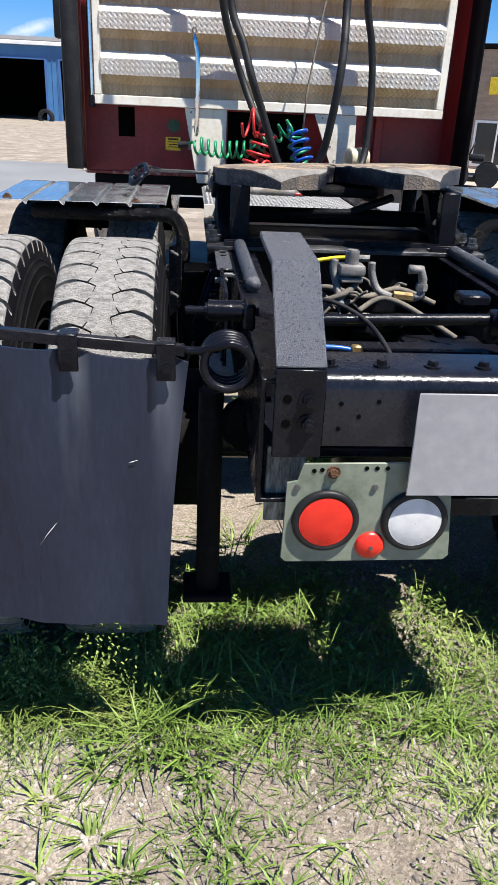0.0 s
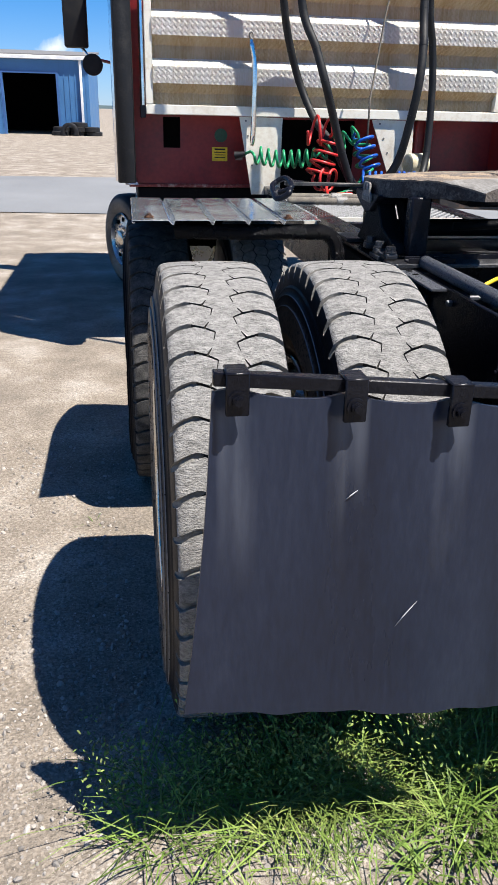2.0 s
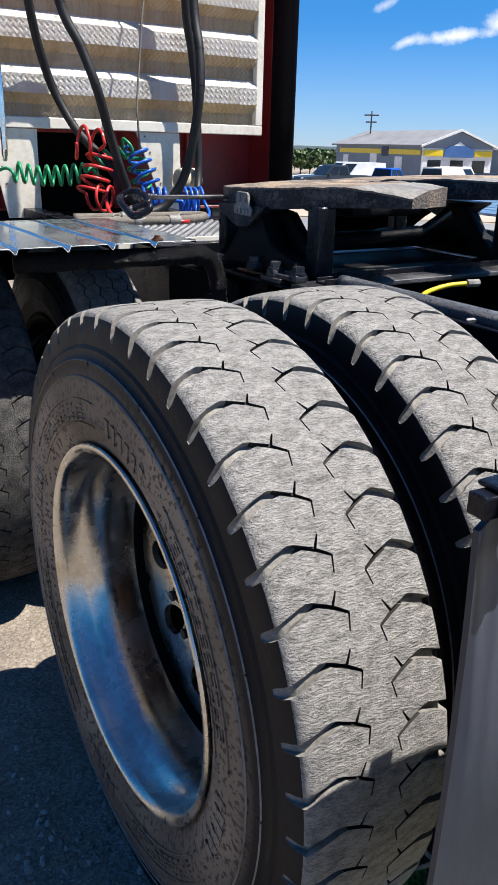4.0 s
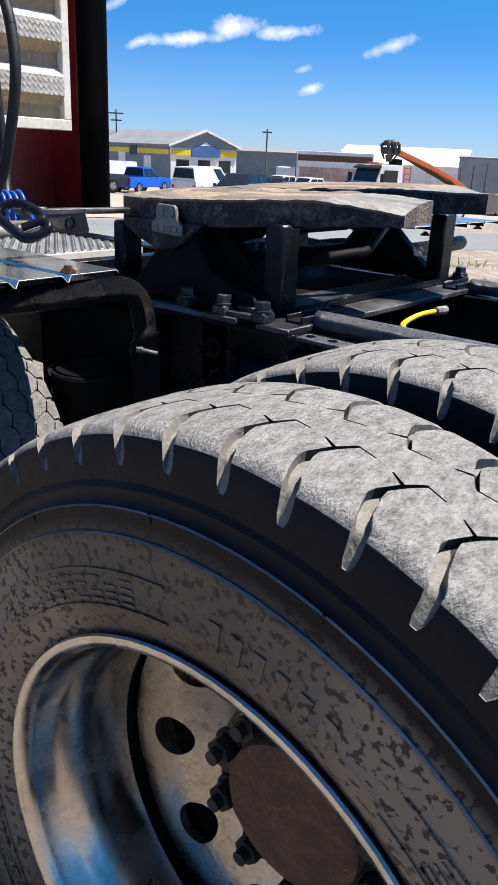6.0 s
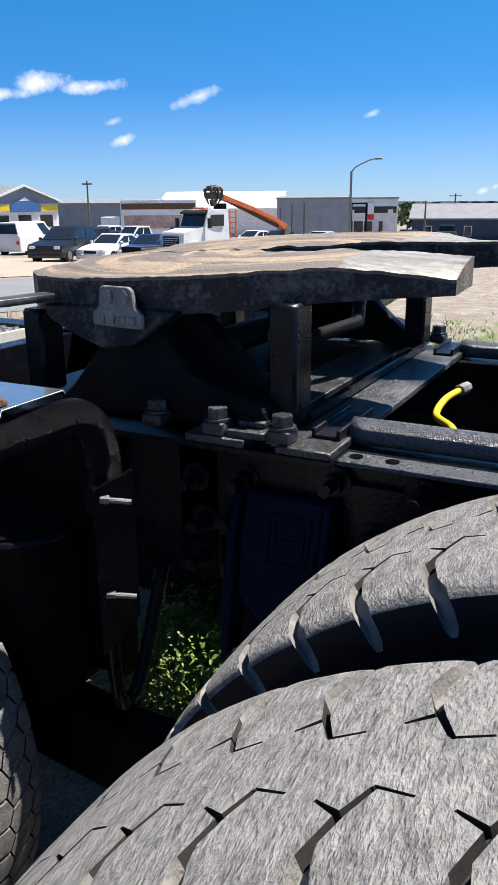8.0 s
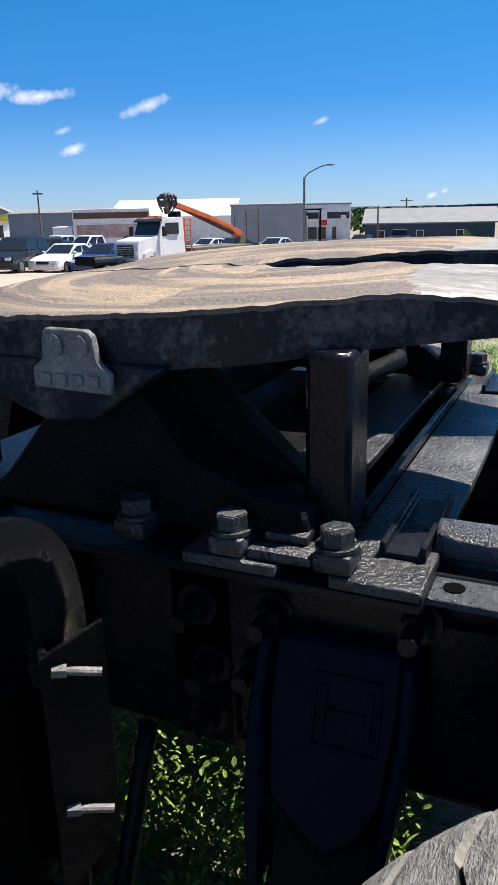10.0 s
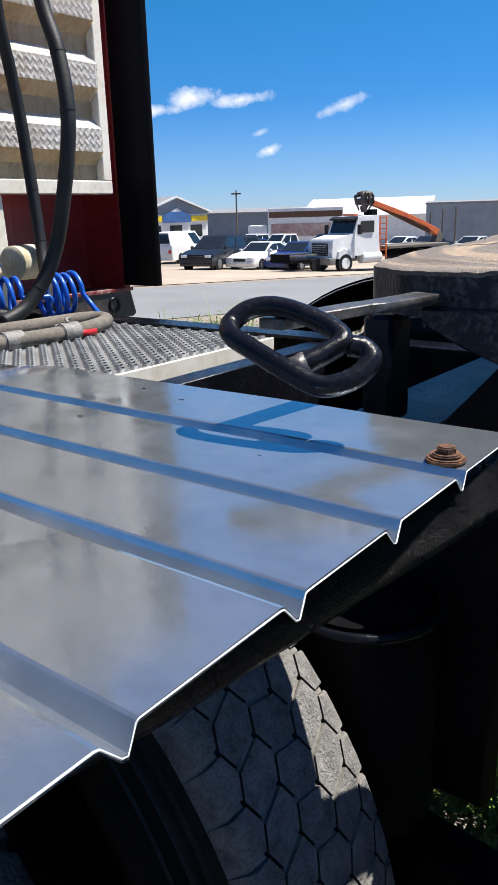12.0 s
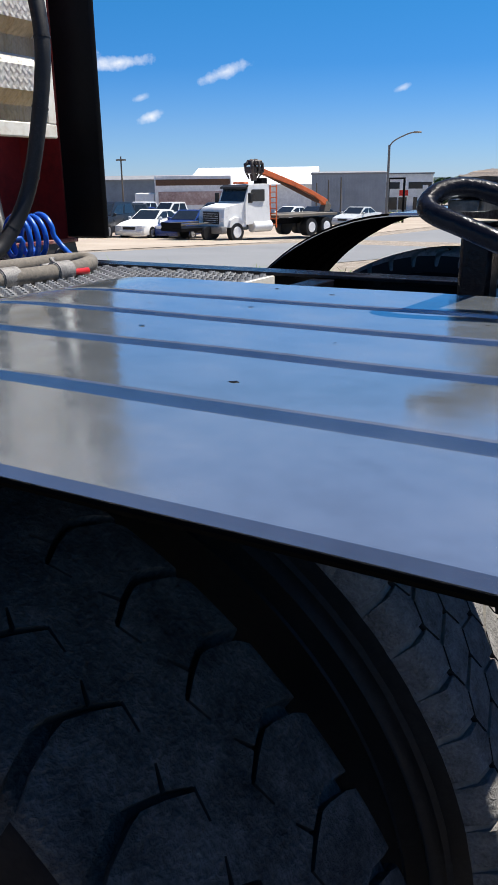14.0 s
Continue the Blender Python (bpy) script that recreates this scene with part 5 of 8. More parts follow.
def tail_lights():
    tl = thing("tail_light_panel", "grey-green metal panel with red and white round lamps", "tail light", (0, 0, 0))
    y = -0.100
    pts = [(-0.408, 0.668), (-0.398, 0.658), (-0.078, 0.662), (-0.068, 0.672), (-0.084, 0.828), (-0.155, 0.836), (-0.158, 0.878), (-0.375, 0.874), (-0.385, 0.838), (-0.405, 0.834)]
    part("panel", prism(pts, "y", y, y + 0.006, 0.001), OLIVE, tl, "weathered grey-green painted sheet")
    for x, m, lab in ((-0.326, LENS_RED, "red ribbed lens"), (-0.150, LENS_WHITE, "clear white ribbed lens")):
        prof = [(0.000, 0.066), (-0.007, 0.066), (-0.0105, 0.063), (-0.0115, 0.058), (-0.0095, 0.053), (-0.006, 0.052), (0.0, 0.052)]
        rb = lathe_x(prof, 48)
        bmesh.ops.transform(rb, matrix=pose(x, y, 0.754, 0, 0, 90), verts=list(rb.verts))
        lamp = part("rubber_ring", rb, RUBBER, tl, "black rubber grommet", 50)
        lens = [(-0.0145, 0.0005)]
        for k in range(1, 26):
            r = 0.0525 * k / 25
            lens.append((-0.0140 + 0.004 * (k / 25) ** 3 - 0.0007 * (k % 2), r))
        lb = lathe_x(lens, 48)
        bmesh.ops.transform(lb, matrix=pose(x, y, 0.754, 0, 0, 90), verts=list(lb.verts))
        part("lens", lb, m, lamp, lab, 60)
    mk = lathe_x([(-0.012, 0.0005), (-0.0115, 0.012), (-0.008, 0.024), (-0.004, 0.029), (0, 0.030)], 32)
    bmesh.ops.transform(mk, matrix=pose(-0.232, y, 0.697, 0, 0, 90), verts=list(mk.verts))
    rf = part("reflector", mk, LENS_RED, tl, "small round red reflector")
    part("rivet", cyl((-0.232, y - 0.010, 0.697), (-0.232, y - 0.0145, 0.697), 0.004, seg=10), STEEL, rf)
    for x, z in ((-0.355, 0.860), (-0.34, 0.862), (-0.255, 0.866), (-0.235, 0.866), (-0.215, 0.866)):
        part("bolt_hole", cyl((x, y - 0.0003, z), (x, y - 0.0012, z), 0.0045, seg=10), VOID, tl)
    bolt("bolt", (-0.318, y, 0.858), (0, -1, 0), tl, RUST, "rusty bolt", r=0.009, washer=0.013, head=0.008)
    for x, z in ((-0.385, 0.825), (-0.235, 0.826)):
        bolt("bolt", (x, y, z), (0, -1, 0), tl, STEEL, "bright rivet", r=0.005, washer=0.006, head=0.002)
    lp = thing("licence_plate", "plain pale grey licence plate hung on the crossmember", "licence plate", (0, 0, 0))
    part("plate", box(-0.182, 0.122, -0.128, -0.124, 0.822, 1.028, 0.0015), PLATEGREY, lp)
    part("plate_bracket", box(-0.10, 0.04, -0.124, -0.086, 0.96, 1.00, 0.002), BLACK, lp)


def fender_z(y):
    """The deck's height along the truck: flat, then rolled down over the front of the wheel."""
    if y <= 2.15:
        return 1.135, y
    a = (y - 2.15) / 0.66
    return 1.135 - 0.66 * (1 - math.cos(a)), 2.15 + 0.66 * math.sin(a)


def fender(s, label):
    """An aluminium deck fender with four pressed grooves; s = 1 on the near side."""
    fd = thing("fender", label, "fender", (0, 0, 0), group="deck fenders over the wheels")
    fx = (lambda x: x) if s > 0 else mirror
    xs = [(-1.300, -0.008), (-1.306, -0.0085), (-1.3095, -0.0045), (-1.306, 0.0), (-1.282, 0.0)]
    for c in (-1.171, -1.039, -0.919, -0.800):
        xs += [(c - 0.0225, 0.0), (c - 0.0195, -0.0008), (c - 0.0085, -0.0128), (c - 0.0045, -0.0138), (c + 0.0012, -0.0010), (c + 0.0030, 0.0)]
        xs.append((c + 0.06, 0.0))
    xs += [(-0.70, 0.0), (-0.682, 0.0), (-0.678, -0.006)]
    ys = [1.506 + 0.644 * k / 24 for k in range(25)] + [2.15 + 0.62 * k / 12 for k in range(1, 13)]
    bm = bmesh.new()
    for side, th in ((0, 0.0), (1, -0.003)):
        g = []
        for x, dz in xs:
            row = []
            for y in ys:
                z, yy = fender_z(y)
                if s < 0:
                    z, yy = z + 0.035, yy + 0.07 * min(1.0, max(0.0, (y - 1.5) / 0.65))
                fade = 1.0
                skew = 0.016 * (x + 1.31) / 0.63 * max(0.0, (2.15 - y) / 0.644)
                dent = 0.0012 * noise.noise((x * 5, y * 5, 1))
                row.append(bm.verts.new((fx(x), yy + skew, z + dz * fade + th + dent)))
            g.append(row)
        for i in range(len(xs) - 1):
            for j in range(len(ys) - 1):
                f = bm.faces.new((g[i][j], g[i + 1][j], g[i + 1][j + 1], g[i][j + 1]))
                # lower face near-black; on the far fender's rolled front both faces are
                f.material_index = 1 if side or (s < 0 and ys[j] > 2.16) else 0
        if side == 0:
            top = g
    for j in (0, len(ys) - 1):
        for i in range(len(xs) - 1):
            bm.faces.new((top[i][j], top[i + 1][j], g[i + 1][j], g[i][j]))
    for i in (0, len(xs) - 1):
        for j in range(len(ys) - 1):
            bm.faces.new((top[i][j], top[i][j + 1], g[i][j + 1], g[i][j]))
    bmesh.ops.recalc_face_normals(bm, faces=list(bm.faces))
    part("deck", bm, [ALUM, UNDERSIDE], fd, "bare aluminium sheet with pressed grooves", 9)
    edge = [Vector((fx(x), 1.506 + 0.016 * (x + 1.31) / 0.63, 1.1335 + (0.0 if s > 0 else 0.035) + dz)) for x, dz in xs]
    part("cut_edge", tube(edge, [0.0005 + 0.0006 * abs(noise.noise((i * 0.9, 3, 1))) for i in range(len(edge))], 6), CUTEDGE, fd, "bright sheared sheet edge")
    line = [(-1.165, 1.588, 1.088), (-1.08, 1.573, 1.089), (-0.9, 1.553, 1.090), (-0.72, 1.528, 1.094), (-0.668, 1.516, 1.094), (-0.632, 1.515, 1.068), (-0.616, 1.515, 1.02), (-0.615, 1.514, 0.97), (-0.617, 1.513, 0.93)]
    part("support_tube", tube(smooth_line([(fx(x), y, z) for x, y, z in line], 6), 0.0255, 18), BLACK_TEX, fd, "bent black steel tube")
    rod = [(-0.622, 1.512, 0.93), (-0.622, 1.512, 0.62), (-0.56, 1.515, 0.60), (-0.475, 1.515, 0.78)]
    part("tube_foot", tube(smooth_line([(fx(x), y, z) for x, y, z in rod], 4), 0.012, 12), BLACK, fd, "thin black rod below the tube")
    part("clamp", cyl((fx(-0.618), 1.513, 0.935), (fx(-0.618), 1.513, 0.975), 0.031, seg=18, bevel=0.004), BLACK_TEX, fd)
    # the folded plate beside the tube: a narrow face and a return behind it
    bm = bmesh.new()
    for (ax, ay, az), (bx, by, bz), low in (((-0.662, 1.502, 0.985), (-0.617, 1.463, 1.010), 0.715), ((-0.662, 1.502, 0.985), (-0.628, 1.530, 0.990), 0.735)):
        side = Vector((by - ay, ax - bx, 0)).normalized() * 0.006
        lo = [Vector((fx(px), py, pz)) for px, py, pz in ((ax, ay, az), (bx, by, bz), (bx, by, low + 0.06), (ax, ay, low))]
        hi = [v + Vector((side.x * (1 if s > 0 else -1), side.y, 0)) for v in lo]
        va, vb = [bm.verts.new(v) for v in lo], [bm.verts.new(v) for v in hi]
        bm.faces.new(va)
        bm.faces.new(list(reversed(vb)))
        for i in range(4):
            j = (i + 1) % 4
            bm.faces.new((va[i], va[j], vb[j], vb[i]))
    bmesh.ops.recalc_face_normals(bm, faces=list(bm.faces))
    brk = part("bracket", bm, BLACK_TEX, fd, "black textured folded plate", 30)
    for z in (0.970, 0.817):
        b2 = bmesh.new()
        add_cyl(b2, (fx(-0.655), 1.492, z), (fx(-0.632), 1.456, z - 0.006), 0.0042, seg=10)
        add_cyl(b2, (fx(-0.656), 1.493, z), (fx(-0.649), 1.482, z - 0.001), 0.0072, seg=6)
        part("stud", b2, CASTGREY, brk, "bare threaded stud", 30)
    for x, y in ((-1.253, 1.566), (-0.788, 1.541)):
        b3 = bmesh.new()
        z = 1.1355
        for r, h0, h1 in ((0.0165, 0.0, 0.0042), (0.0125, 0.0042, 0.0075)):
            add_cyl(b3, (fx(x), y, z + h0), (fx(x), y, z + h1), r, seg=24, bevel=0.0012)
        add_cyl(b3, (fx(x), y, z + 0.0070), (fx(x), y, z + 0.0132), 0.0084, seg=6, bevel=0.001)
        part("bolt", b3, RUST, fd, "rusty hexagon bolt on stacked washers", 25)
    rng = random.Random(21)
    for k in range(26 if s > 0 else 0):
        cxm, cym, r = rng.uniform(-1.27, -0.72), rng.uniform(1.56, 2.1), 0.0006 + 0.0022 * rng.random() ** 3
        if any(abs(cxm - c) < 0.034 for c in (-1.171, -1.039, -0.919, -0.800)):
            continue
        spot = bmesh.new()
        ring = [spot.verts.new((cxm + r * rng.uniform(0.5, 1.4) * math.cos(a), cym + r * rng.uniform(0.5, 2.2) * math.sin(a), 1.1355)) for a in np.linspace(0, 6.283, 11)[:-1]]
        spot.faces.new(ring)
        part("dirt_fleck", spot, BLACKMATT, fd, "small dark dirt fleck")
    return fd


def fifth_wheel():
    fw = thing("fifth_wheel", "black cast fifth wheel with grease-caked worn top plate", "fifth wheel", (0, 0, 0))
    cx, top = XC, 1.2775

    def height(y):
        return top - 0.044 * (y - 1.36) - ramp(y, ((1.085, 0.010), (1.26, 0.001), (1.30, 0.0)))
    bm = bmesh.new()
    # top as two half strips that follow the outline, so that the ramps bend down
    rows = []
    sub, wide = 84, 44
    for j in range(sub + 1):
        y = 1.085 + (1.86 - 1.085) * j / sub
        outer = -ramp(y, ((1.085, 0.250), (1.17, 0.285), (1.27, 0.345), (1.36, 0.405), (1.46, 0.440), (1.56, 0.448), (1.66, 0.440), (1.75, 0.405), (1.83, 0.33), (1.86, 0.25)))
        inner = -ramp(y, ((1.085, 0.135), (1.18, 0.095), (1.36, 0.062), (1.50, 0.044), (1.535, 0.020), (1.552, 0.0), (2, 0.0)))
        rows.append((y, outer, inner))

    def caked(x, y, edge):
        """The crust of dried grease: swept terraces, and a crumbled rim."""
        r, a = math.hypot(x, y - 1.50), math.atan2(y - 1.50, x)
        swept = noise.noise((r * 17, a * 0.9, 2.5)) + 0.35 * noise.noise((r * 60, a * 2.0, 7))
        step = max(-1.0, min(1.0, swept * 4.5)) * 0.0018 * min(1.0, max(0.15, edge / 0.05))
        crumb = noise.noise((x * 70, y * 70, 1)) + 0.6 * noise.noise((x * 170, y * 170, 4))
        rim = -0.0026 * max(0.0, 1 - edge / 0.010) * max(0.0, 0.5 + noise.noise((x * 45, y * 45, 9)))
        return step * (1.0 if y > 1.27 else 0.3) + rim + 0.0009 * crumb
    for sg in (-1, 1):
        g = []
        for y, o, i in rows:
            line = []
            for k in range(wide + 1):
                t = (k / wide) ** 1.25
                x = o + (i - o) * t
                slip = -0.022 * (1 - t) ** 2 * max(0.0, (1.24 - y) / 0.155) + 0.038 * (sg * x + 0.45)
                line.append(bm.verts.new((cx - sg * x * -1, y, height(y) + slip + caked(sg * x, y, (i - o) * t if i - o > 0 else 1))))
            g.append(line)
        low = []
        for (y, o, i), line in zip(rows, g):
            tilt = [0.038 * (line[k].co.x - cx + 0.45) for k in (0, -1)]
            deep = ramp(y, ((1.085, 0.046), (1.25, 0.053), (1.4, 0.057)))
            low.append((bm.verts.new((line[0].co.x, y, height(y) - deep + tilt[0])), bm.verts.new((line[-1].co.x, y, height(y) - deep + tilt[1]))))
        brow = [[bm.verts.new((line[k].co.x, line[k].co.y, line[k].co.z - 0.005 - 0.0012 * noise.noise((line[k].co.y * 60, k, sg)))) for k in (0, -1)] for line in g]
        for a in range(sub):
            for k in range(wide):
                mid = g[a][k].co
                bare = mid.y < 1.225 + 0.10 * k / wide * 0.6 + 0.02 * noise.noise((mid.x * 25, mid.y * 25, 0))
                bm.faces.new((g[a][k], g[a][k + 1], g[a + 1][k + 1], g[a + 1][k])).material_index = 3 if bare else 0
            for e, k in ((0, 0), (1, -1)):
                bm.faces.new((g[a][k], g[a + 1][k], brow[a + 1][e], brow[a][e])).material_index = 2
                bm.faces.new((brow[a][e], brow[a + 1][e], low[a + 1][e], low[a][e])).material_index = 1
            bm.faces.new((low[a][0], low[a + 1][0], low[a + 1][1], low[a][1])).material_index = 1
        bm.faces.new([*g[0], brow[0][1], low[0][1], low[0][0], brow[0][0]]).material_index = 0
        bm.faces.new([*g[-1], brow[-1][1], low[-1][1], low[-1][0], brow[-1][0]]).material_index = 1
    bmesh.ops.remove_doubles(bm, verts=list(bm.verts), dist=0.0002)
    bmesh.ops.recalc_face_normals(bm, faces=list(bm.faces))
    part("top_plate", bm, [GREASE_TOP, CHIPPED, GREASEDARK, RAMP_METAL], fw, "tan worn plate caked with dry grease", 50)
    for sg in (-1, 1):
        xx = lambda v: cx + sg * v  # noqa: E731
        ya = [(1.70, 1.222), (1.698, 1.207), (1.687, 1.197), (1.64, 1.175), (1.591, 1.158), (1.528, 1.162), (1.481, 1.198), (1.45, 1.214), (1.445, 1.222)]
        part("pivot_boss", prism(ya, "x", *sorted((xx(0.4515), xx(0.37))), 0.003), CHIPPED, fw, "chipped black paint")
        ped = [(1.60, 1.215), (1.515, 1.215), (1.475, 1.175), (1.435, 1.125), (1.385, 1.108), (1.310, 1.090), (1.305, 1.052), (1.71, 1.052), (1.69, 1.068), (1.668, 1.085), (1.603, 1.16)]
        part("pedestal", prism(ped, "x", *sorted((xx(0.435), xx(0.375))), 0.004), CASTBLACK, fw, "black rough casting")
        part("rib", prism([(1.535, 1.215), (1.455, 1.205), (1.325, 1.088), (1.300, 1.055), (1.375, 1.055), (1.43, 1.10), (1.50, 1.17)], "x", *sorted((xx(0.365), xx(0.33))), 0.003), CASTBLACK, fw)
        part("stop_post", box(*sorted((xx(0.395), xx(0.330))), 1.278, 1.325, 1.05, 1.234, 0.006), BLACK, fw, "black square tube post")
        part("stop_post", box(*sorted((xx(0.385), xx(0.325))), 1.770, 1.815, 1.05, 1.200, 0.006), BLACK, fw, "black square tube post")
    # the cast maker's plate: a plain shape with bars
    lp = [(1.592, 1.196), (1.500, 1.193), (1.499, 1.214), (1.512, 1.224), (1.516, 1.250), (1.523, 1.256), (1.572, 1.257), (1.578, 1.250), (1.579, 1.226), (1.592, 1.216)]
    badge = part("maker_badge", prism(lp, "x", cx - 0.462, cx - 0.454, 0.0015), CASTGREY, fw, "grey worn cast badge")
    for y in (1.562, 1.532):
        part("rivet", cyl((cx - 0.461, y, 1.240), (cx - 0.465, y, 1.240), 0.0115, seg=20, bevel=0.001), CASTGREY, badge)
    for k in range(4):
        part("raised_bar", box(cx - 0.4645, cx - 0.461, 1.512 + k * 0.019, 1.525 + k * 0.019, 1.200, 1.212, 0.0008), CASTGREY, badge)
    # mounting plates across the frame
    for y0, y1, m in ((1.19, 1.275, BLACK), (1.325, 1.425, BLACK), (1.70, 1.86, BLACK)):
        part("mounting_strip", box(-0.532, mirror(-0.532), y0, y1, 1.0335, 1.0465, 0.002), BLACK_STRIP, fw, "black painted flat steel")
    # An added plate between the strips that stops sun reaching the weeds.
    part("shade_plate", box(-0.455, mirror(-0.455), 1.428, 1.697, 1.0335, 1.042, 0.001), BLACKMATT, fw, "dull black plate added under the coupling to shade the weeds")
    part("strip_lip", box(-0.40, mirror(-0.40), 1.275, 1.283, 1.0465, 1.062, 0.001), BLACK, fw)
    part("mounting_angle", prism([(-0.532, 1.0335), (-0.532, 1.024), (-0.474, 1.024), (-0.474, 0.86), (-0.4635, 0.86), (-0.4635, 1.0335)], "y", 1.19, 1.90, 0.001), BLACK, fw)
    part("mounting_angle", prism([(mirror(x), z) for x, z in ((-0.532, 1.0335), (-0.532, 1.024), (-0.474, 1.024), (-0.474, 0.86), (-0.4635, 0.86), (-0.4635, 1.0335))], "y", 1.19, 1.90, 0.001), BLACK, fw)
    for x in (-0.41, mirror(-0.41)):
        part("stop_channel", prism([(1.198, 1.0465), (1.198, 1.062), (1.204, 1.062), (1.204, 1.052), (1.236, 1.052), (1.236, 1.062), (1.242, 1.062), (1.242, 1.0465)], "x", x - 0.065, x + 0.085, 0.001), BLACK, fw)
        for y in (1.272, 1.378, 1.486):
            bx = -0.512 if x < XC else mirror(-0.512)
            blk = part("bolt_block", box(bx - 0.020, bx + 0.020, y - 0.019, y + 0.019, 1.0465, 1.067, 0.006, seg=2), BLACK_STRIP, fw)
            bolt("bolt", (bx, y, 1.067), (0, 0, 1), blk, BLACK_STRIP, r=0.0165, washer=0.0205, head=0.017)
        part("clamp_bar", box((-0.526 if x < XC else mirror(-0.486)), (-0.486 if x < XC else mirror(-0.526)), 1.292, 1.358, 1.0465, 1.058, 0.004, seg=2), BLACK_STRIP, fw)
        part("clamp_bar", box((-0.505 if x < XC else mirror(-0.480)), (-0.480 if x < XC else mirror(-0.505)), 1.304, 1.348, 1.058, 1.068, 0.003, seg=2), BLACK_STRIP, fw)
    # locking jaw under the throat, and the release bar to the near side
    part("jaw", box(cx - 0.13, cx + 0.15, 1.46, 1.72, 1.185, 1.222, 0.012, seg=2), CASTBLACK, fw)
    part("jaw_arm", tube([(cx + 0.18, 1.38, 1.20), (cx + 0.02, 1.33, 1.15), (cx - 0.2, 1.40, 1.13)], 0.014, 10), CASTBLACK, fw)
    part("cross_tube", cyl((-0.46, 1.60, 1.10), (mirror(-0.46), 1.60, 1.10), 0.03, seg=18), CASTBLACK, fw)
    part("release_bar", prism([(-0.765, 1.718), (-0.62, 1.702), (-0.60, 1.690), (-0.44, 1.672), (-0.44, 1.712), (-0.60, 1.728), (-0.62, 1.735), (-0.765, 1.748)], "z", 1.227, 1.238, 0.001), WORNBAR, fw, "flat black bar with worn edges")
    # one round bar: a hooked end, a long slotted loop, and its tail welded back across
    loop = [(-0.776, 1.640, 1.221), (-0.769, 1.629, 1.218), (-0.774, 1.620, 1.209), (-0.792, 1.628, 1.195), (-0.809, 1.650, 1.190), (-0.812, 1.684, 1.202), (-0.811, 1.720, 1.216),
            (-0.806, 1.748, 1.226), (-0.792, 1.761, 1.234), (-0.774, 1.753, 1.246), (-0.760, 1.731, 1.249), (-0.755, 1.697, 1.241), (-0.755, 1.668, 1.230), (-0.761, 1.656, 1.222), (-0.775, 1.660, 1.215), (-0.803, 1.675, 1.204)]
    part("release_handle", tube(smooth_line(loop, 8), 0.0098, 16), BLACK, fw, "black bent round bar handle")
    weld = bmesh.new()
    bmesh.ops.create_icosphere(weld, subdivisions=2, radius=0.0125)
    for v in weld.verts:
        v.co *= 1 + 0.25 * noise.noise(v.co * 140)
    bmesh.ops.transform(weld, matrix=pose(-0.803, 1.676, 1.2035), verts=list(weld.verts))
    part("weld", weld, WORNBAR, fw, "lumpy weld bead")
    part("handle_neck", tube(smooth_line([(-0.748, 1.72, 1.242), (-0.744, 1.732, 1.240), (-0.735, 1.735, 1.236), (-0.70, 1.725, 1.2335)], 6), 0.009, 12), BLACK, fw)


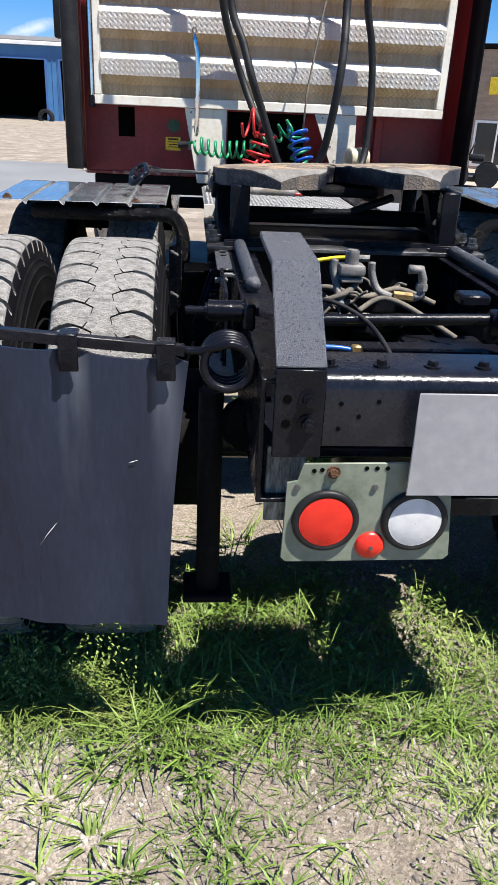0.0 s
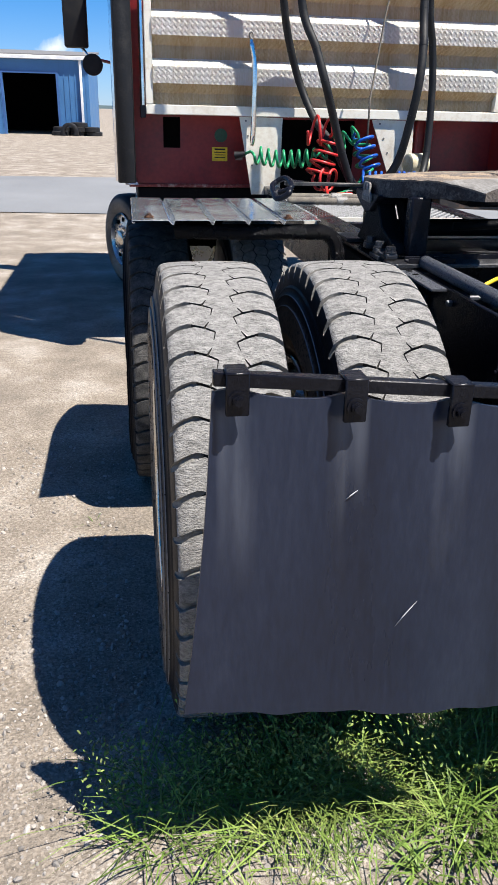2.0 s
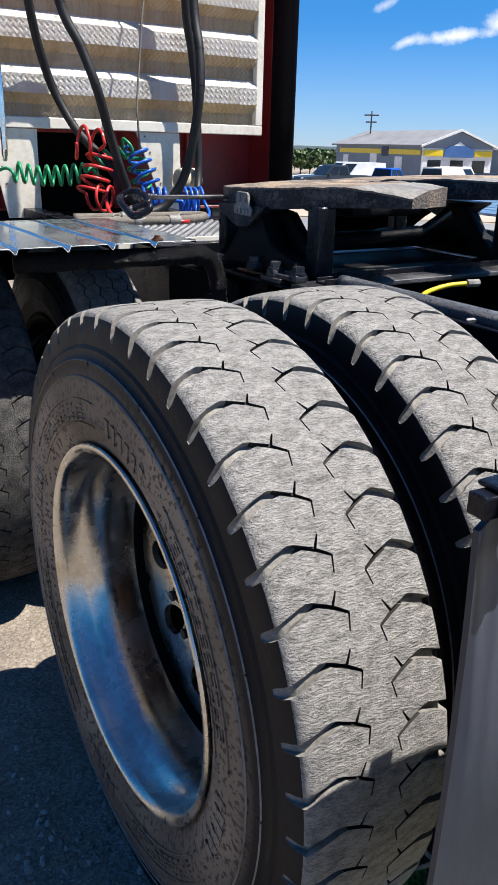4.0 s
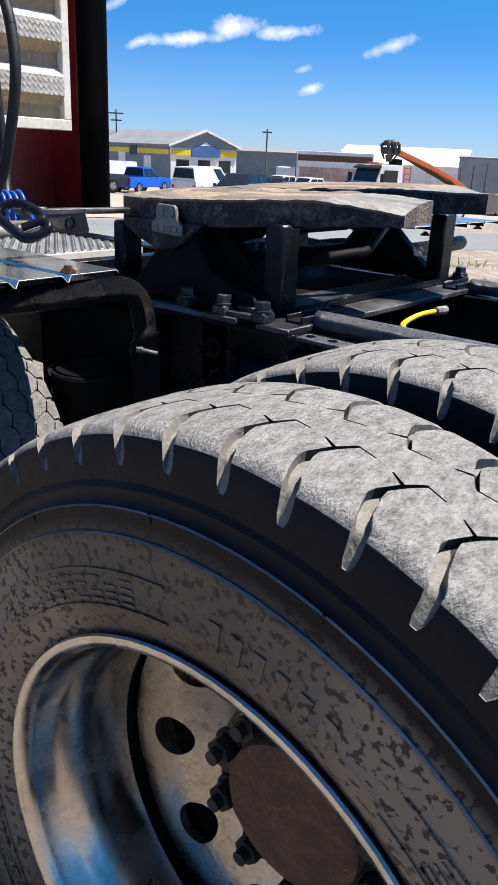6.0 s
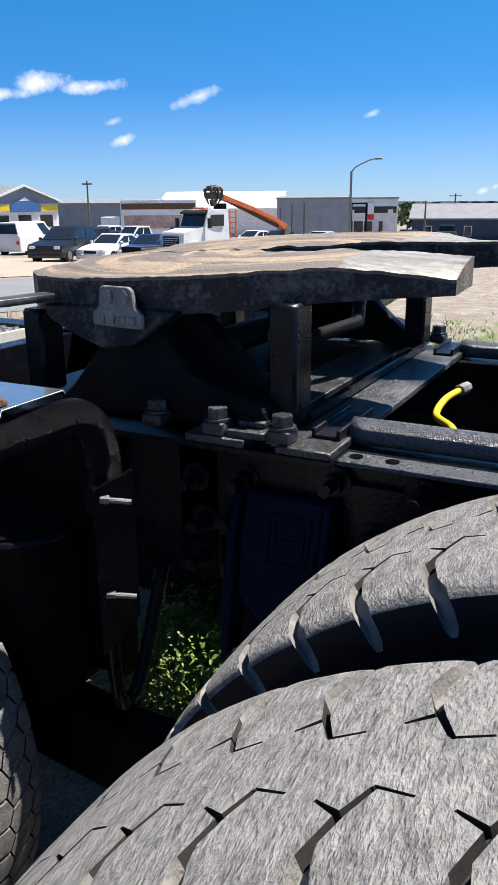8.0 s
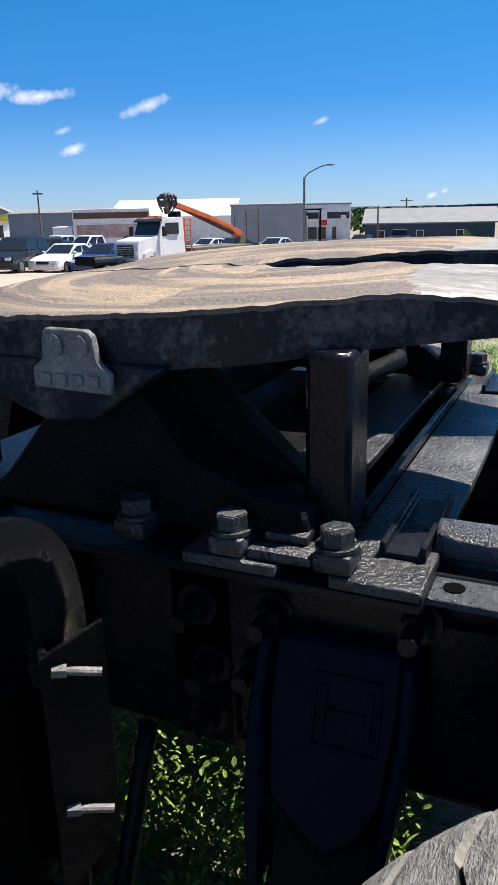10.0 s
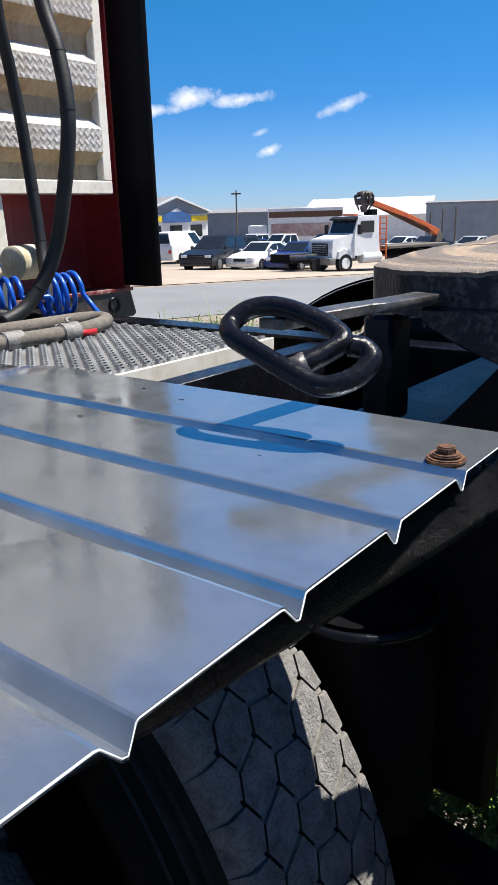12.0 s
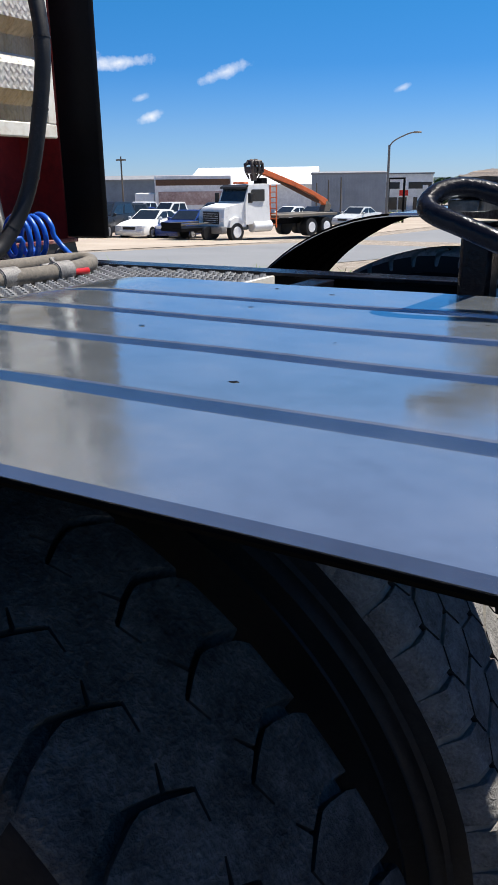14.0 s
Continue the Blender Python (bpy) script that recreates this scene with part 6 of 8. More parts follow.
def air_lines():
    """The valve and pipes that lie between the rails."""
    va = thing("air_valve", "grey cast air valve with fittings between the rails", "valve", (0, 0, 0))
    part("body", box(-0.195, -0.125, 0.62, 0.68, 1.075, 1.105, 0.008, seg=2), CASTGREY, va)
    part("cap", cyl((-0.16, 0.65, 1.10), (-0.16, 0.65, 1.142), 0.019, seg=16, bevel=0.004), CASTGREY, va)
    part("base", box(-0.19, -0.13, 0.625, 0.675, 1.058, 1.072, 0.003), CASTGREY, va)
    for pts, r, m, lab in (([(-0.205, 0.65, 1.115), (-0.208, 0.65, 1.09), (-0.195, 0.64, 1.04), (-0.185, 0.62, 1.00)], 0.010, CASTGREY, "grey pipe"),
                           ([(-0.105, 0.65, 1.11), (-0.102, 0.65, 1.08), (-0.085, 0.64, 1.04), (-0.05, 0.62, 1.025)], 0.010, CASTGREY, "grey pipe")):
        part("pipe", tube(smooth_line(pts, 6), r, 12), m, va, lab)
    part("fitting", cyl((-0.045, 0.62, 1.03), (0.01, 0.62, 1.025), 0.012, seg=6), BRASS, va, "brass fitting")
    el = [(0.01, 0.62, 1.025), (0.03, 0.62, 1.03), (0.03, 0.62, 1.075), (0.022, 0.62, 1.10), (-0.01, 0.62, 1.10)]
    part("elbow", tube(el, 0.0125, 12), CASTGREY, va, "pale grey elbow")
    part("collar", cyl((0.03, 0.62, 1.045), (0.03, 0.62, 1.062), 0.016, seg=6), CASTGREY, va)
    for name, lab, pts, r, m in (("yellow_line", "thin yellow air line under the plate", [(-0.30, 1.06, 1.0), (-0.24, 1.09, 1.018), (-0.177, 1.132, 1.020), (-0.10, 1.135, 1.031), (-0.03, 1.123, 1.034)], 0.0065, YELLOW),
                                 ("blue_hose", "thin blue air hose with a brass end", [(-0.30, 0.38, 0.955), (-0.24, 0.38, 0.955), (-0.20, 0.38, 0.950)], 0.006, BLUEHOSE),
                                 ("black_hose", "thin black looped air hose", [(-0.33, 0.52, 1.02), (-0.25, 0.48, 1.045), (-0.17, 0.40, 1.02), (-0.135, 0.28, 0.98), (-0.132, 0.20, 0.94)], 0.006, RUBBER),
                                 ("grey_hose", "dirty grey rubber hose on the crossmember", [(-0.33, 0.70, 0.98), (-0.25, 0.64, 1.00), (-0.18, 0.62, 1.03), (-0.14, 0.66, 1.05)], 0.0085, DUSTY),
                                 ("grey_hose", "dirty grey rubber hose on the crossmember", [(-0.14, 0.60, 0.99), (-0.08, 0.62, 1.02), (-0.02, 0.60, 1.01), (0.06, 0.55, 0.97), (0.10, 0.5, 0.95)], 0.0075, DUSTY),
                                 ("grey_hose", "dirty grey rubber hose on the crossmember", [(-0.3, 0.78, 1.0), (-0.2, 0.74, 1.02), (-0.1, 0.72, 1.0), (0.0, 0.74, 1.02), (0.1, 0.7, 0.99)], 0.008, DUSTY)):
        h = thing(name, lab, "hose", (0, 0, 0))
        part("hose", tube(smooth_line(pts, 8), r, 10), m, h)
        if name == "yellow_line":
            part("end_fitting", cyl((-0.04, 1.124, 1.034), (0.0, 1.118, 1.034), 0.011, seg=8), CASTGREY, h, "grey end fitting")
        if name == "blue_hose":
            part("fitting", box(-0.20, -0.17, 0.37, 0.39, 0.935, 0.962, 0.004), BRASS, h, "brass elbow")
    rng = random.Random(4)
    for k in range(9):
        x, y, z = rng.uniform(-0.30, 0.02), rng.uniform(0.62, 0.80), rng.uniform(0.96, 1.02)
        h = thing("clamp", "dirty bent metal clamp among the air hoses", "clamp", (0, 0, 0), group="clamps on the air hoses")
        pts = [(x + 0.03 * math.cos(a) * rng.uniform(0.6, 1.3), y + 0.02 * math.sin(a), z + 0.02 * math.sin(a * 1.3 + k)) for a in np.linspace(0, 5.2, 12)]
        part("band", tube(smooth_line(pts, 3), 0.004, 6), DUSTY, h)
    hub = thing("axle_cover", "dusty black cast cover over the rear axle", "axle cover", (0, 0, 0))
    bm = bmesh.new()
    bmesh.ops.create_uvsphere(bm, u_segments=30, v_segments=14, radius=0.16)
    bmesh.ops.transform(bm, matrix=pose(-0.10, 0.52, 0.80) @ Matrix.Diagonal((1.2, 0.9, 0.75, 1)), verts=list(bm.verts))
    part("cover", bm, BLACK, hub, "", 60)
    part("flange", box(-0.02, 0.20, 0.40, 0.62, 0.90, 0.925, 0.012, seg=2), BLACK, hub)
    for x, y in ((-0.06, 0.33), (0.02, 0.38), (0.15, 0.42)):
        bolt("bolt", (x, y, 0.925 if x > -0.03 else 0.89), (0, -0.2, 1), hub, r=0.012, washer=0.016, head=0.012)


chassis()
mud_flap()
tail_lights()
fender(1, "bare aluminium deck fender with grooves and rusty bolts")
fender(-1, "bare aluminium deck fender beyond the fifth wheel")
fifth_wheel()
air_lines()

# ---- truck: cab, headboard and hoses ----
def headboard():
    hb = thing("headboard", "cream-framed ribbed tread plate headboard behind the cab", "headboard", (0, 0, 0))
    x0, x1, z0, z1 = -1.19, 1.055, 1.435, 3.1
    y = 3.945
    for name, a in (("frame_bar", (x0, x1, y - 0.03, y + 0.02, z0, z0 + 0.055)), ("frame_bar", (x0, x0 + 0.045, y - 0.03, y + 0.02, z0 + 0.055, z1)), ("frame_bar", (x1 - 0.05, x1, y - 0.03, y + 0.02, z0 + 0.055, z1))):
        part(name, box(*a, 0.004), CREAM, hb, "cream painted frame bar")
    z, prof = z0 + 0.055, [(y + 0.012, z0 + 0.055)]
    recess, out = y + 0.012, y - 0.040
    zz = z + 0.065
    while zz < z1:
        prof += [(recess, zz), (out, zz + 0.050), (out - 0.002, zz + 0.140), (recess, zz + 0.185)]
        zz += 0.252
    prof = [(a, min(b, z1)) for a, b in prof]
    bm = bmesh.new()
    n = 60
    xs = [x0 + 0.045 + (x1 - x0 - 0.095) * i / n for i in range(n + 1)]
    g = [[bm.verts.new((x, a + 0.002 * noise.noise((x * 3, b * 3, 0)), b)) for a, b in prof] for x in xs]
    for i in range(n):
        for j in range(len(prof) - 1):
            f = bm.faces.new((g[i][j], g[i][j + 1], g[i + 1][j + 1], g[i + 1][j]))
            f.material_index = (1, 1, 0, 0)[j % 4] if j % 4 != 1 else 1
    bmesh.ops.solidify(bm, geom=list(bm.faces), thickness=0.003)
    bmesh.ops.recalc_face_normals(bm, faces=list(bm.faces))
    part("ribbed_plate", bm, [TREADPLATE, STAINPLATE], hb, "ribbed aluminium tread plate with rust streaks", 20)
    # sloped ends that close the ribs at the right
    zz = z + 0.065
    while zz < z1 - 0.2:
        part("rib_end", prism([(recess, zz), (out, zz + 0.05), (out - 0.002, zz + 0.14), (recess, zz + 0.185)], "x", x1 - 0.062, x1 - 0.056), PLATE, hb)
        zz += 0.252
    part("chrome_trim", cyl((x0 - 0.018, y - 0.02, z0 - 0.01), (x0 - 0.018, y - 0.02, z1), 0.014, seg=14), CHROME, hb, "chrome side rod")
    part("trim_foot", box(x0 - 0.034, x0 - 0.002, y - 0.036, y - 0.004, z0 - 0.02, z0 + 0.05, 0.003), BLACK, hb)
    for pts in ([(-0.625, 1.432), (-0.355, 1.432), (-0.360, 1.30), (-0.372, 0.98), (-0.540, 0.98)], [(0.215, 1.432), (0.490, 1.432), (0.500, 1.1), (0.470, 0.98), (0.400, 0.98)]):
        leg = part("leg", prism(pts, "y", y - 0.012, y - 0.002, 0.001), CREAM, hb, "cream steel leg plate with rivets")
        for k in range(4):
            t = k / 4
            lx = pts[0][0] + (pts[-1][0] - pts[0][0]) * (0.12 + t * 0.7) + 0.03
            part("rivet", cyl((lx, y - 0.012, 1.41 - t * 0.34), (lx, y - 0.015, 1.41 - t * 0.34), 0.006, seg=10), CASTGREY, leg)
        part("leg_flange", box(pts[1][0] - 0.012, pts[1][0], y - 0.002, y + 0.12, 0.98, 1.43, 0.002), CREAM, leg)
    rod = part("hook_rod", tube(smooth_line([(-0.568, 3.895, 1.850), (-0.560, 3.89, 1.80), (-0.545, 3.885, 1.70), (-0.545, 3.885, 1.4), (-0.549, 3.885, 1.27)], 5), [0.012] * 3 + [0.017] * 16 + [0.012] * 2, 12), CHROME, hb, "bright bent hook rod")
    part("rod_eye", tube([(-0.568 + 0.012 * math.cos(a), 3.893, 1.872 + 0.016 * math.sin(a)) for a in np.linspace(0, 6.283, 13)[:-1]], 0.005, 8, True), CASTGREY, rod)
    part("rod_wire", tube([(0.10, 3.62, 1.30), (0.12, 3.70, 1.55), (0.20, 3.78, 2.0), (0.33, 3.85, 2.6)], 0.006, 8), DUSTY, hb, "thin rusty slanting rod")
    stub = lathe_x([(-0.08, 0.002), (-0.08, 0.062), (-0.07, 0.076), (0.06, 0.078), (0.075, 0.07), (0.075, 0.002)], 24)
    bmesh.ops.transform(stub, matrix=pose(0.505, 3.86, 1.178, 0, 0, 12) @ Matrix.Scale(0.86, 4), verts=list(stub.verts))
    part("gland", stub, YELLOWED, hb, "yellowed round storage gland")


def cab():
    cb = thing("truck_cab", "dark red truck cab with black side extenders", "truck cab", (0, 0, 0))
    yb = 4.27
    part("rear_wall", box(-1.30, 1.20, yb, yb + 0.05, 0.99, 3.2, 0.01), RED, cb, "dark red painted rear wall")
    part("sleeper", box(-1.30, 1.20, yb + 0.05, 7.0, 1.0, 3.2, 0.05, seg=2), RED, cb)
    part("floor_frame", box(-1.25, 1.18, yb + 0.02, 6.9, 0.86, 0.99, 0.01), BLACKMATT, cb)
    part("sill", box(-1.305, -0.42, yb - 0.012, yb + 0.02, 0.99, 1.012, 0.004), CHIPRED, cb, "chipped red sill")
    for x, w in ((0.69, 0.055), (-0.40, 0.03), (0.62, 0.018)):
        part("upright", box(x, x + w, yb - 0.04, yb - 0.001, 0.99, 1.45, 0.004), RED, cb)
    # Thin black sheets on the solid wall paint the darkness of its openings.
    part("vent_slot", box(-1.075, -0.965, yb - 0.004, yb - 0.0005, 1.235, 1.42, 0.002), VOID, cb, "flat black patch for the dark vent opening")
    part("recess", box(-0.33, 0.20, yb - 0.003, yb - 0.0005, 0.99, 1.42, 0.002), VOID, cb, "flat black sheet for the dark between the legs")
    lab = part("warning_label", box(-0.757, -0.655, yb - 0.003, yb - 0.0008, 1.157, 1.243, 0.001), LABEL_Y, cb, "yellow sticker")
    for k, (w, h) in enumerate(((0.07, 0.010), (0.075, 0.005), (0.06, 0.005), (0.07, 0.005))):
        part("print_bar", box(-0.705 - w / 2, -0.705 + w / 2, yb - 0.0042, yb - 0.0034, 1.225 - k * 0.016, 1.225 - k * 0.016 + h, 0.0), RUBBER, lab)
    part("green_cap", cyl((-0.70, yb, 1.315), (-0.70, yb - 0.015, 1.315), 0.042, seg=24, bevel=0.004), DARKGREEN, cb, "dark green round cap")
    part("grey_label", box(-0.60, -0.555, yb - 0.012, yb - 0.004, 1.165, 1.215, 0.001), CASTGREY, cb)
    # side extenders, slightly splayed, with their black rubber ends
    for pts, zl, m, lab in (([(-1.265, 3.83), (-1.362, 3.83), (-1.372, 3.86), (-1.362, 4.02), (-1.30, 4.02), (-1.262, 3.86)], 1.05, RUBBER, "black rubber extender edge"),
                            ([(-1.298, 4.021), (-1.360, 4.021), (-1.335, 4.28), (-1.302, 4.28)], 1.05, RED, "red cab side panel"),
                            ([(1.205, 3.83), (1.236, 3.825), (1.240, 3.85), (1.228, 4.03), (1.186, 4.03)], 1.025, EXTBLACK, "black rubber extender edge"),
                            ([(1.187, 4.031), (1.226, 4.031), (1.215, 4.28), (1.180, 4.28)], 1.0, RED, "red cab side panel")):
        part("extender", prism(pts, "z", zl, 3.2, 0.004), m, cb, lab)
    part("extender_trim", box(-1.33, -1.25, 3.88, 4.25, 1.035, 1.05, 0.002), CHROME, cb)
    part("corner_step", prism([(0.73, 0.90), (1.17, 0.885), (1.19, 0.90), (1.16, 1.01), (0.73, 1.02)], "y", 3.96, 4.25, 0.006), RUSTBLACK, cb, "rust-stained black corner bracket")
    part("lower_skirt", box(0.50, 1.17, 3.952, 3.966, 1.006, 1.024, 0.003), CHIPRED, cb, "chipped rusty seam")
    hole = lathe_x([(0.0, 0.022), (-0.006, 0.024), (-0.008, 0.030), (-0.005, 0.036), (0.0, 0.038)], 28)
    bmesh.ops.transform(hole, matrix=pose(1.05, 3.960, 0.950, 0, 0, 90) @ Matrix.Rotation(radians(20), 4, "X"), verts=list(hole.verts))
    part("pressed_ring", hole, BLACK, cb, "", 50)
    # stack, mirror and horn seen beside the extender
    part("exhaust_pipe", cyl((-1.365, 4.6, 1.0), (-1.365, 4.6, 3.3), 0.032, seg=20), CHROME, cb, "chrome upright pipe")
    mir = part("mirror", box(-1.80, -1.60, 6.35, 6.47, 1.93, 2.65, 0.02, seg=2), RUBBER, cb, "black door mirror")
    part("mirror_arm", tube([(-1.66, 6.4, 1.94), (-1.60, 6.4, 1.86), (-1.30, 6.4, 1.80)], 0.013, 10), CHROME, mir)
    rd = bmesh.new()
    add_cyl(rd, (-1.57, 6.28, 1.80), (-1.57, 6.38, 1.80), 0.085, seg=28, bevel=0.012)
    part("spot_mirror", rd, RUBBER, mir, "round black lower mirror", 50)
    part("fuel_tank", cyl((-0.98, 4.5, 0.62), (-0.98, 6.3, 0.62), 0.30, seg=36, bevel=0.03), POLISH, cb, "polished round fuel tank")
    part("steer_axle", cyl((-1.2, 7.4, 0.44), (1.1, 7.4, 0.44), 0.06, seg=16), BLACKMATT, cb)


def steer_wheel():
    w = thing("steer_wheel", "truck steer wheel with polished rim and black tyre", "wheel", (-1.40, 6.2, 0.45))
    w.matrix_basis = pose(-1.30, 6.2, 0.355, 0, 0, 24) @ Matrix.Scale(0.8, 4)
    tyre = part("tyre", lathe_x([(-0.10, 0.30), (-0.128, 0.36), (-0.135, 0.41), (-0.125, 0.46), (-0.105, 0.495), (-0.09, 0.503), (-0.04, 0.507), (0.04, 0.507), (0.09, 0.503), (0.105, 0.495), (0.125, 0.46), (0.135, 0.41), (0.128, 0.36), (0.10, 0.30)], 60), SIDEWALL, w, "black ribbed tyre", 50)
    rim = part("rim", lathe_x([(-0.118, 0.30), (-0.125, 0.293), (-0.11, 0.28), (-0.085, 0.272), (-0.09, 0.20), (-0.10, 0.17), (-0.10, 0.11)], 48), POLISH, w, "polished aluminium rim")
    part("hub", hub_end(-0.16, -0.09), POLISH, w, "bright hub cap")
    for k in range(10):
        a = 2 * math.pi * k / 10
        part("lug_nut", lug_nut(a, -0.098), CHROME, w, "chrome nut", 30)
        part("hand_hole", cyl((-0.0915, 0.225 * math.cos(a + 0.3), 0.225 * math.sin(a + 0.3)), (-0.098, 0.225 * math.cos(a + 0.3), 0.225 * math.sin(a + 0.3)), 0.026, seg=16), VOID, rim)
    return tyre


def deck_plate():
    dp = thing("deck_plate", "galvanized anti-slip plate with raised teeth across the frame", "deck plate", (0, 0, 0))
    x0, x1, y0, y1, z = -0.52, 0.245, 2.47, 3.28, 1.022
    part("sheet", box(x0, x1, y0 + 0.006, y1, z - 0.006, z, 0.001), GALV, dp)
    part("edge", box(x0, x1, y0 - 0.004, y0 + 0.005, z - 0.052, z + 0.001, 0.001), CREAM, dp, "pale folded edge")
    tooth = bmesh.new()
    for a0 in (0,):
        rim_v, top_v = [], []
        for k in range(8):
            a = 2 * math.pi * k / 8
            rim_v.append(tooth.verts.new((0.015 * math.cos(a), 0.010 * math.sin(a), 0)))
            top_v.append(tooth.verts.new((0.010 * math.cos(a), 0.006 * math.sin(a), 0.007 + 0.002 * (k % 2))))
        for k in range(8):
            q = (k + 1) % 8
            tooth.faces.new((rim_v[k], rim_v[q], top_v[q], top_v[k]))
    me = bpy.data.meshes.new("tooth_row")
    tv, tf = [v.co.copy() for v in tooth.verts], None
    tooth.verts.index_update()
    tf = [[v.index for v in f.verts] for f in tooth.faces]
    tooth.free()
    vs, fs = [], []
    row = 0
    y = y0 + 0.02
    while y < y1 - 0.01:
        x = x0 + 0.02 + (0.019 if row % 2 else 0)
        while x < x1 - 0.015:
            k = len(vs)
            vs += [(x + v.x, y + v.y, z + v.z) for v in tv]
            fs += [[k + i for i in f] for f in tf]
            x += 0.038
        y += 0.026
        row += 1
    me.from_pydata(vs, [], fs)
    me.materials.append(GALV)
    teeth = new("teeth", me)
    teeth.parent = dp
    teeth["kind"] = "stuff"
    teeth["label"] = "rows of raised serrated teeth"
    for x in (-0.47, mirror(-0.47)):
        part("support_angle", box(x - 0.03, x + 0.03, y0, y1, z - 0.012, z - 0.007, 0.001), BLACK, dp)


def helix(p, q, r, turns, per=14, squash=1.0, drift=0.0):
    """Points of a coil from p to q."""
    p, q = Vector(p), Vector(q)
    d = (q - p).normalized()
    u = d.cross(Vector((0, 0, 1))).normalized()
    v = d.cross(u)
    pts = []
    n = int(turns * per)
    for i in range(n + 1):
        t, a = i / n, 2 * math.pi * turns * i / n
        rr = r * (1 + 0.18 * noise.noise((t * 7, r * 90, turns)))
        sag = Vector((0, 0, -drift * math.sin(math.pi * t)))
        pts.append(p + (q - p) * t + u * rr * math.cos(a) * squash + v * rr * math.sin(a) + sag)
    return pts


def hoses():
    big = (("black_hose", [(-0.55, 3.72, 3.2), (-0.46, 3.74, 2.5), (-0.405, 3.77, 2.03), (-0.34, 3.84, 1.80), (-0.268, 3.87, 1.617), (-0.19, 3.78, 1.43), (-0.10, 3.62, 1.28), (-0.03, 3.50, 1.12), (0.02, 3.40, 1.045)]),
           ("black_hose", [(-0.48, 3.42, 3.2), (-0.43, 3.42, 2.5), (-0.374, 3.42, 1.99), (-0.30, 3.36, 1.78), (-0.246, 3.32, 1.605), (-0.17, 3.38, 1.42), (-0.085, 3.42, 1.205), (-0.02, 3.42, 1.08), (0.08, 3.36, 1.045)]),
           ("black_hose", [(0.24, 3.34, 3.2), (0.25, 3.33, 2.5), (0.252, 3.30, 2.01), (0.24, 3.22, 1.80), (0.223, 3.18, 1.622), (0.20, 3.20, 1.42), (0.165, 3.24, 1.224), (0.08, 3.27, 1.09), (-0.02, 3.27, 1.046)]),
           ("black_hose", [(0.42, 3.72, 3.2), (0.45, 3.76, 2.5), (0.467, 3.80, 2.07), (0.52, 3.83, 1.85), (0.545, 3.83, 1.65), (0.548, 3.81, 1.40), (0.53, 3.77, 1.207), (0.47, 3.68, 1.09), (0.38, 3.55, 1.045)]))
    for name, pts in big:
        h = thing(name, "thick black rubber suzi hose hanging behind the cab", "hose", (0, 0, 0), group="thick black hoses behind the cab")
        line = smooth_line(pts, 10)
        part("hose", tube(line, 0.0225, 14), RUBBER, h)
        for k in range(12, len(line) - 10, 9):
            d = (line[k + 1] - line[k]).normalized()
            part("band", cyl(line[k] - d * 0.003, line[k] + d * 0.003, 0.0238, seg=14), RUBBER, h)
    gr = thing("green_air_coil", "green coiled air line slung between the legs", "coiled hose", (0, 0, 0))
    pts = [Vector((-0.60, 3.84, 1.225)), Vector((-0.57, 3.80, 1.24))] + helix((-0.55, 3.76, 1.225), (-0.20, 3.66, 1.225), 0.046, 8, drift=0.02) + helix((-0.17, 3.66, 1.25), (0.03, 3.60, 1.36), 0.045, 4) + helix((0.05, 3.60, 1.33), (0.09, 3.58, 1.14), 0.05, 3) + [Vector((0.0, 3.5, 1.06)), Vector((-0.25, 3.2, 1.04)), Vector((-0.42, 3.05, 1.04))]
    part("coil", tube(smooth_line(pts, 2), 0.0085, 9), GREENHOSE, gr)
    part("coupling", cyl((-0.66, 3.86, 1.215), (-0.60, 3.84, 1.225), 0.022, 0.014, seg=14), RUBBER, gr, "black coupling")
    rd = thing("red_air_coil", "red coiled air line looped over the hoses", "coiled hose", (0, 0, 0))
    pts = helix((-0.27, 3.62, 1.37), (-0.13, 3.60, 1.36), 0.075, 2, 20, 1.0) + helix((-0.12, 3.60, 1.33), (-0.20, 3.60, 1.12), 0.070, 4, 18, 1.0) + helix((-0.19, 3.59, 1.105), (-0.12, 3.50, 1.10), 0.060, 2, 18, 1.0) + [Vector((-0.2, 3.3, 1.035)), Vector((-0.12, 3.0, 1.035)), Vector((0.02, 2.9, 1.04))]
    part("coil", tube(smooth_line(pts, 2), 0.0085, 9), REDHOSE, rd)
    bl = thing("blue_air_coil", "blue coiled air line heaped on the deck plate", "coiled hose", (0, 0, 0))
    pts = helix((0.06, 3.60, 1.36), (0.10, 3.52, 1.16), 0.055, 4, 14) + helix((0.05, 3.44, 1.10), (0.14, 3.40, 1.10), 0.060, 3, 18) + helix((0.20, 3.36, 1.10), (0.31, 3.33, 1.10), 0.063, 4, 18) + [Vector((0.30, 3.22, 1.05)), Vector((0.22, 3.10, 1.035)), Vector((0.1, 3.0, 1.035))]
    part("coil", tube(smooth_line(pts, 2), 0.0085, 9), BLUEHOSE, bl)
    tn = thing("tan_hose", "dusty tan hydraulic hose looped on the deck plate", "hose", (0, 0, 0))
    pts = [(-0.50, 2.98, 1.043), (-0.30, 2.95, 1.043), (-0.05, 2.93, 1.044), (0.10, 2.97, 1.046), (0.165, 3.03, 1.048), (0.13, 3.09, 1.048), (-0.02, 3.12, 1.045), (-0.25, 3.14, 1.044), (-0.45, 3.16, 1.044)]
    part("hose", tube(smooth_line(pts, 8), 0.021, 14), DUSTY, tn)
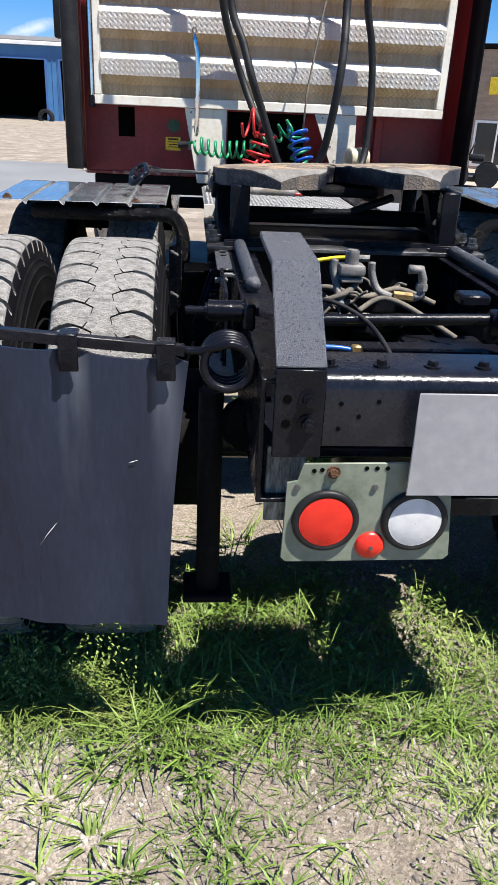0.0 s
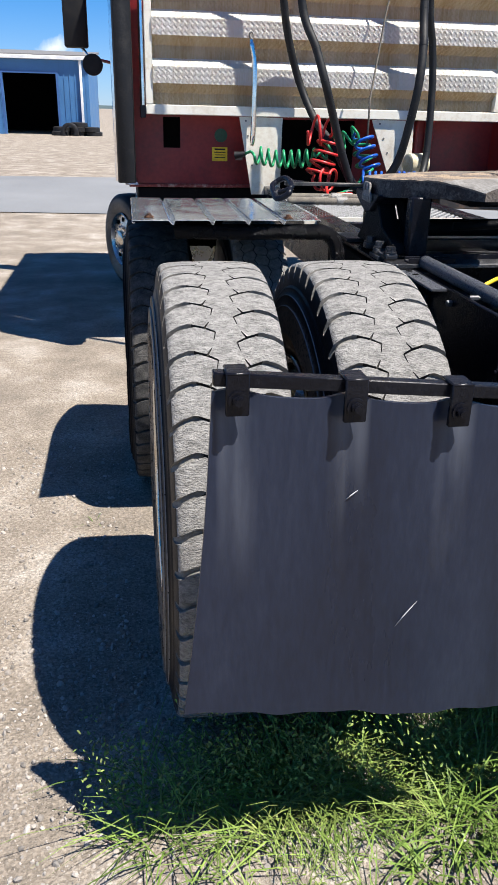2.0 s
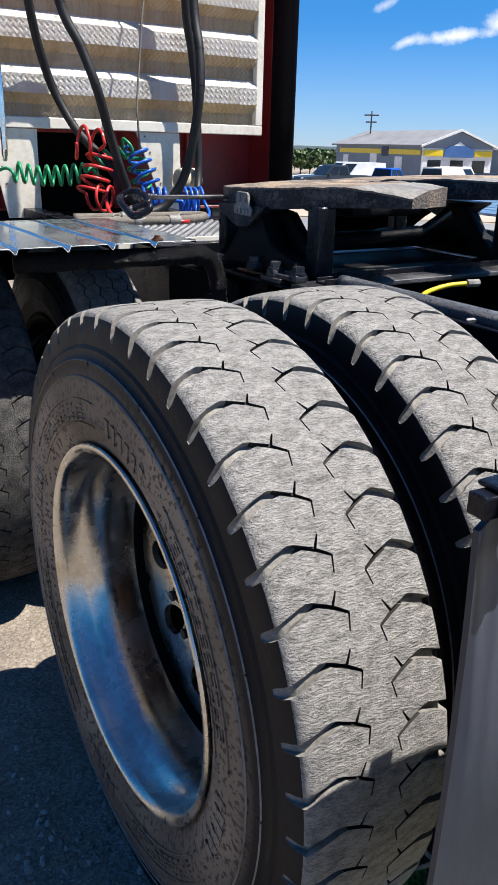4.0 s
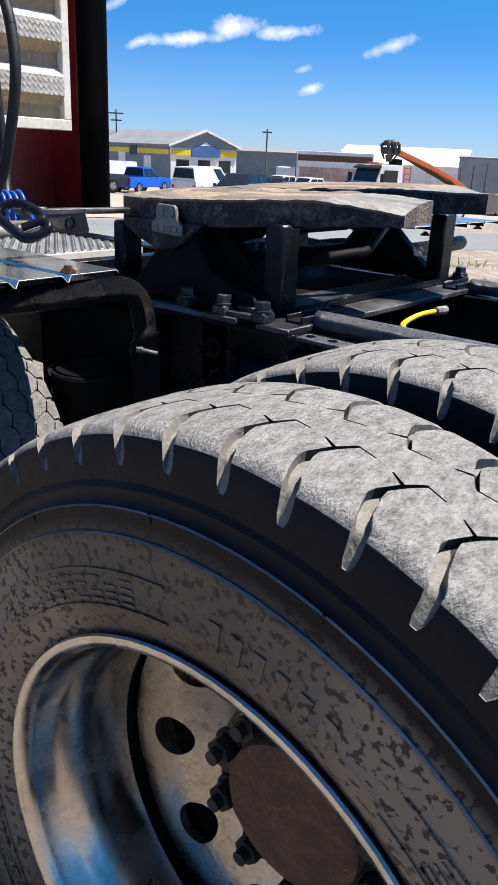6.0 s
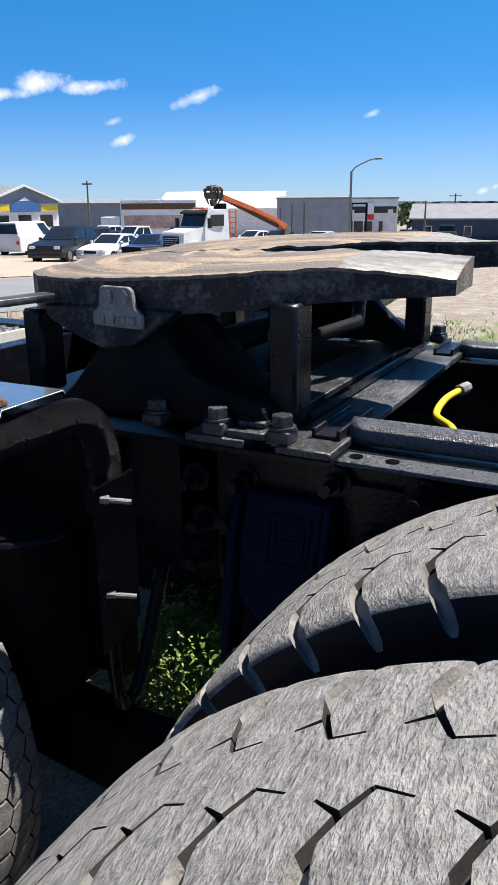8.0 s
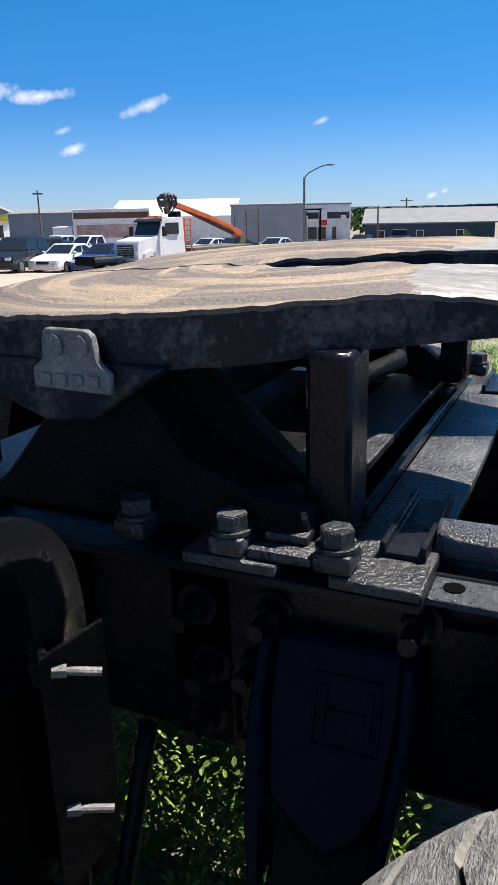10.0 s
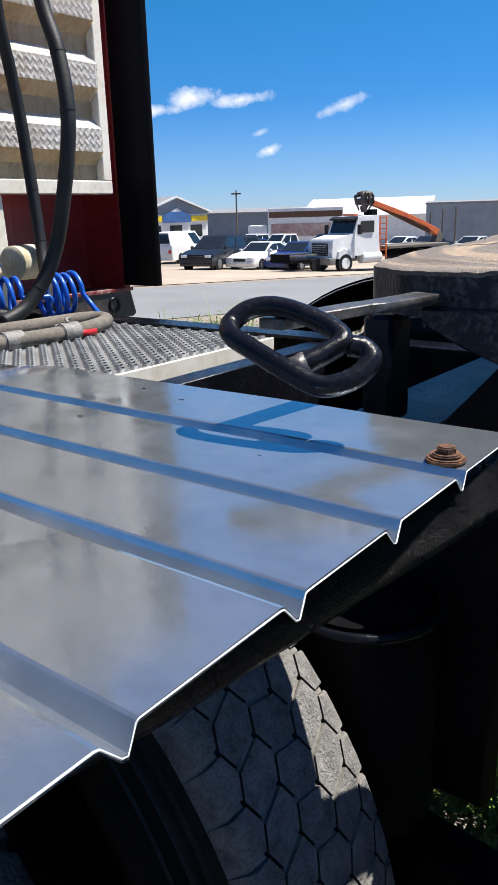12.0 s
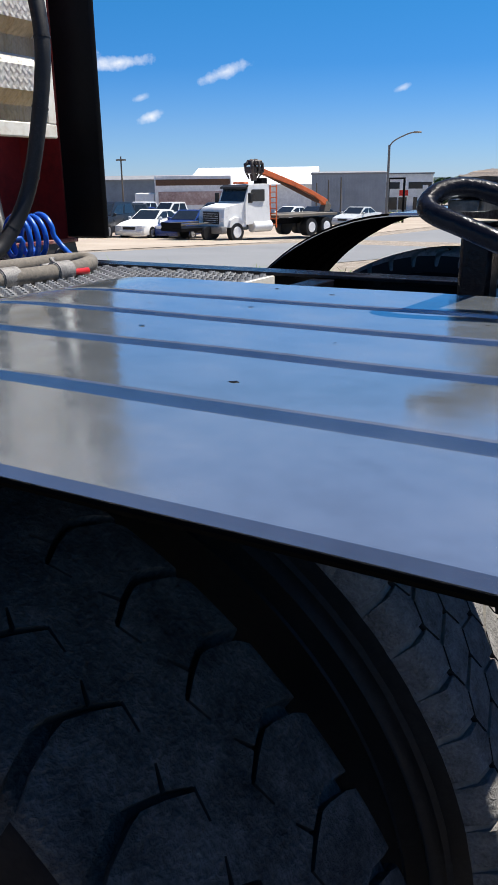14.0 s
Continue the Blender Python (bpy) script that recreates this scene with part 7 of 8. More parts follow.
    for x, y in ((-0.22, 2.945), (-0.05, 2.93), (-0.20, 3.135)):
        part("ferrule", cyl((x - 0.03, y, 1.044), (x + 0.03, y, 1.044), 0.026, seg=16, bevel=0.003), CASTGREY, tn)
    for k, (x, y, m, lab) in enumerate(((-0.10, 3.30, REDHOSE, "red sleeved coupling on the deck plate"), (-0.30, 3.06, CASTGREY, "grey metal coupling on the deck plate"), (0.02, 3.02, CASTGREY, "grey metal coupling on the deck plate"))):
        c = thing("coupling", lab, "coupling", (0, 0, 0))
        part("body", cyl((x - 0.05, y, 1.042), (x + 0.04, y + 0.01, 1.042), 0.014, seg=12, bevel=0.002), m, c)
        part("handle", tube([(x, y, 1.056), (x + 0.02, y + 0.03, 1.062), (x + 0.05, y + 0.05, 1.06)], 0.005, 8), CASTGREY, c)


def air_tank():
    t = thing("air_canister", "black air canister beside the front drive wheel", "air canister", (0, 0, 0))
    part("body", cyl((-0.585, 1.73, 0.56), (-0.585, 1.73, 0.868), 0.098, seg=36, bevel=0.01), BLACKMATT, t)
    ring = bmesh.new()
    add_tube(ring, [(-0.585 + 0.100 * math.cos(a), 1.73 + 0.100 * math.sin(a), 0.862) for a in np.linspace(0, 2 * math.pi, 41)[:-1]], 0.007, 8, True)
    part("clamp_ring", ring, BLACK, t)
    part("bracket", box(-0.60, -0.47, 1.66, 1.80, 0.53, 0.56, 0.004), BLACKMATT, t)
    part("back_plate", box(-0.51, -0.465, 1.58, 2.05, 0.55, 1.0, 0.006), BLACKMATT, t)
    part("rusty_bracket", prism([(1.893, 0.712), (1.898, 0.742), (1.912, 0.752), (1.930, 0.746), (1.945, 0.750), (1.947, 0.728), (1.930, 0.708)], "x", -0.560, -0.512, 0.004), TANRUST, t, "tan rusty bracket end")
    part("pin", cyl((-0.566, 1.930, 0.765), (-0.548, 1.905, 0.722), 0.006, seg=12, bevel=0.001), TANRUST, t, "pale rusty pin")


headboard()
cab()
steer_wheel()
deck_plate()
hoses()
air_tank()

# ---- across the yard and the road ----
def at_ground(x, y, rz):
    return pose(x, y, ground_z(x, y) + 0.03, 0, 0, rz)


PAINT = {}


def paint(name, col, rough=0.3):
    if name not in PAINT:
        PAINT[name] = mat("car_paint_" + name, col, rough, scale=2, fine=20, bump=0, amount=0.5, dark=tuple(c * 0.85 for c in col), light=tuple(min(1, c * 1.08) for c in col), rough_var=0.05)
    return PAINT[name]


def loft(sections, material, parent, name, label="", smooth=35):
    """A closed skin through outlines of equal length."""
    bm = bmesh.new()
    rings = [[bm.verts.new(p) for p in s] for s in sections]
    n = len(rings[0])
    for a, b in zip(rings, rings[1:]):
        for k in range(n):
            bm.faces.new((a[k], a[(k + 1) % n], b[(k + 1) % n], b[k]))
    bm.faces.new(rings[0])
    bm.faces.new(list(reversed(rings[-1])))
    bmesh.ops.recalc_face_normals(bm, faces=list(bm.faces))
    return part(name, bm, material, parent, label, smooth)


def car_wheel(parent, x, y, r, w, side):
    t = part("wheel", cyl((x, y - w / 2, r), (x, y + w / 2, r), r, seg=24, bevel=0.02), RUBBER, parent)
    part("hubcap", cyl((x, y + side * w * 0.46, r), (x, y + side * w * 0.53, r), r * 0.62, seg=20, bevel=0.01), ALLOY, t, "silver wheel")


SHAPES = {  # length, width, wheel radius, body line and glass line as (x, z), front at +x
    "sedan": (4.5, 1.78, 0.32, [(-2.25, 0.45), (-2.22, 0.95), (-1.6, 1.0), (-1.0, 0.98), (0.75, 0.95), (1.6, 0.84), (2.15, 0.68), (2.25, 0.45), (2.2, 0.22), (-2.2, 0.22)], [(-1.55, 0.98), (-0.85, 1.40), (0.05, 1.43), (0.95, 0.95)]),
    "suv": (4.7, 1.9, 0.37, [(-2.3, 0.5), (-2.32, 1.1), (-2.2, 1.13), (-1.0, 1.12), (0.9, 1.1), (1.7, 1.0), (2.25, 0.86), (2.35, 0.55), (2.3, 0.28), (-2.28, 0.28)], [(-2.25, 1.11), (-2.0, 1.68), (-0.1, 1.74), (1.0, 1.09)]),
    "van": (5.4, 1.95, 0.36, [(-2.7, 0.5), (-2.72, 1.2), (-2.7, 1.25), (-1.0, 1.25), (1.3, 1.2), (2.0, 1.05), (2.6, 0.9), (2.7, 0.55), (2.65, 0.28), (-2.65, 0.28)], [(-2.68, 1.22), (-2.62, 2.05), (0.9, 2.08), (1.75, 1.15)]),
    "pickup": (5.6, 1.95, 0.40, [(-2.8, 0.6), (-2.82, 1.1), (-1.6, 1.1), (-0.9, 1.12), (0.9, 1.12), (1.8, 1.08), (2.6, 1.0), (2.75, 0.7), (2.7, 0.38), (-2.75, 0.42)], [(-0.95, 1.1), (-0.75, 1.76), (0.35, 1.78), (1.05, 1.1)]),
}


def car(shape, x, y, rz, colour, label, category="car", group="parked vehicles in the car lot", solid_side=False):
    length, width, r, body, glass = SHAPES[shape]
    c = thing("car" if shape in ("sedan", "suv") else shape, label, category, group=group)
    c.matrix_basis = at_ground(x, y, rz)
    h = width / 2
    secs = []
    for yy, k in ((-h, 0.93), (-h * 0.985, 0.99), (-h * 0.8, 1.0), (h * 0.8, 1.0), (h * 0.985, 0.99), (h, 0.93)):
        secs.append([(px * (0.985 if abs(yy) > h * 0.9 else 1.0), yy, 0.55 + (pz - 0.55) * k) for px, pz in body])
    b = loft(secs, colour, c, "body")
    (x0, z0), (x1, z1), (x2, z2), (x3, z3) = glass
    for name, m, grow, zz in (("cabin", colour, 0.0, 0.0),):
        top = h * 0.74
        sec = [[(x0, -h * 0.93, z0 - 0.05), (x1, -top, z1), (x2, -top, z2), (x3, -h * 0.9, z3 - 0.05)], [(x0, h * 0.93, z0 - 0.05), (x1, top, z1), (x2, top, z2), (x3, h * 0.9, z3 - 0.05)]]
        loft(sec, m, c, name)
    # glass: windscreen, rear screen and side windows set just outside the cabin
    def pane(pts, parent=b):
        bm = bmesh.new()
        n = (Vector(pts[1]) - Vector(pts[0])).cross(Vector(pts[2]) - Vector(pts[0])).normalized()
        lo = [bm.verts.new(Vector(p) - n * 0.02) for p in pts]
        hi = [bm.verts.new(Vector(p) + n * 0.012) for p in pts]
        bm.faces.new(hi)
        bm.faces.new(list(reversed(lo)))
        for i in range(len(pts)):
            j = (i + 1) % len(pts)
            bm.faces.new((lo[i], lo[j], hi[j], hi[i]))
        bmesh.ops.recalc_face_normals(bm, faces=list(bm.faces))
        part("window", bm, CARGLASS, c, "", None)

    def mix(p, q, t):
        return p + (q - p) * t
    t0, t1 = 0.12, 0.9
    pane([(mix(x3, x2, t0), -h * mix(0.9, 0.74, t0) * 0.93, mix(z3 - 0.05, z2, t0)), (mix(x3, x2, t0), h * mix(0.9, 0.74, t0) * 0.93, mix(z3 - 0.05, z2, t0)),
          (mix(x3, x2, t1), h * 0.74 * 0.93, mix(z3 - 0.05, z2, t1)), (mix(x3, x2, t1), -h * 0.74 * 0.93, mix(z3 - 0.05, z2, t1))])
    pane([(mix(x0, x1, t0), h * 0.84, mix(z0 - 0.05, z1, t0 + 0.1)), (mix(x0, x1, t0), -h * 0.84, mix(z0 - 0.05, z1, t0 + 0.1)), (mix(x0, x1, t1), -h * 0.7, mix(z0 - 0.05, z1, t1)), (mix(x0, x1, t1), h * 0.7, mix(z0 - 0.05, z1, t1))])
    cuts = ((0.06, 0.48), (0.52, 0.95)) if not solid_side else ((0.70, 0.96),)
    for s in (-1, 1):
        for a, q in cuts:
            lo0, lo1 = mix(x0, x3, a + 0.02), mix(x0, x3, q - 0.02)
            hi0, hi1 = mix(x1, x2, a), mix(x1, x2, q)
            pts = [(lo0, s * h * 0.915, z0 + 0.02), (lo1, s * h * 0.90, z0 + 0.02), (hi1, s * h * 0.765, z1 - 0.09), (hi0, s * h * 0.765, z1 - 0.09)]
            pane(pts if s > 0 else list(reversed(pts)))
    for wx in (-length * 0.29, length * 0.31):
        for s in (-1, 1):
            car_wheel(c, wx, s * (h - 0.09), r, 0.22, s)
            part("wheel_arch", cyl((wx, s * (h * 0.90), r * 1.02), (wx, s * (h * 0.997), r * 1.02), r * 1.16, seg=24), RUBBER, b)
    fx, fz = body[6][0], (body[6][1] + body[7][1]) / 2 + 0.05
    for s in (-1, 1):
        part("headlight", box(fx - 0.12, fx + 0.05, s * h * 0.72 - 0.17, s * h * 0.72 + 0.17, fz - 0.06, fz + 0.09, 0.03, seg=2), LAMPGLASS, c, "clear headlight")
        part("tail_lamp", box(-length / 2 - 0.02, -length / 2 + 0.10, s * h * 0.82 - 0.10, s * h * 0.82 + 0.10, 0.72, 0.95, 0.02), LENS_RED, c, "red tail lamp")
        part("side_mirror", box(x3 - 0.35, x3 - 0.22, s * (h + 0.05) - 0.09, s * (h + 0.05) + 0.09, z3 - 0.02, z3 + 0.13, 0.03), colour, c)
    part("grille", box(fx + 0.0, fx + 0.075, -h * 0.42, h * 0.42, fz - 0.12, fz + 0.03, 0.01), RUBBER, c)
    part("bumper", box(fx - 0.02, fx + 0.12, -h * 0.88, h * 0.88, 0.28, 0.47, 0.04, seg=2), colour, c)
    if shape == "pickup":
        part("bed", box(-2.70, -1.05, -h * 0.82, h * 0.82, 1.085, 1.118, 0.002), RUBBER, c, "dark open bed")
    return c


def crane_truck():
    t = thing("crane_truck", "white flatbed truck with an orange folding loader crane", "truck", group="parked vehicles in the car lot")
    x, y = 33.4, 21.4
    t.matrix_basis = at_ground(x, y, 163) @ Matrix.Scale(0.93, 4)
    W = paint("white", (0.74, 0.74, 0.72))
    loft([[(2.55, s * 1.0, 0.75), (2.50, s * 0.98, 1.55), (2.35, s * 0.9, 1.75), (1.05, s * 0.98, 1.98), (0.95, s * 1.02, 0.75)] for s in (-1, 1)], W, t, "hood", "white sloped bonnet")
    loft([[(1.05, s * 1.08, 0.85), (1.05, s * 1.08, 1.95), (0.72, s * 0.98, 2.85), (-0.75, s * 0.98, 2.90), (-0.80, s * 1.08, 0.85)] for s in (-1, 1)], W, t, "cab", "white cab")
    part("windscreen", prism([(1.055, 2.02), (0.80, 2.70), (0.78, 2.70), (1.03, 2.02)], "y", -0.92, 0.92), CARGLASS, t)
    part("visor", prism([(0.80, 2.70), (1.02, 2.66), (1.02, 2.74), (0.74, 2.86)], "y", -0.98, 0.98), RUBBER, t, "black sun visor")
    for s in (-1, 1):
        part("side_window", prism([(0.80, 2.02), (0.55, 2.62), (-0.35, 2.62), (-0.35, 2.02)], "y", *sorted((s * 1.03, s * 1.09))), CARGLASS, t)
        part("door_mirror", box(0.85, 1.02, *sorted((s * 1.22, s * 1.42)), 1.95, 2.45, 0.02), RUBBER, t)
        part("headlight", box(2.32, 2.56, *sorted((s * 0.66, s * 0.95)), 1.05, 1.30, 0.03), LAMPGLASS, t, "clear headlight")
        part("fuel_tank", cyl((-0.9, s * 0.92, 0.72), (0.5, s * 0.92, 0.72), 0.30, seg=20, bevel=0.03), W, t)
        part("mud_guard", prism([(2.25, 0.75), (2.18, 1.12), (1.85, 1.28), (1.45, 1.2), (1.22, 0.9), (1.25, 0.75)], "y", *sorted((s * 0.80, s * 1.12)), 0.02), W, t)
        for wx, wide in ((1.72, 0.30), (-4.0, 0.55), (-5.3, 0.55)):
            wl = part("wheel", cyl((wx, s * 0.98 - wide / 2, 0.5), (wx, s * 0.98 + wide / 2, 0.5), 0.5, seg=28, bevel=0.03), RUBBER, t)
            part("rim", cyl((wx, s * (0.98 + wide / 2 - 0.02), 0.5), (wx, s * (0.98 + wide / 2 + 0.03), 0.5), 0.29, seg=20, bevel=0.02), WHITE, wl, "dusty white rim")
    part("grille", box(2.50, 2.60, -0.62, 0.62, 0.92, 1.55, 0.02), RUBBER, t, "dark grille")
    for k in range(5):
        part("grille_bar", box(2.598, 2.615, -0.62, 0.62, 0.98 + k * 0.11, 1.01 + k * 0.11, 0.003), ALLOY, t)
    part("bumper", box(2.45, 2.85, -1.15, 1.15, 0.45, 0.82, 0.05, seg=2), CASTGREY, t, "grey steel bumper")
    part("frame", box(-6.2, 2.4, -0.43, 0.43, 0.7, 0.98, 0.01), BLACKMATT, t)
    part("flatbed", box(-6.3, -1.35, -1.2, 1.2, 1.10, 1.24, 0.01), DUSTY, t, "dusty wooden flatbed")
    part("roof_beacon", box(0.2, 0.55, -0.45, 0.45, 2.89, 3.0, 0.03), ORANGE, t, "amber roof beacon")
    part("crane_post", box(-1.30, -0.90, -0.35, 0.35, 1.0, 3.2, 0.03), BLACKMATT, t)
    lad = part("ladder", box(-1.25, -1.18, 1.10, 1.16, 0.6, 2.85, 0.008), ORANGE, t, "orange ladder")
    part("ladder_rail", box(-1.25, -1.18, 0.62, 0.68, 0.6, 2.85, 0.008), ORANGE, lad)
    for k in range(8):
        part("rung", box(-1.24, -1.19, 0.66, 1.12, 0.75 + k * 0.28, 0.80 + k * 0.28, 0.004), ORANGE, lad)
    part("boom", prism([(-1.0, 3.44), (-1.0, 3.74), (-3.6, 3.02), (-5.4, 2.42), (-6.6, 1.95), (-6.7, 1.50), (-6.4, 1.62), (-5.4, 2.18), (-3.6, 2.74)], "y", -0.17, 0.17, 0.02), ORANGE, t, "long orange crane boom")
    part("boom_inner", prism([(-1.6, 3.28), (-1.6, 3.46), (-5.9, 1.92), (-5.9, 1.76)], "y", -0.10, 0.10, 0.01), RUST, t)
    part("boom_tip", prism([(-6.2, 1.25), (-6.5, 1.9), (-6.9, 1.6), (-6.75, 1.25)], "y", -0.22, 0.22, 0.02), DUSTY, t)
    gr = bmesh.new()
    add_cyl(gr, (-0.60, 0, 3.05), (-0.58, 0, 3.40), 0.16, 0.22, seg=10)
    add_box(gr, -1.02, -0.20, -0.30, 0.30, 3.42, 3.78, 0.05)
    add_box(gr, -0.95, -0.35, -0.36, 0.36, 3.86, 4.12, 0.06)
    for dx, dy, dz in ((-0.98, 0.28, 0.0), (-0.20, 0.26, 0.05), (-0.98, -0.28, 0.04), (-0.22, -0.28, -0.05), (-0.62, 0.36, 0.08)):
        add_tube(gr, [(-0.6, dy * 0.5, 4.1), (dx, dy, 3.92 + dz), (dx - 0.06, dy, 3.55), ((dx - 0.6) / 2, dy * 0.6, 3.20 + dz)], [0.09, 0.10, 0.08, 0.04], 6)
    part("grapple", gr, RUSTBLACK, t, "rusty dark folded grapple", 30)


def gable(name, label, x0, y0, x1, y1, depth, eave, ridge, wall, roof, base=None, windows=(), over=0.4, stripe=None, category="building"):
    """A gabled shed whose front runs from (x0, y0) to (x1, y1), with depth behind it."""
    b = thing(name, label, category)
    a = math.degrees(math.atan2(y1 - y0, x1 - x0))
    w = math.hypot(x1 - x0, y1 - y0)
    z = min(ground_z(x0, y0), ground_z(x1, y1)) if base is None else base
    b.matrix_basis = pose(x0, y0, z, 0, 0, a)
    part("wall", box(0, w, 0, 0.25, -1.5, eave, 0.01), wall, b)
    part("wall", box(0, w, depth - 0.25, depth, -1.5, eave, 0.01), wall, b)
    for xx in (0, w - 0.25):
        part("end_wall", prism([(0.25, -1.5), (depth - 0.25, -1.5), (depth - 0.25, eave), (depth / 2, ridge - 0.05), (0.25, eave)], "x", xx + 0.003, xx + 0.247), wall, b)
    for s in (0, 1):
        ya, yb = (-over, depth / 2) if s == 0 else (depth + over, depth / 2)
        part("roof", prism([(ya, eave - 0.1), (yb, ridge), (yb, ridge + 0.15), (ya, eave + 0.06)], "x", -over, w + over), roof, b)
    for k, (u0, u1, v0, v1, m, nm) in enumerate(windows):
        win = part(nm, box(u0, u1, -0.06, -0.005, v0, v1, 0.01), m, b)
        if nm == "window":
            part("window_frame", box(u0 - 0.08, u1 + 0.08, -0.045, -0.003, v0 - 0.08, v1 + 0.08, 0.01), WHITE, win)
    return b


def blue_shop():
    s = thing("workshop", "blue metal-clad workshop with open dark garage doors", "building")
    x0, x1, y0, y1, z0, eave = -46.0, -3.3, 48.6, 66.0, -0.35, 4.05
    s.matrix_basis = pose(0, 0, 0)
    doors = [(-8.15, -5.15), (-12.9, -9.05), (-18.6, -14.6), (-24.6, -20.4)]
    edges = sorted({x0, x1, *[e for d in doors for e in d]})
    for a, b in zip(edges, edges[1:]):
        is_door = any(abs(a - d[0]) < 0.01 for d in doors)
        part("wall", box(a, b, y0, y0 + 0.3, 3.2 if is_door else z0 - 1, eave, 0.0), BLUEWALL, s)
        if not is_door:
            n = max(1, int((b - a) / 0.3))
            for k in range(n):
                cx = a + (b - a) * (k + 0.5) / n
                part("cladding_rib", box(cx - 0.03, cx + 0.03, y0 - 0.03, y0 - 0.001, z0 - 0.3, eave - 0.05, 0.0), BLUEWALL, s)
        else:
            for e0, e1 in ((a - 0.12, a), (b, b + 0.12)):
                part("door_frame", box(e0, e1, y0 - 0.05, y0 - 0.002, z0 - 0.3, 3.32, 0.0), BLUETRIM, s)
            part("door_header", box(a, b, y0 - 0.05, y0 - 0.002, 3.2, 3.32, 0.0), BLUETRIM, s)
    part("gutter", box(x0 - 0.2, x1 + 0.2, y0 - 0.25, y0 - 0.04, eave - 0.12, eave + 0.08, 0.02), WHITE, s, "pale gutter")
    part("downpipe", box(x1 - 0.5, x1 - 0.36, y0 - 0.18, y0 - 0.04, z0, eave, 0.01), WHITE, s)
    part("roof", prism([(y0 - 0.2, eave), (y1, eave + 1.2), (y1, eave + 1.35), (y0 - 0.2, eave + 0.14)], "x", x0 - 0.2, x1 + 0.2), CASTGREY, s)
    part("end_wall", box(x1 - 0.3, x1, y0 + 0.3, y1, z0 - 1, eave, 0.0), BLUEWALL, s)
    # Black back and inner walls: the unlit interior is painted into their colour.
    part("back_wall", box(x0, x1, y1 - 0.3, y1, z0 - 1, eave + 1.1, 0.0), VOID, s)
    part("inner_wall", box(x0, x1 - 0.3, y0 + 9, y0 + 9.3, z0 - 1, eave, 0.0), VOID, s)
    part("floor", box(x0, x1, y0 - 0.5, y0 + 9, z0 - 0.4, z0 + 0.03, 0.0), CASTGREY, s)


def tyre_ring(x, y, z, r, flat, tilt=0, rz=0):
    t = thing("old_tyre", "old black truck tyre dumped at the workshop", "tyre", group="tyres heaped at the workshop")
    ring = lathe_x([(-0.12, r * 0.58), (-0.14, r * 0.75), (-0.13, r * 0.9), (-0.10, r), (0.10, r), (0.13, r * 0.9), (0.14, r * 0.75), (0.12, r * 0.58)], 24, closed=True)
    t.matrix_basis = pose(x, y, z, 0, 90 if flat else tilt, rz)
    part("tyre", ring, RUBBER, t, "", 50)


def brick_shop():
    b = thing("brick_shop", "grey and tan brick shop with an orange sign", "building")
    # front wall faces the yard; a grey stacked-stone end pier stands proud
    a = math.degrees(math.atan2(-0.62, 1.0))
    x0, y0, z = 9.7, 28.2, -0.75
    b.matrix_basis = pose(x0, y0, z, 0, 0, a)
    w, h = 6.7, 4.35
    part("wall", box(0, w - 0.5, 0, 0.3, -0.5, h - 0.05, 0.0), BRICK, b, "tan brick wall")
    part("end_pier", box(w - 0.5, w, -0.08, 8, -0.5, h - 0.02, 0.0), STACKSTONE, b, "grey stacked stone pier")
    part("parapet", box(-0.1, w + 0.08, -0.16, 8.1, h, h + 0.12, 0.01), BLACKMATT, b)
    part("side_wall", box(0, 0.3, 0.3, 8, -0.5, h - 0.05, 0.0), BRICK, b)
    part("sign", box(w - 2.2, w - 0.62, -0.30, -0.02, 3.0, 3.42, 0.02), SIGNORANGE, b, "orange lightbox sign")
    part("sign_mark", box(w - 1.65, w - 0.85, -0.308, -0.301, 3.14, 3.28, 0.0), WHITE, b)
    part("yellow_sign", box(0.55, 1.0, -0.12, -0.02, 2.85, 3.4, 0.01), YELLOW, b, "small yellow sign")
    for u0, u1, v0, v1 in ((w - 2.3, w - 0.8, 0.55, 1.95), (0.3, 1.8, 0.5, 1.9), (2.2, 3.4, 0.1, 2.0)):
        win = part("window", box(u0, u1, -0.03, -0.004, v0, v1, 0.005), CARGLASS, b)
        part("window_frame", box(u0 - 0.09, u1 + 0.09, -0.02, -0.002, v0 - 0.09, v1 + 0.09, 0.005), WHITE, win)
        part("mullion", box((u0 + u1) / 2 - 0.03, (u0 + u1) / 2 + 0.03, -0.04, -0.031, v0, v1, 0.003), WHITE, win)


def bike(x, y, rz, m, label):
    """A small lawn machine or bike parked before the shop."""
    k = thing("garden_machine", label, "garden machine", group="machines before the brick shop")
    k.matrix_basis = at_ground(x, y, rz)
    part("seat", box(-0.35, 0.05, -0.22, 0.22, 0.62, 0.78, 0.05, seg=2), RUBBER, k)
    part("hood", box(0.1, 0.85, -0.28, 0.28, 0.35, 0.85, 0.08, seg=2), m, k)
    part("deck", box(-0.5, 0.6, -0.5, 0.5, 0.15, 0.30, 0.03), RUBBER, k)
    part("steering", tube([(0.05, 0, 0.75), (-0.05, 0, 1.05)], 0.02, 8), RUBBER, k)
    for wx, r in ((-0.45, 0.3), (0.65, 0.22)):
        for s in (-1, 1):
            part("wheel", cyl((wx, s * 0.38, r), (wx, s * 0.56, r), r, seg=18, bevel=0.02), RUBBER, k)


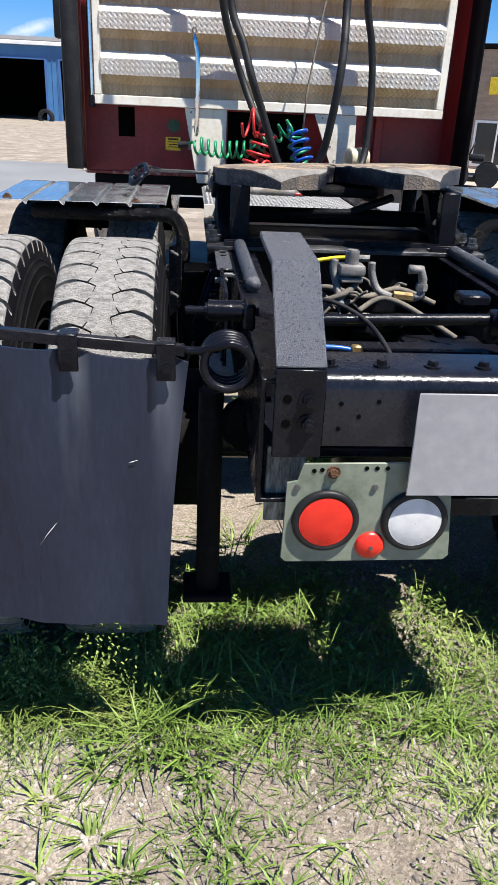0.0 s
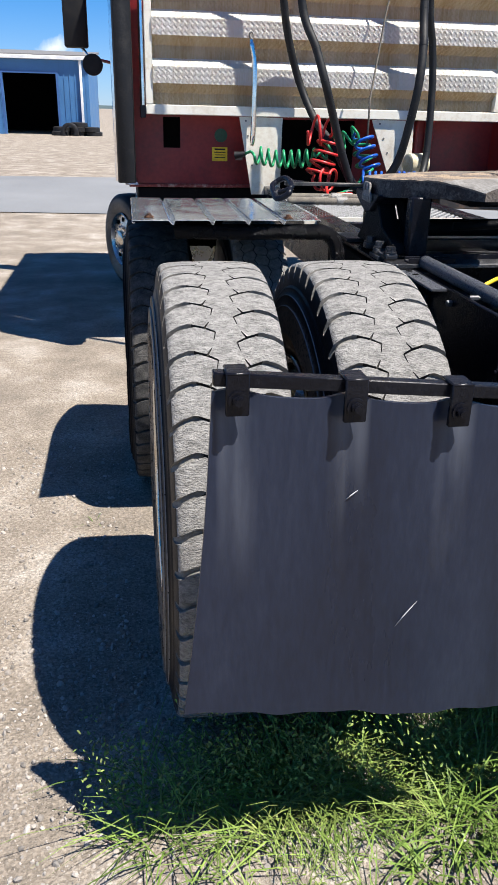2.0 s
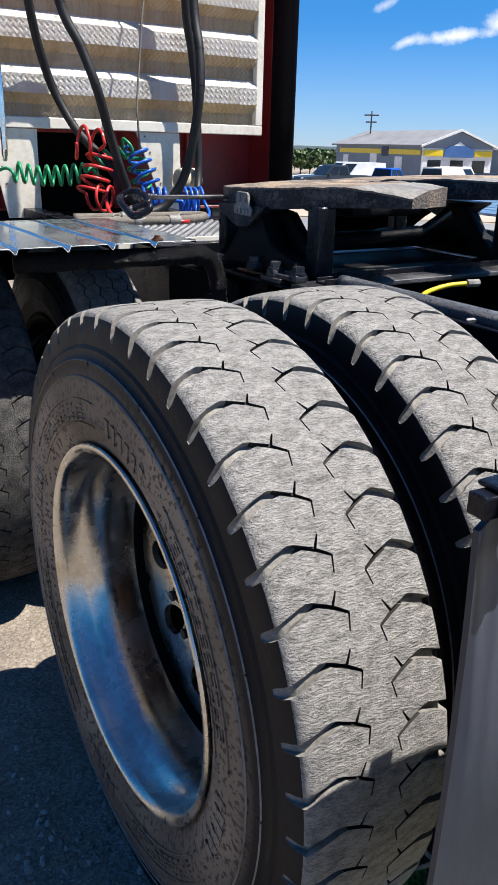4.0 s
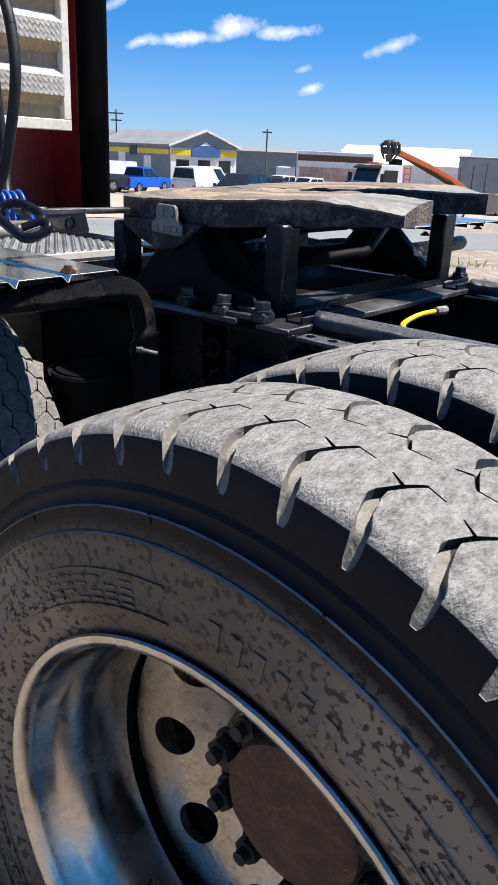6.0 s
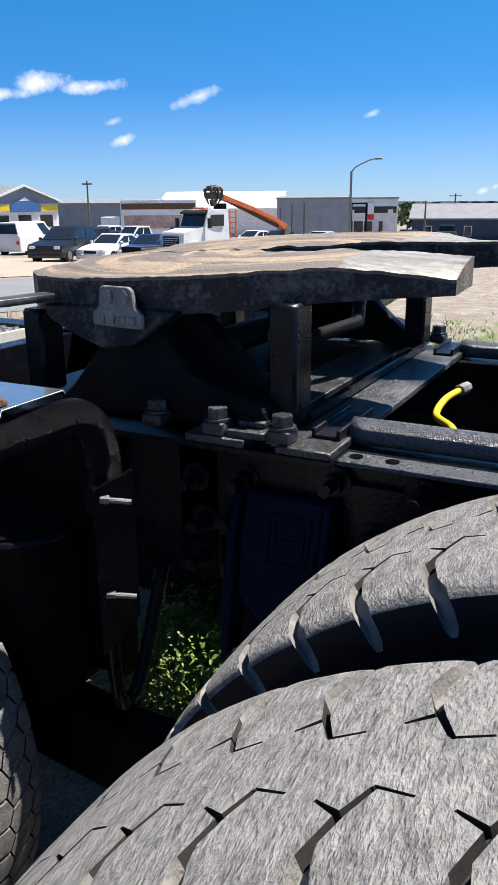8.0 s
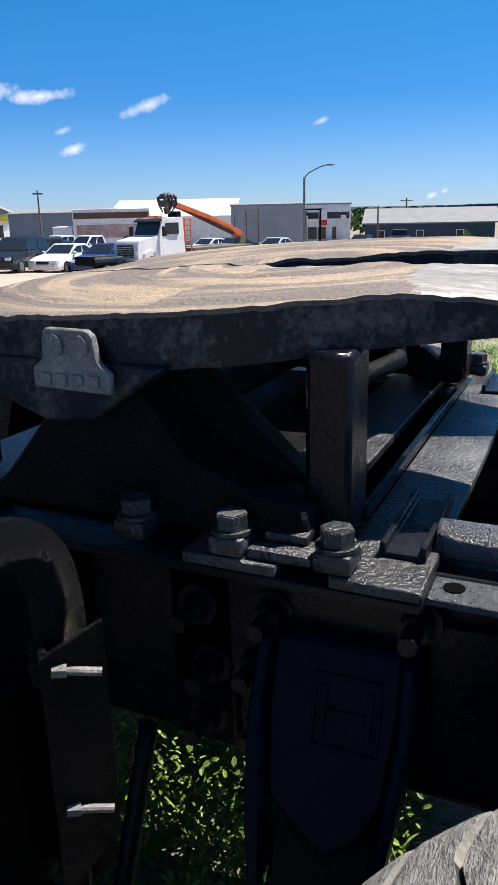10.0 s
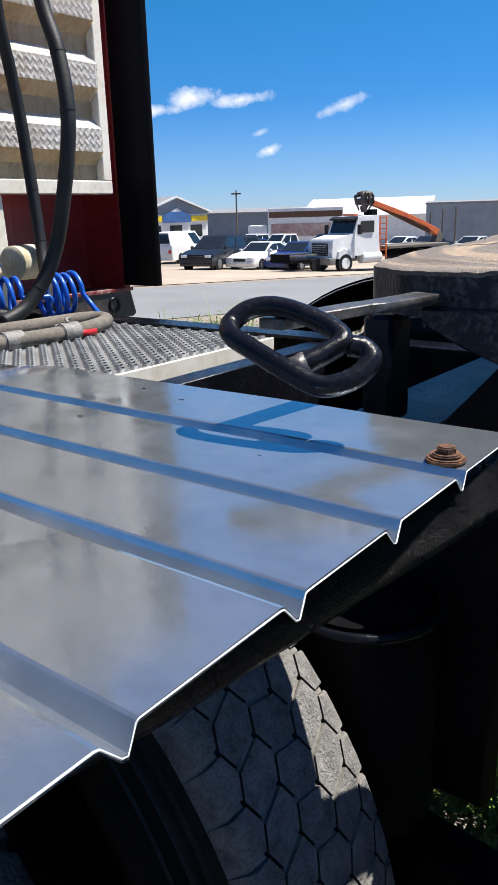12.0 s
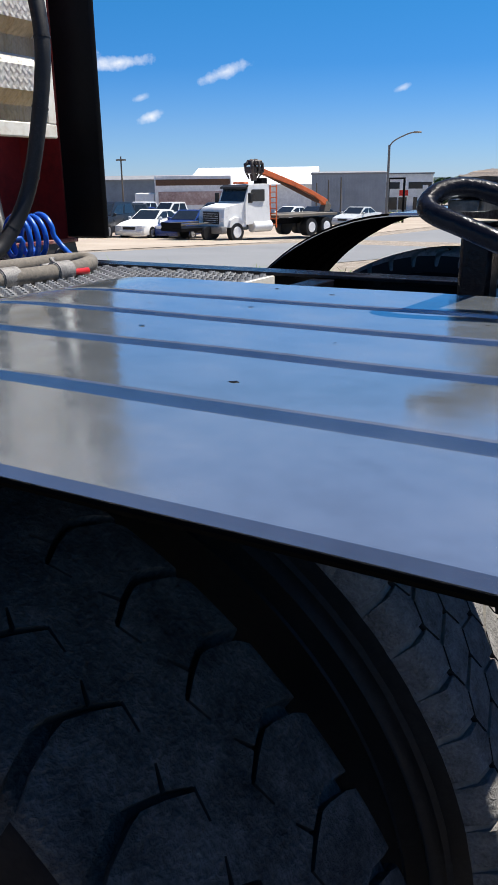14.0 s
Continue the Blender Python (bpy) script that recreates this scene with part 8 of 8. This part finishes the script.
def pole(name, label, x, y, h, r=0.13, arms=(), category="utility pole"):
    p = thing(name, label, category)
    p.matrix_basis = pose(x, y, ground_z(x, y) - 0.1)
    part("pole", cyl((0, 0, 0), (0, 0, h), r, r * 0.65, seg=12), DUSTY, p)
    for z, w in arms:
        part("crossarm", box(-w / 2, w / 2, -0.06, 0.06, z - 0.07, z + 0.07, 0.01, m=pose(0, 0, 0, 0, 0, -50)), DUSTY, p)
    return p


def street_lamp():
    p = thing("street_lamp", "grey street lamp with a curved arm", "street lamp")
    x, y = 64.6, 25.0
    z = ground_z(x, y)
    p.matrix_basis = pose(x, y, z)
    top = 4.0 - z
    part("post", cyl((0, 0, 0), (0, 0, top), 0.13, 0.10, seg=12), CASTGREY, p)
    part("arm", tube(smooth_line([(0, 0, top - 0.1), (0.12, -0.4, top + 0.35), (0.45, -1.4, top + 0.85), (0.65, -2.0, top + 0.98)], 5), 0.06, 8), CASTGREY, p)
    part("lamp_head", box(0.45, 0.85, -2.5, -1.9, top + 0.9, top + 1.04, 0.04), CASTGREY, p)
    f = thing("sign_frame", "dark steel goalpost sign frame", "frame")
    f.matrix_basis = pose(x + 0.2, y, z)
    part("post", box(0.1, 0.26, -0.05, 0.11, 0, 3.75, 0.01), BLACKMATT, f)
    part("post", box(0.1, 0.26, -1.45, -1.29, 0, 3.75, 0.01), BLACKMATT, f)
    part("beam", box(0.1, 0.26, -1.29, -0.05, 3.6, 3.75, 0.01), BLACKMATT, f)


def tree(x, y, h, spread, seed, label="dark green broad-leaved tree beyond the buildings"):
    t = thing("tree", label, "tree", group="far trees")
    z = ground_z(x, y)
    t.matrix_basis = pose(x, y, z)
    rng = random.Random(seed)
    tb = bmesh.new()
    add_tube(tb, [(0, 0, -0.3), (0.05, 0, h * 0.3), (0, 0.1, h * 0.7)], [0.03 * h, 0.022 * h, 0.008 * h], 7)
    for k in range(5):
        a = rng.uniform(0, 6.28)
        add_tube(tb, [(0, 0, h * 0.3), (spread * 0.5 * math.cos(a), spread * 0.5 * math.sin(a), h * 0.6)], [0.012 * h, 0.004 * h], 5)
    part("trunk", tb, DUSTY, t)
    vs, fs = [], []
    for _ in range(420):
        a, b, d = rng.uniform(0, 6.28), rng.uniform(-1, 1), rng.random() ** 0.4
        c = Vector((math.cos(a) * spread * d * math.sqrt(1 - b * b), math.sin(a) * spread * d * math.sqrt(1 - b * b), h * 0.62 + b * h * 0.38 * d))
        s = rng.uniform(0.06, 0.13) * spread
        e = Euler([rng.uniform(0, 6.28) for _ in range(3)]).to_matrix()
        k = len(vs)
        vs += [tuple(c + e @ Vector(v) * s) for v in ((-1, -0.6, 0.1), (0, -0.9, -0.1), (1, 0, 0.15), (0.3, 0.9, -0.1), (-0.8, 0.5, 0))]
        fs.append((k, k + 1, k + 2, k + 3, k + 4))
    me = bpy.data.meshes.new("crown")
    me.from_pydata(vs, [], fs)
    me.materials.append(FOLIAGE)
    cr = new("crown", me)
    cr.parent = t


def hills():
    """A far wooded ridge all along the horizon."""
    bm = bmesh.new()
    rows = []
    n = 220
    for i in range(n + 1):
        a = radians(-60 + 200 * i / n)
        d = 1500
        top = 2.6 + 2.6 * noise.noise((i * 0.09, 0, 5)) + 1.6 * noise.noise((i * 0.7, 2, 5)) + 1.2 * noise.noise((i * 2.1, 4, 5)) + (3 if a > radians(60) else 0)
        rows.append([bm.verts.new((d * math.cos(a), d * math.sin(a), -25)), bm.verts.new((d * math.cos(a), d * math.sin(a), max(-2, top))), bm.verts.new(((d + 200) * math.cos(a), (d + 200) * math.sin(a), -25))])
    for a, b in zip(rows, rows[1:]):
        bm.faces.new((a[0], b[0], b[1], a[1]))
        bm.faces.new((a[1], b[1], b[2], a[2]))
    tagged(mesh_ob("backdrop", bm, FARWOOD, smooth=80), "far dark green wooded ridge on the horizon", "hills", kind="structure")


def far_place():
    W, K, B, SV = paint("white", (0.74, 0.74, 0.72)), paint("black", (0.012, 0.013, 0.016)), paint("blue", (0.012, 0.035, 0.16)), paint("silver", (0.48, 0.50, 0.50))
    BB, DG = paint("bright_blue", (0.01, 0.09, 0.55)), paint("dark_grey", (0.03, 0.035, 0.04))
    crane_truck()
    car("suv", 30.6, 28.4, 194, K, "black sport utility car parked in the lot")
    car("sedan", 32.4, 26.6, 184, W, "white saloon car parked in the lot")
    car("sedan", 33.4, 24.8, 184, B, "dark blue saloon car parked in the lot")
    car("sedan", 54.4, 29.4, 168, W, "white saloon car behind the crane truck")
    car("sedan", 55.2, 27.6, 168, K, "black saloon car behind the crane truck")
    car("sedan", 54.2, 23.6, 172, SV, "silver saloon car parked near the grey shed")
    car("pickup", 48.6, 39.4, 166, W, "white pickup truck parked in the second row", "pickup truck")
    car("pickup", 46.6, 35.3, 166, W, "white pickup truck parked before the box truck", "pickup truck")
    car("suv", 49.5, 33.4, 166, DG, "dark grey car parked in the second row")
    car("van", 38.2, 38.0, 12, W, "white panel van parked in the lot", "van", solid_side=True)
    car("pickup", 38.3, 44.6, 14, BB, "bright blue pickup truck parked in the lot", "pickup truck")
    car("pickup", 42.2, 52.3, 166, W, "white pickup truck by the striped building", "pickup truck")
    car("suv", 44.4, 40.6, 166, DG, "dark grey car parked in the second row")
    car("sedan", 45.8, 37.6, 166, B, "dark blue saloon car parked in the second row")
    car("pickup", 32.0, 43.2, 170, DG, "dark grey pickup truck parked near the brick shop", "pickup truck")
    car("pickup", 35.0, 47.6, 168, W, "white pickup truck by the striped building", "pickup truck")
    car("van", 37.6, 48.2, 168, W, "white van by the striped building", "van", solid_side=True)
    car("suv", 38.0, 33.6, 166, DG, "dark grey car parked beside the black car")
    car("sedan", 71.0, 21.6, 175, K, "black saloon car parked near the white office")
    car("pickup", 86.0, 21.4, 10, DG, "dark pickup truck before the dark blue house", "pickup truck")
    # low trailer and box truck
    tr = thing("trailer", "low dark flat trailer parked in the lot", "trailer")
    tr.matrix_basis = at_ground(30.9, 22.9, 163)
    part("bed", box(-1.2, 1.5, -0.8, 0.8, 0.45, 0.6, 0.01), BLACKMATT, tr)
    part("rail", box(-1.2, 1.5, -0.82, -0.76, 0.74, 0.82, 0.01), DUSTY, tr)
    part("rail", box(-1.2, 1.5, 0.76, 0.82, 0.74, 0.82, 0.01), DUSTY, tr)
    part("ramp", box(1.45, 1.5, -0.76, 0.76, 0.6, 0.86, 0.01), BLACKMATT, tr)
    for s in (-1, 1):
        part("wheel", cyl((0, s * 0.84, 0.32), (0, s * 1.02, 0.32), 0.32, seg=18), RUBBER, tr)
    bt = thing("box_truck", "white box truck with faded lettering bars", "truck")
    bt.matrix_basis = at_ground(56.6, 40.6, 118)
    part("box", box(-4.0, 2.6, -1.2, 1.2, 1.0, 3.9, 0.03), WHITE, bt, "white cargo box")
    part("cab", box(2.7, 4.4, -1.05, 1.05, 0.6, 2.5, 0.12, seg=2), W, bt)
    part("windscreen", box(4.30, 4.42, -0.9, 0.9, 1.6, 2.3, 0.03), CARGLASS, bt)
    part("dark_band", box(-3.9, 2.5, -1.225, -1.202, 3.1, 3.6, 0.0), RUST_BROWN, bt)
    part("dark_band", box(-3.9, 2.5, 1.202, 1.225, 3.1, 3.6, 0.0), RUST_BROWN, bt)
    part("print_bar", box(-3.8, 2.3, 1.202, 1.225, 1.5, 2.6, 0.0), FADEDPINK, bt, "faded pink print")
    part("print_bar", box(-3.8, 2.3, -1.225, -1.202, 1.5, 2.6, 0.0), FADEDPINK, bt, "faded pink print")
    for wx in (-2.4, 3.4):
        for s in (-1, 1):
            part("wheel", cyl((wx, s * 0.8, 0.45), (wx, s * 1.15, 0.45), 0.45, seg=20), RUBBER, bt)
    # buildings
    z = ground_z(48, 54)
    st = gable("striped_building", "grey gabled building with yellow and blue stripes", 54.3, 71.6, 50.4, 54.0, 7.5, 1.7 - z, 3.0 - z, GREYBLUE, GREYROOF, z,
               [(1.0, 10.4, 0.9 - z, 1.35 - z, YELLOW, "stripe"), (12.0, 17.9, 0.9 - z, 1.35 - z, YELLOW, "stripe"), (2.0, 3.2, -1.0 - z, 0.7 - z, WHITE, "door"), (8.2, 9.6, -1.0 - z, 0.9 - z, WHITE, "door"), (13.3, 14.7, -1.0 - z, 0.7 - z, WHITE, "door"), (10.6, 11.9, 0.7 - z, 1.6 - z, NAVY, "sign_board")])
    part("front_gable", prism([(0.02, -2), (7.5, -2), (7.5, 1.72 - z), (3.75, 2.98 - z), (0.02, 1.72 - z)], "x", 18.04, 18.19), PALEWALL, st, "pale gabled end wall")
    part("gable_cladding", prism([(0.02, 1.5 - z), (7.5, 1.5 - z), (7.5, 1.72 - z), (3.75, 2.98 - z), (0.02, 1.72 - z)], "x", 18.191, 18.23), GREYBLUE, st, "grey-blue gable boards")
    part("stripe", box(18.20, 18.30, 0.1, 2.1, 0.85 - z, 1.35 - z, 0.02), YELLOW, st)
    part("sign_band", prism([(2.2, 0.75 - z), (5.4, 0.75 - z), (5.4, 1.4 - z), (4.6, 1.75 - z), (3.0, 1.75 - z), (2.2, 1.4 - z)], "x", 18.24, 18.34), BLUETRIM, st, "blue arched sign")
    part("sign_peak", prism([(3.2, 1.76 - z), (4.4, 1.76 - z), (3.8, 2.1 - z)], "x", 18.24, 18.32), WHITE, st)
    part("stripe", box(18.20, 18.30, 5.5, 7.45, 0.85 - z, 1.35 - z, 0.02), YELLOW, st)
    for k in range(3):
        part("window", box(18.195, 18.22, 0.6 + k * 2.4, 2.0 + k * 2.4, -0.6 - z, 0.5 - z), CARGLASS, st)
    part("barge_board", prism([(-0.35, 1.58 - z), (3.75, 3.0 - z), (7.85, 1.58 - z), (7.85, 1.76 - z), (3.75, 3.2 - z), (-0.35, 1.76 - z)], "x", 18.41, 18.52), WHITE, st, "white barge board")
    gz = ground_z(88, 70)
    gable("grey_warehouse", "long low grey-blue warehouse beyond the lot", 84.0, 86.0, 90.0, 64.0, 10, 1.55 - gz, 2.0 - gz, GREYBLUE, GREYROOF, gz)
    gz = ground_z(94, 54)
    gable("white_shed", "large white-roofed shed behind the vehicles", 90.3, 63.0, 97.0, 47.0, 22, 0.7 - gz, 3.0 - gz, WHITE, WHITE, gz)
    gz = ground_z(73, 31)
    sh = gable("grey_shed", "flat grey metal-clad shed beside the lot", 71.1, 35.25, 74.0, 28.5, 12, 1.85 - gz, 1.95 - gz, GREYCLAD, GREYROOF, gz, over=0.1)
    for k in range(24):
        part("cladding_rib", box(0.2 + k * 0.3, 0.26 + k * 0.3, -0.03, -0.002, -1, 1.7 - gz), GREYCLAD, sh)
    for x, y in ((58.4, 28.9), (59.0, 28.1), (59.5, 27.2)):
        pole("steel_post", "slanting grey steel post on the lot", x, y, 3.2 + 0.4 * (x - 58), 0.09, category="post")
    gz = ground_z(117, 40)
    of = thing("office", "two-storey pale office with a dark window band", "building")
    of.matrix_basis = pose(113.6, 44.6, gz, 0, 0, -72)
    h = 1.95 - gz
    part("wall", box(0, 8.8, 0, 9, -1, h, 0.02), PALEWALL, of)
    part("roof_edge", box(-0.15, 8.95, -0.15, 9.1, h, h + 0.2, 0.02), GREYROOF, of)
    part("window_band", box(0.3, 8.6, -0.06, -0.004, h - 2.1, h - 1.15, 0.01), CARGLASS, of)
    part("banner", box(3.9, 5.2, -0.12, -0.07, h - 3.1, h - 0.6, 0.01), WHITE, of, "white and red banner")
    part("banner_foot", box(3.9, 5.2, -0.14, -0.122, h - 3.1, h - 2.3, 0.01), LENS_RED, of)
    for u0, u1 in ((0.7, 2.0), (2.2, 3.6), (3.8, 5.0), (6.0, 6.6)):
        part("window", box(u0, u1, -0.06, -0.004, 0.4, 2.2, 0.01), CARGLASS, of)
    for u in (1.4, 7.3):
        part("air_conditioner", box(u, u + 0.8, -0.3, -0.065, h - 2.2, h - 1.6, 0.02), WHITE, of)
    gz = ground_z(97, 20)
    wins = [(u, u + 0.8, 0.5, 1.6, CARGLASS, "window") for u in (1.6, 3.9, 6.4, 11.2)]
    gable("dark_blue_house", "long dark blue building with a grey gabled roof", 95.2, 28.0, 98.2, 12.6, 9, -0.6 - gz, 1.05 - gz, NAVY, GREYROOF, gz, wins)
    blue_shop()
    rng = random.Random(2)
    for k, (x, z) in enumerate(((-5.0, 0.12), (-4.95, 0.36), (-5.0, 0.60), (-4.0, 0.12), (-4.05, 0.36), (-4.0, 0.6), (-3.95, 0.84), (-3.2, 0.12), (-3.2, 0.36), (-3.25, 0.60))):
        tyre_ring(x + rng.uniform(-0.08, 0.08), 47.7 + rng.uniform(-0.1, 0.1), -0.33 + z, 0.5, True)
    tyre_ring(-4.45, 47.0, 0.14, 0.5, False, 0, 80)
    tyre_ring(-9.0, 47.8, 0.12, 0.48, False, 0, 75)
    tyre_ring(-14.2, 47.6, 0.12, 0.48, False, 0, 95)
    brick_shop()
    bike(5.2, 17.6, 200, LENS_RED, "red ride-on mower before the brick shop")
    bike(6.6, 18.8, 160, BLACKMATT, "black ride-on machine before the brick shop")
    bike(4.6, 19.5, 120, BLACKMATT, "black ride-on machine before the brick shop")
    street_lamp()
    pole("utility_pole", "grey wooden utility pole with a crossarm", 57.2, 48.1, 5.8, 0.10, ((5.5, 0.9),))
    pole("utility_pole", "grey wooden utility pole with a crossarm", 56.6, 68.7, 7.4, 0.11, ((7.0, 1.6), (6.3, 1.2)))
    pole("utility_pole", "grey wooden utility pole with a crossarm", 90.7, 25.2, 4.6, 0.14)
    pole("utility_pole", "grey wooden utility pole with a crossarm", 140, 33, 6.8, 0.18, ((6.4, 2.4),))
    for k, (x, y, h, s) in enumerate(((64, 92, 3.4, 3), (70, 98, 3.6, 3), (58, 90, 3, 2.6), (76, 104, 3.6, 3), (120, 34, 5.0, 3.4), (124, 30, 4.2, 3.0), (128, 38, 5.2, 3.6), (50, 92, 3.2, 2.8), (84, 112, 3.8, 3.2))):
        tree(x, y, h, s, k)
    for k, (x, y, h) in enumerate(((62.9, 23.7, 0.9), (93.6, 15.2, 1.5), (92.9, 12.6, 0.8))):
        sh = thing("shrub", "small bright green shrub by a building", "shrub", group="shrubs")
        sh.matrix_basis = pose(x, y, ground_z(x, y))
        r2 = random.Random(k)
        vs, fs = [], []
        for _ in range(160):
            c = Vector((r2.gauss(0, 0.3), r2.gauss(0, 0.3), abs(r2.gauss(0.5, 0.3)) * h))
            e = Euler([r2.uniform(0, 6.28) for _ in range(3)]).to_matrix()
            q = len(vs)
            vs += [tuple(c + e @ Vector(v) * 0.11) for v in ((-1, -0.5, 0), (1, -0.5, 0.1), (0.6, 0.7, 0), (-0.7, 0.6, 0.1))]
            fs.append((q, q + 1, q + 2, q + 3))
        me = bpy.data.meshes.new("leaves")
        me.from_pydata(vs, [], fs)
        me.materials.append(GRASS)
        lv = new("leaves", me)
        lv.parent = sh
    hills()
    # tall weeds on the near verge of the road
    places = []
    for x, y, n, hh in ((7.7, 8.4, 22, 0.6), (8.3, 8.2, 18, 0.55), (7.2, 8.7, 8, 0.75), (5.6, 9.0, 7, 0.8), (6.4, 8.9, 6, 0.6), (4.6, 9.4, 6, 0.6), (9.0, 8.0, 10, 0.5), (10.0, 7.6, 14, 0.45)):
        places += [(x, y, n, hh, 0.22, 0.012)]
    for k in range(260):
        places.append((rng.uniform(1.5, 14), rng.uniform(6.6, 9.6), 6, rng.uniform(0.1, 0.3), 0.2, 0.018))
    blades("verge_weeds", "tall thin weeds and grass on the road verge", places, "weeds")
    lawn = [(4.4 + abs(rng.gauss(0, 2.6)) * (1 if rng.random() < 0.75 else -0.6), rng.gauss(2.2, 1.7), 9, rng.uniform(0.08, 0.2), 0.25, 0.015) for _ in range(1500)]
    blades("verge_grass", "rough green grass beyond the truck", lawn)


far_place()
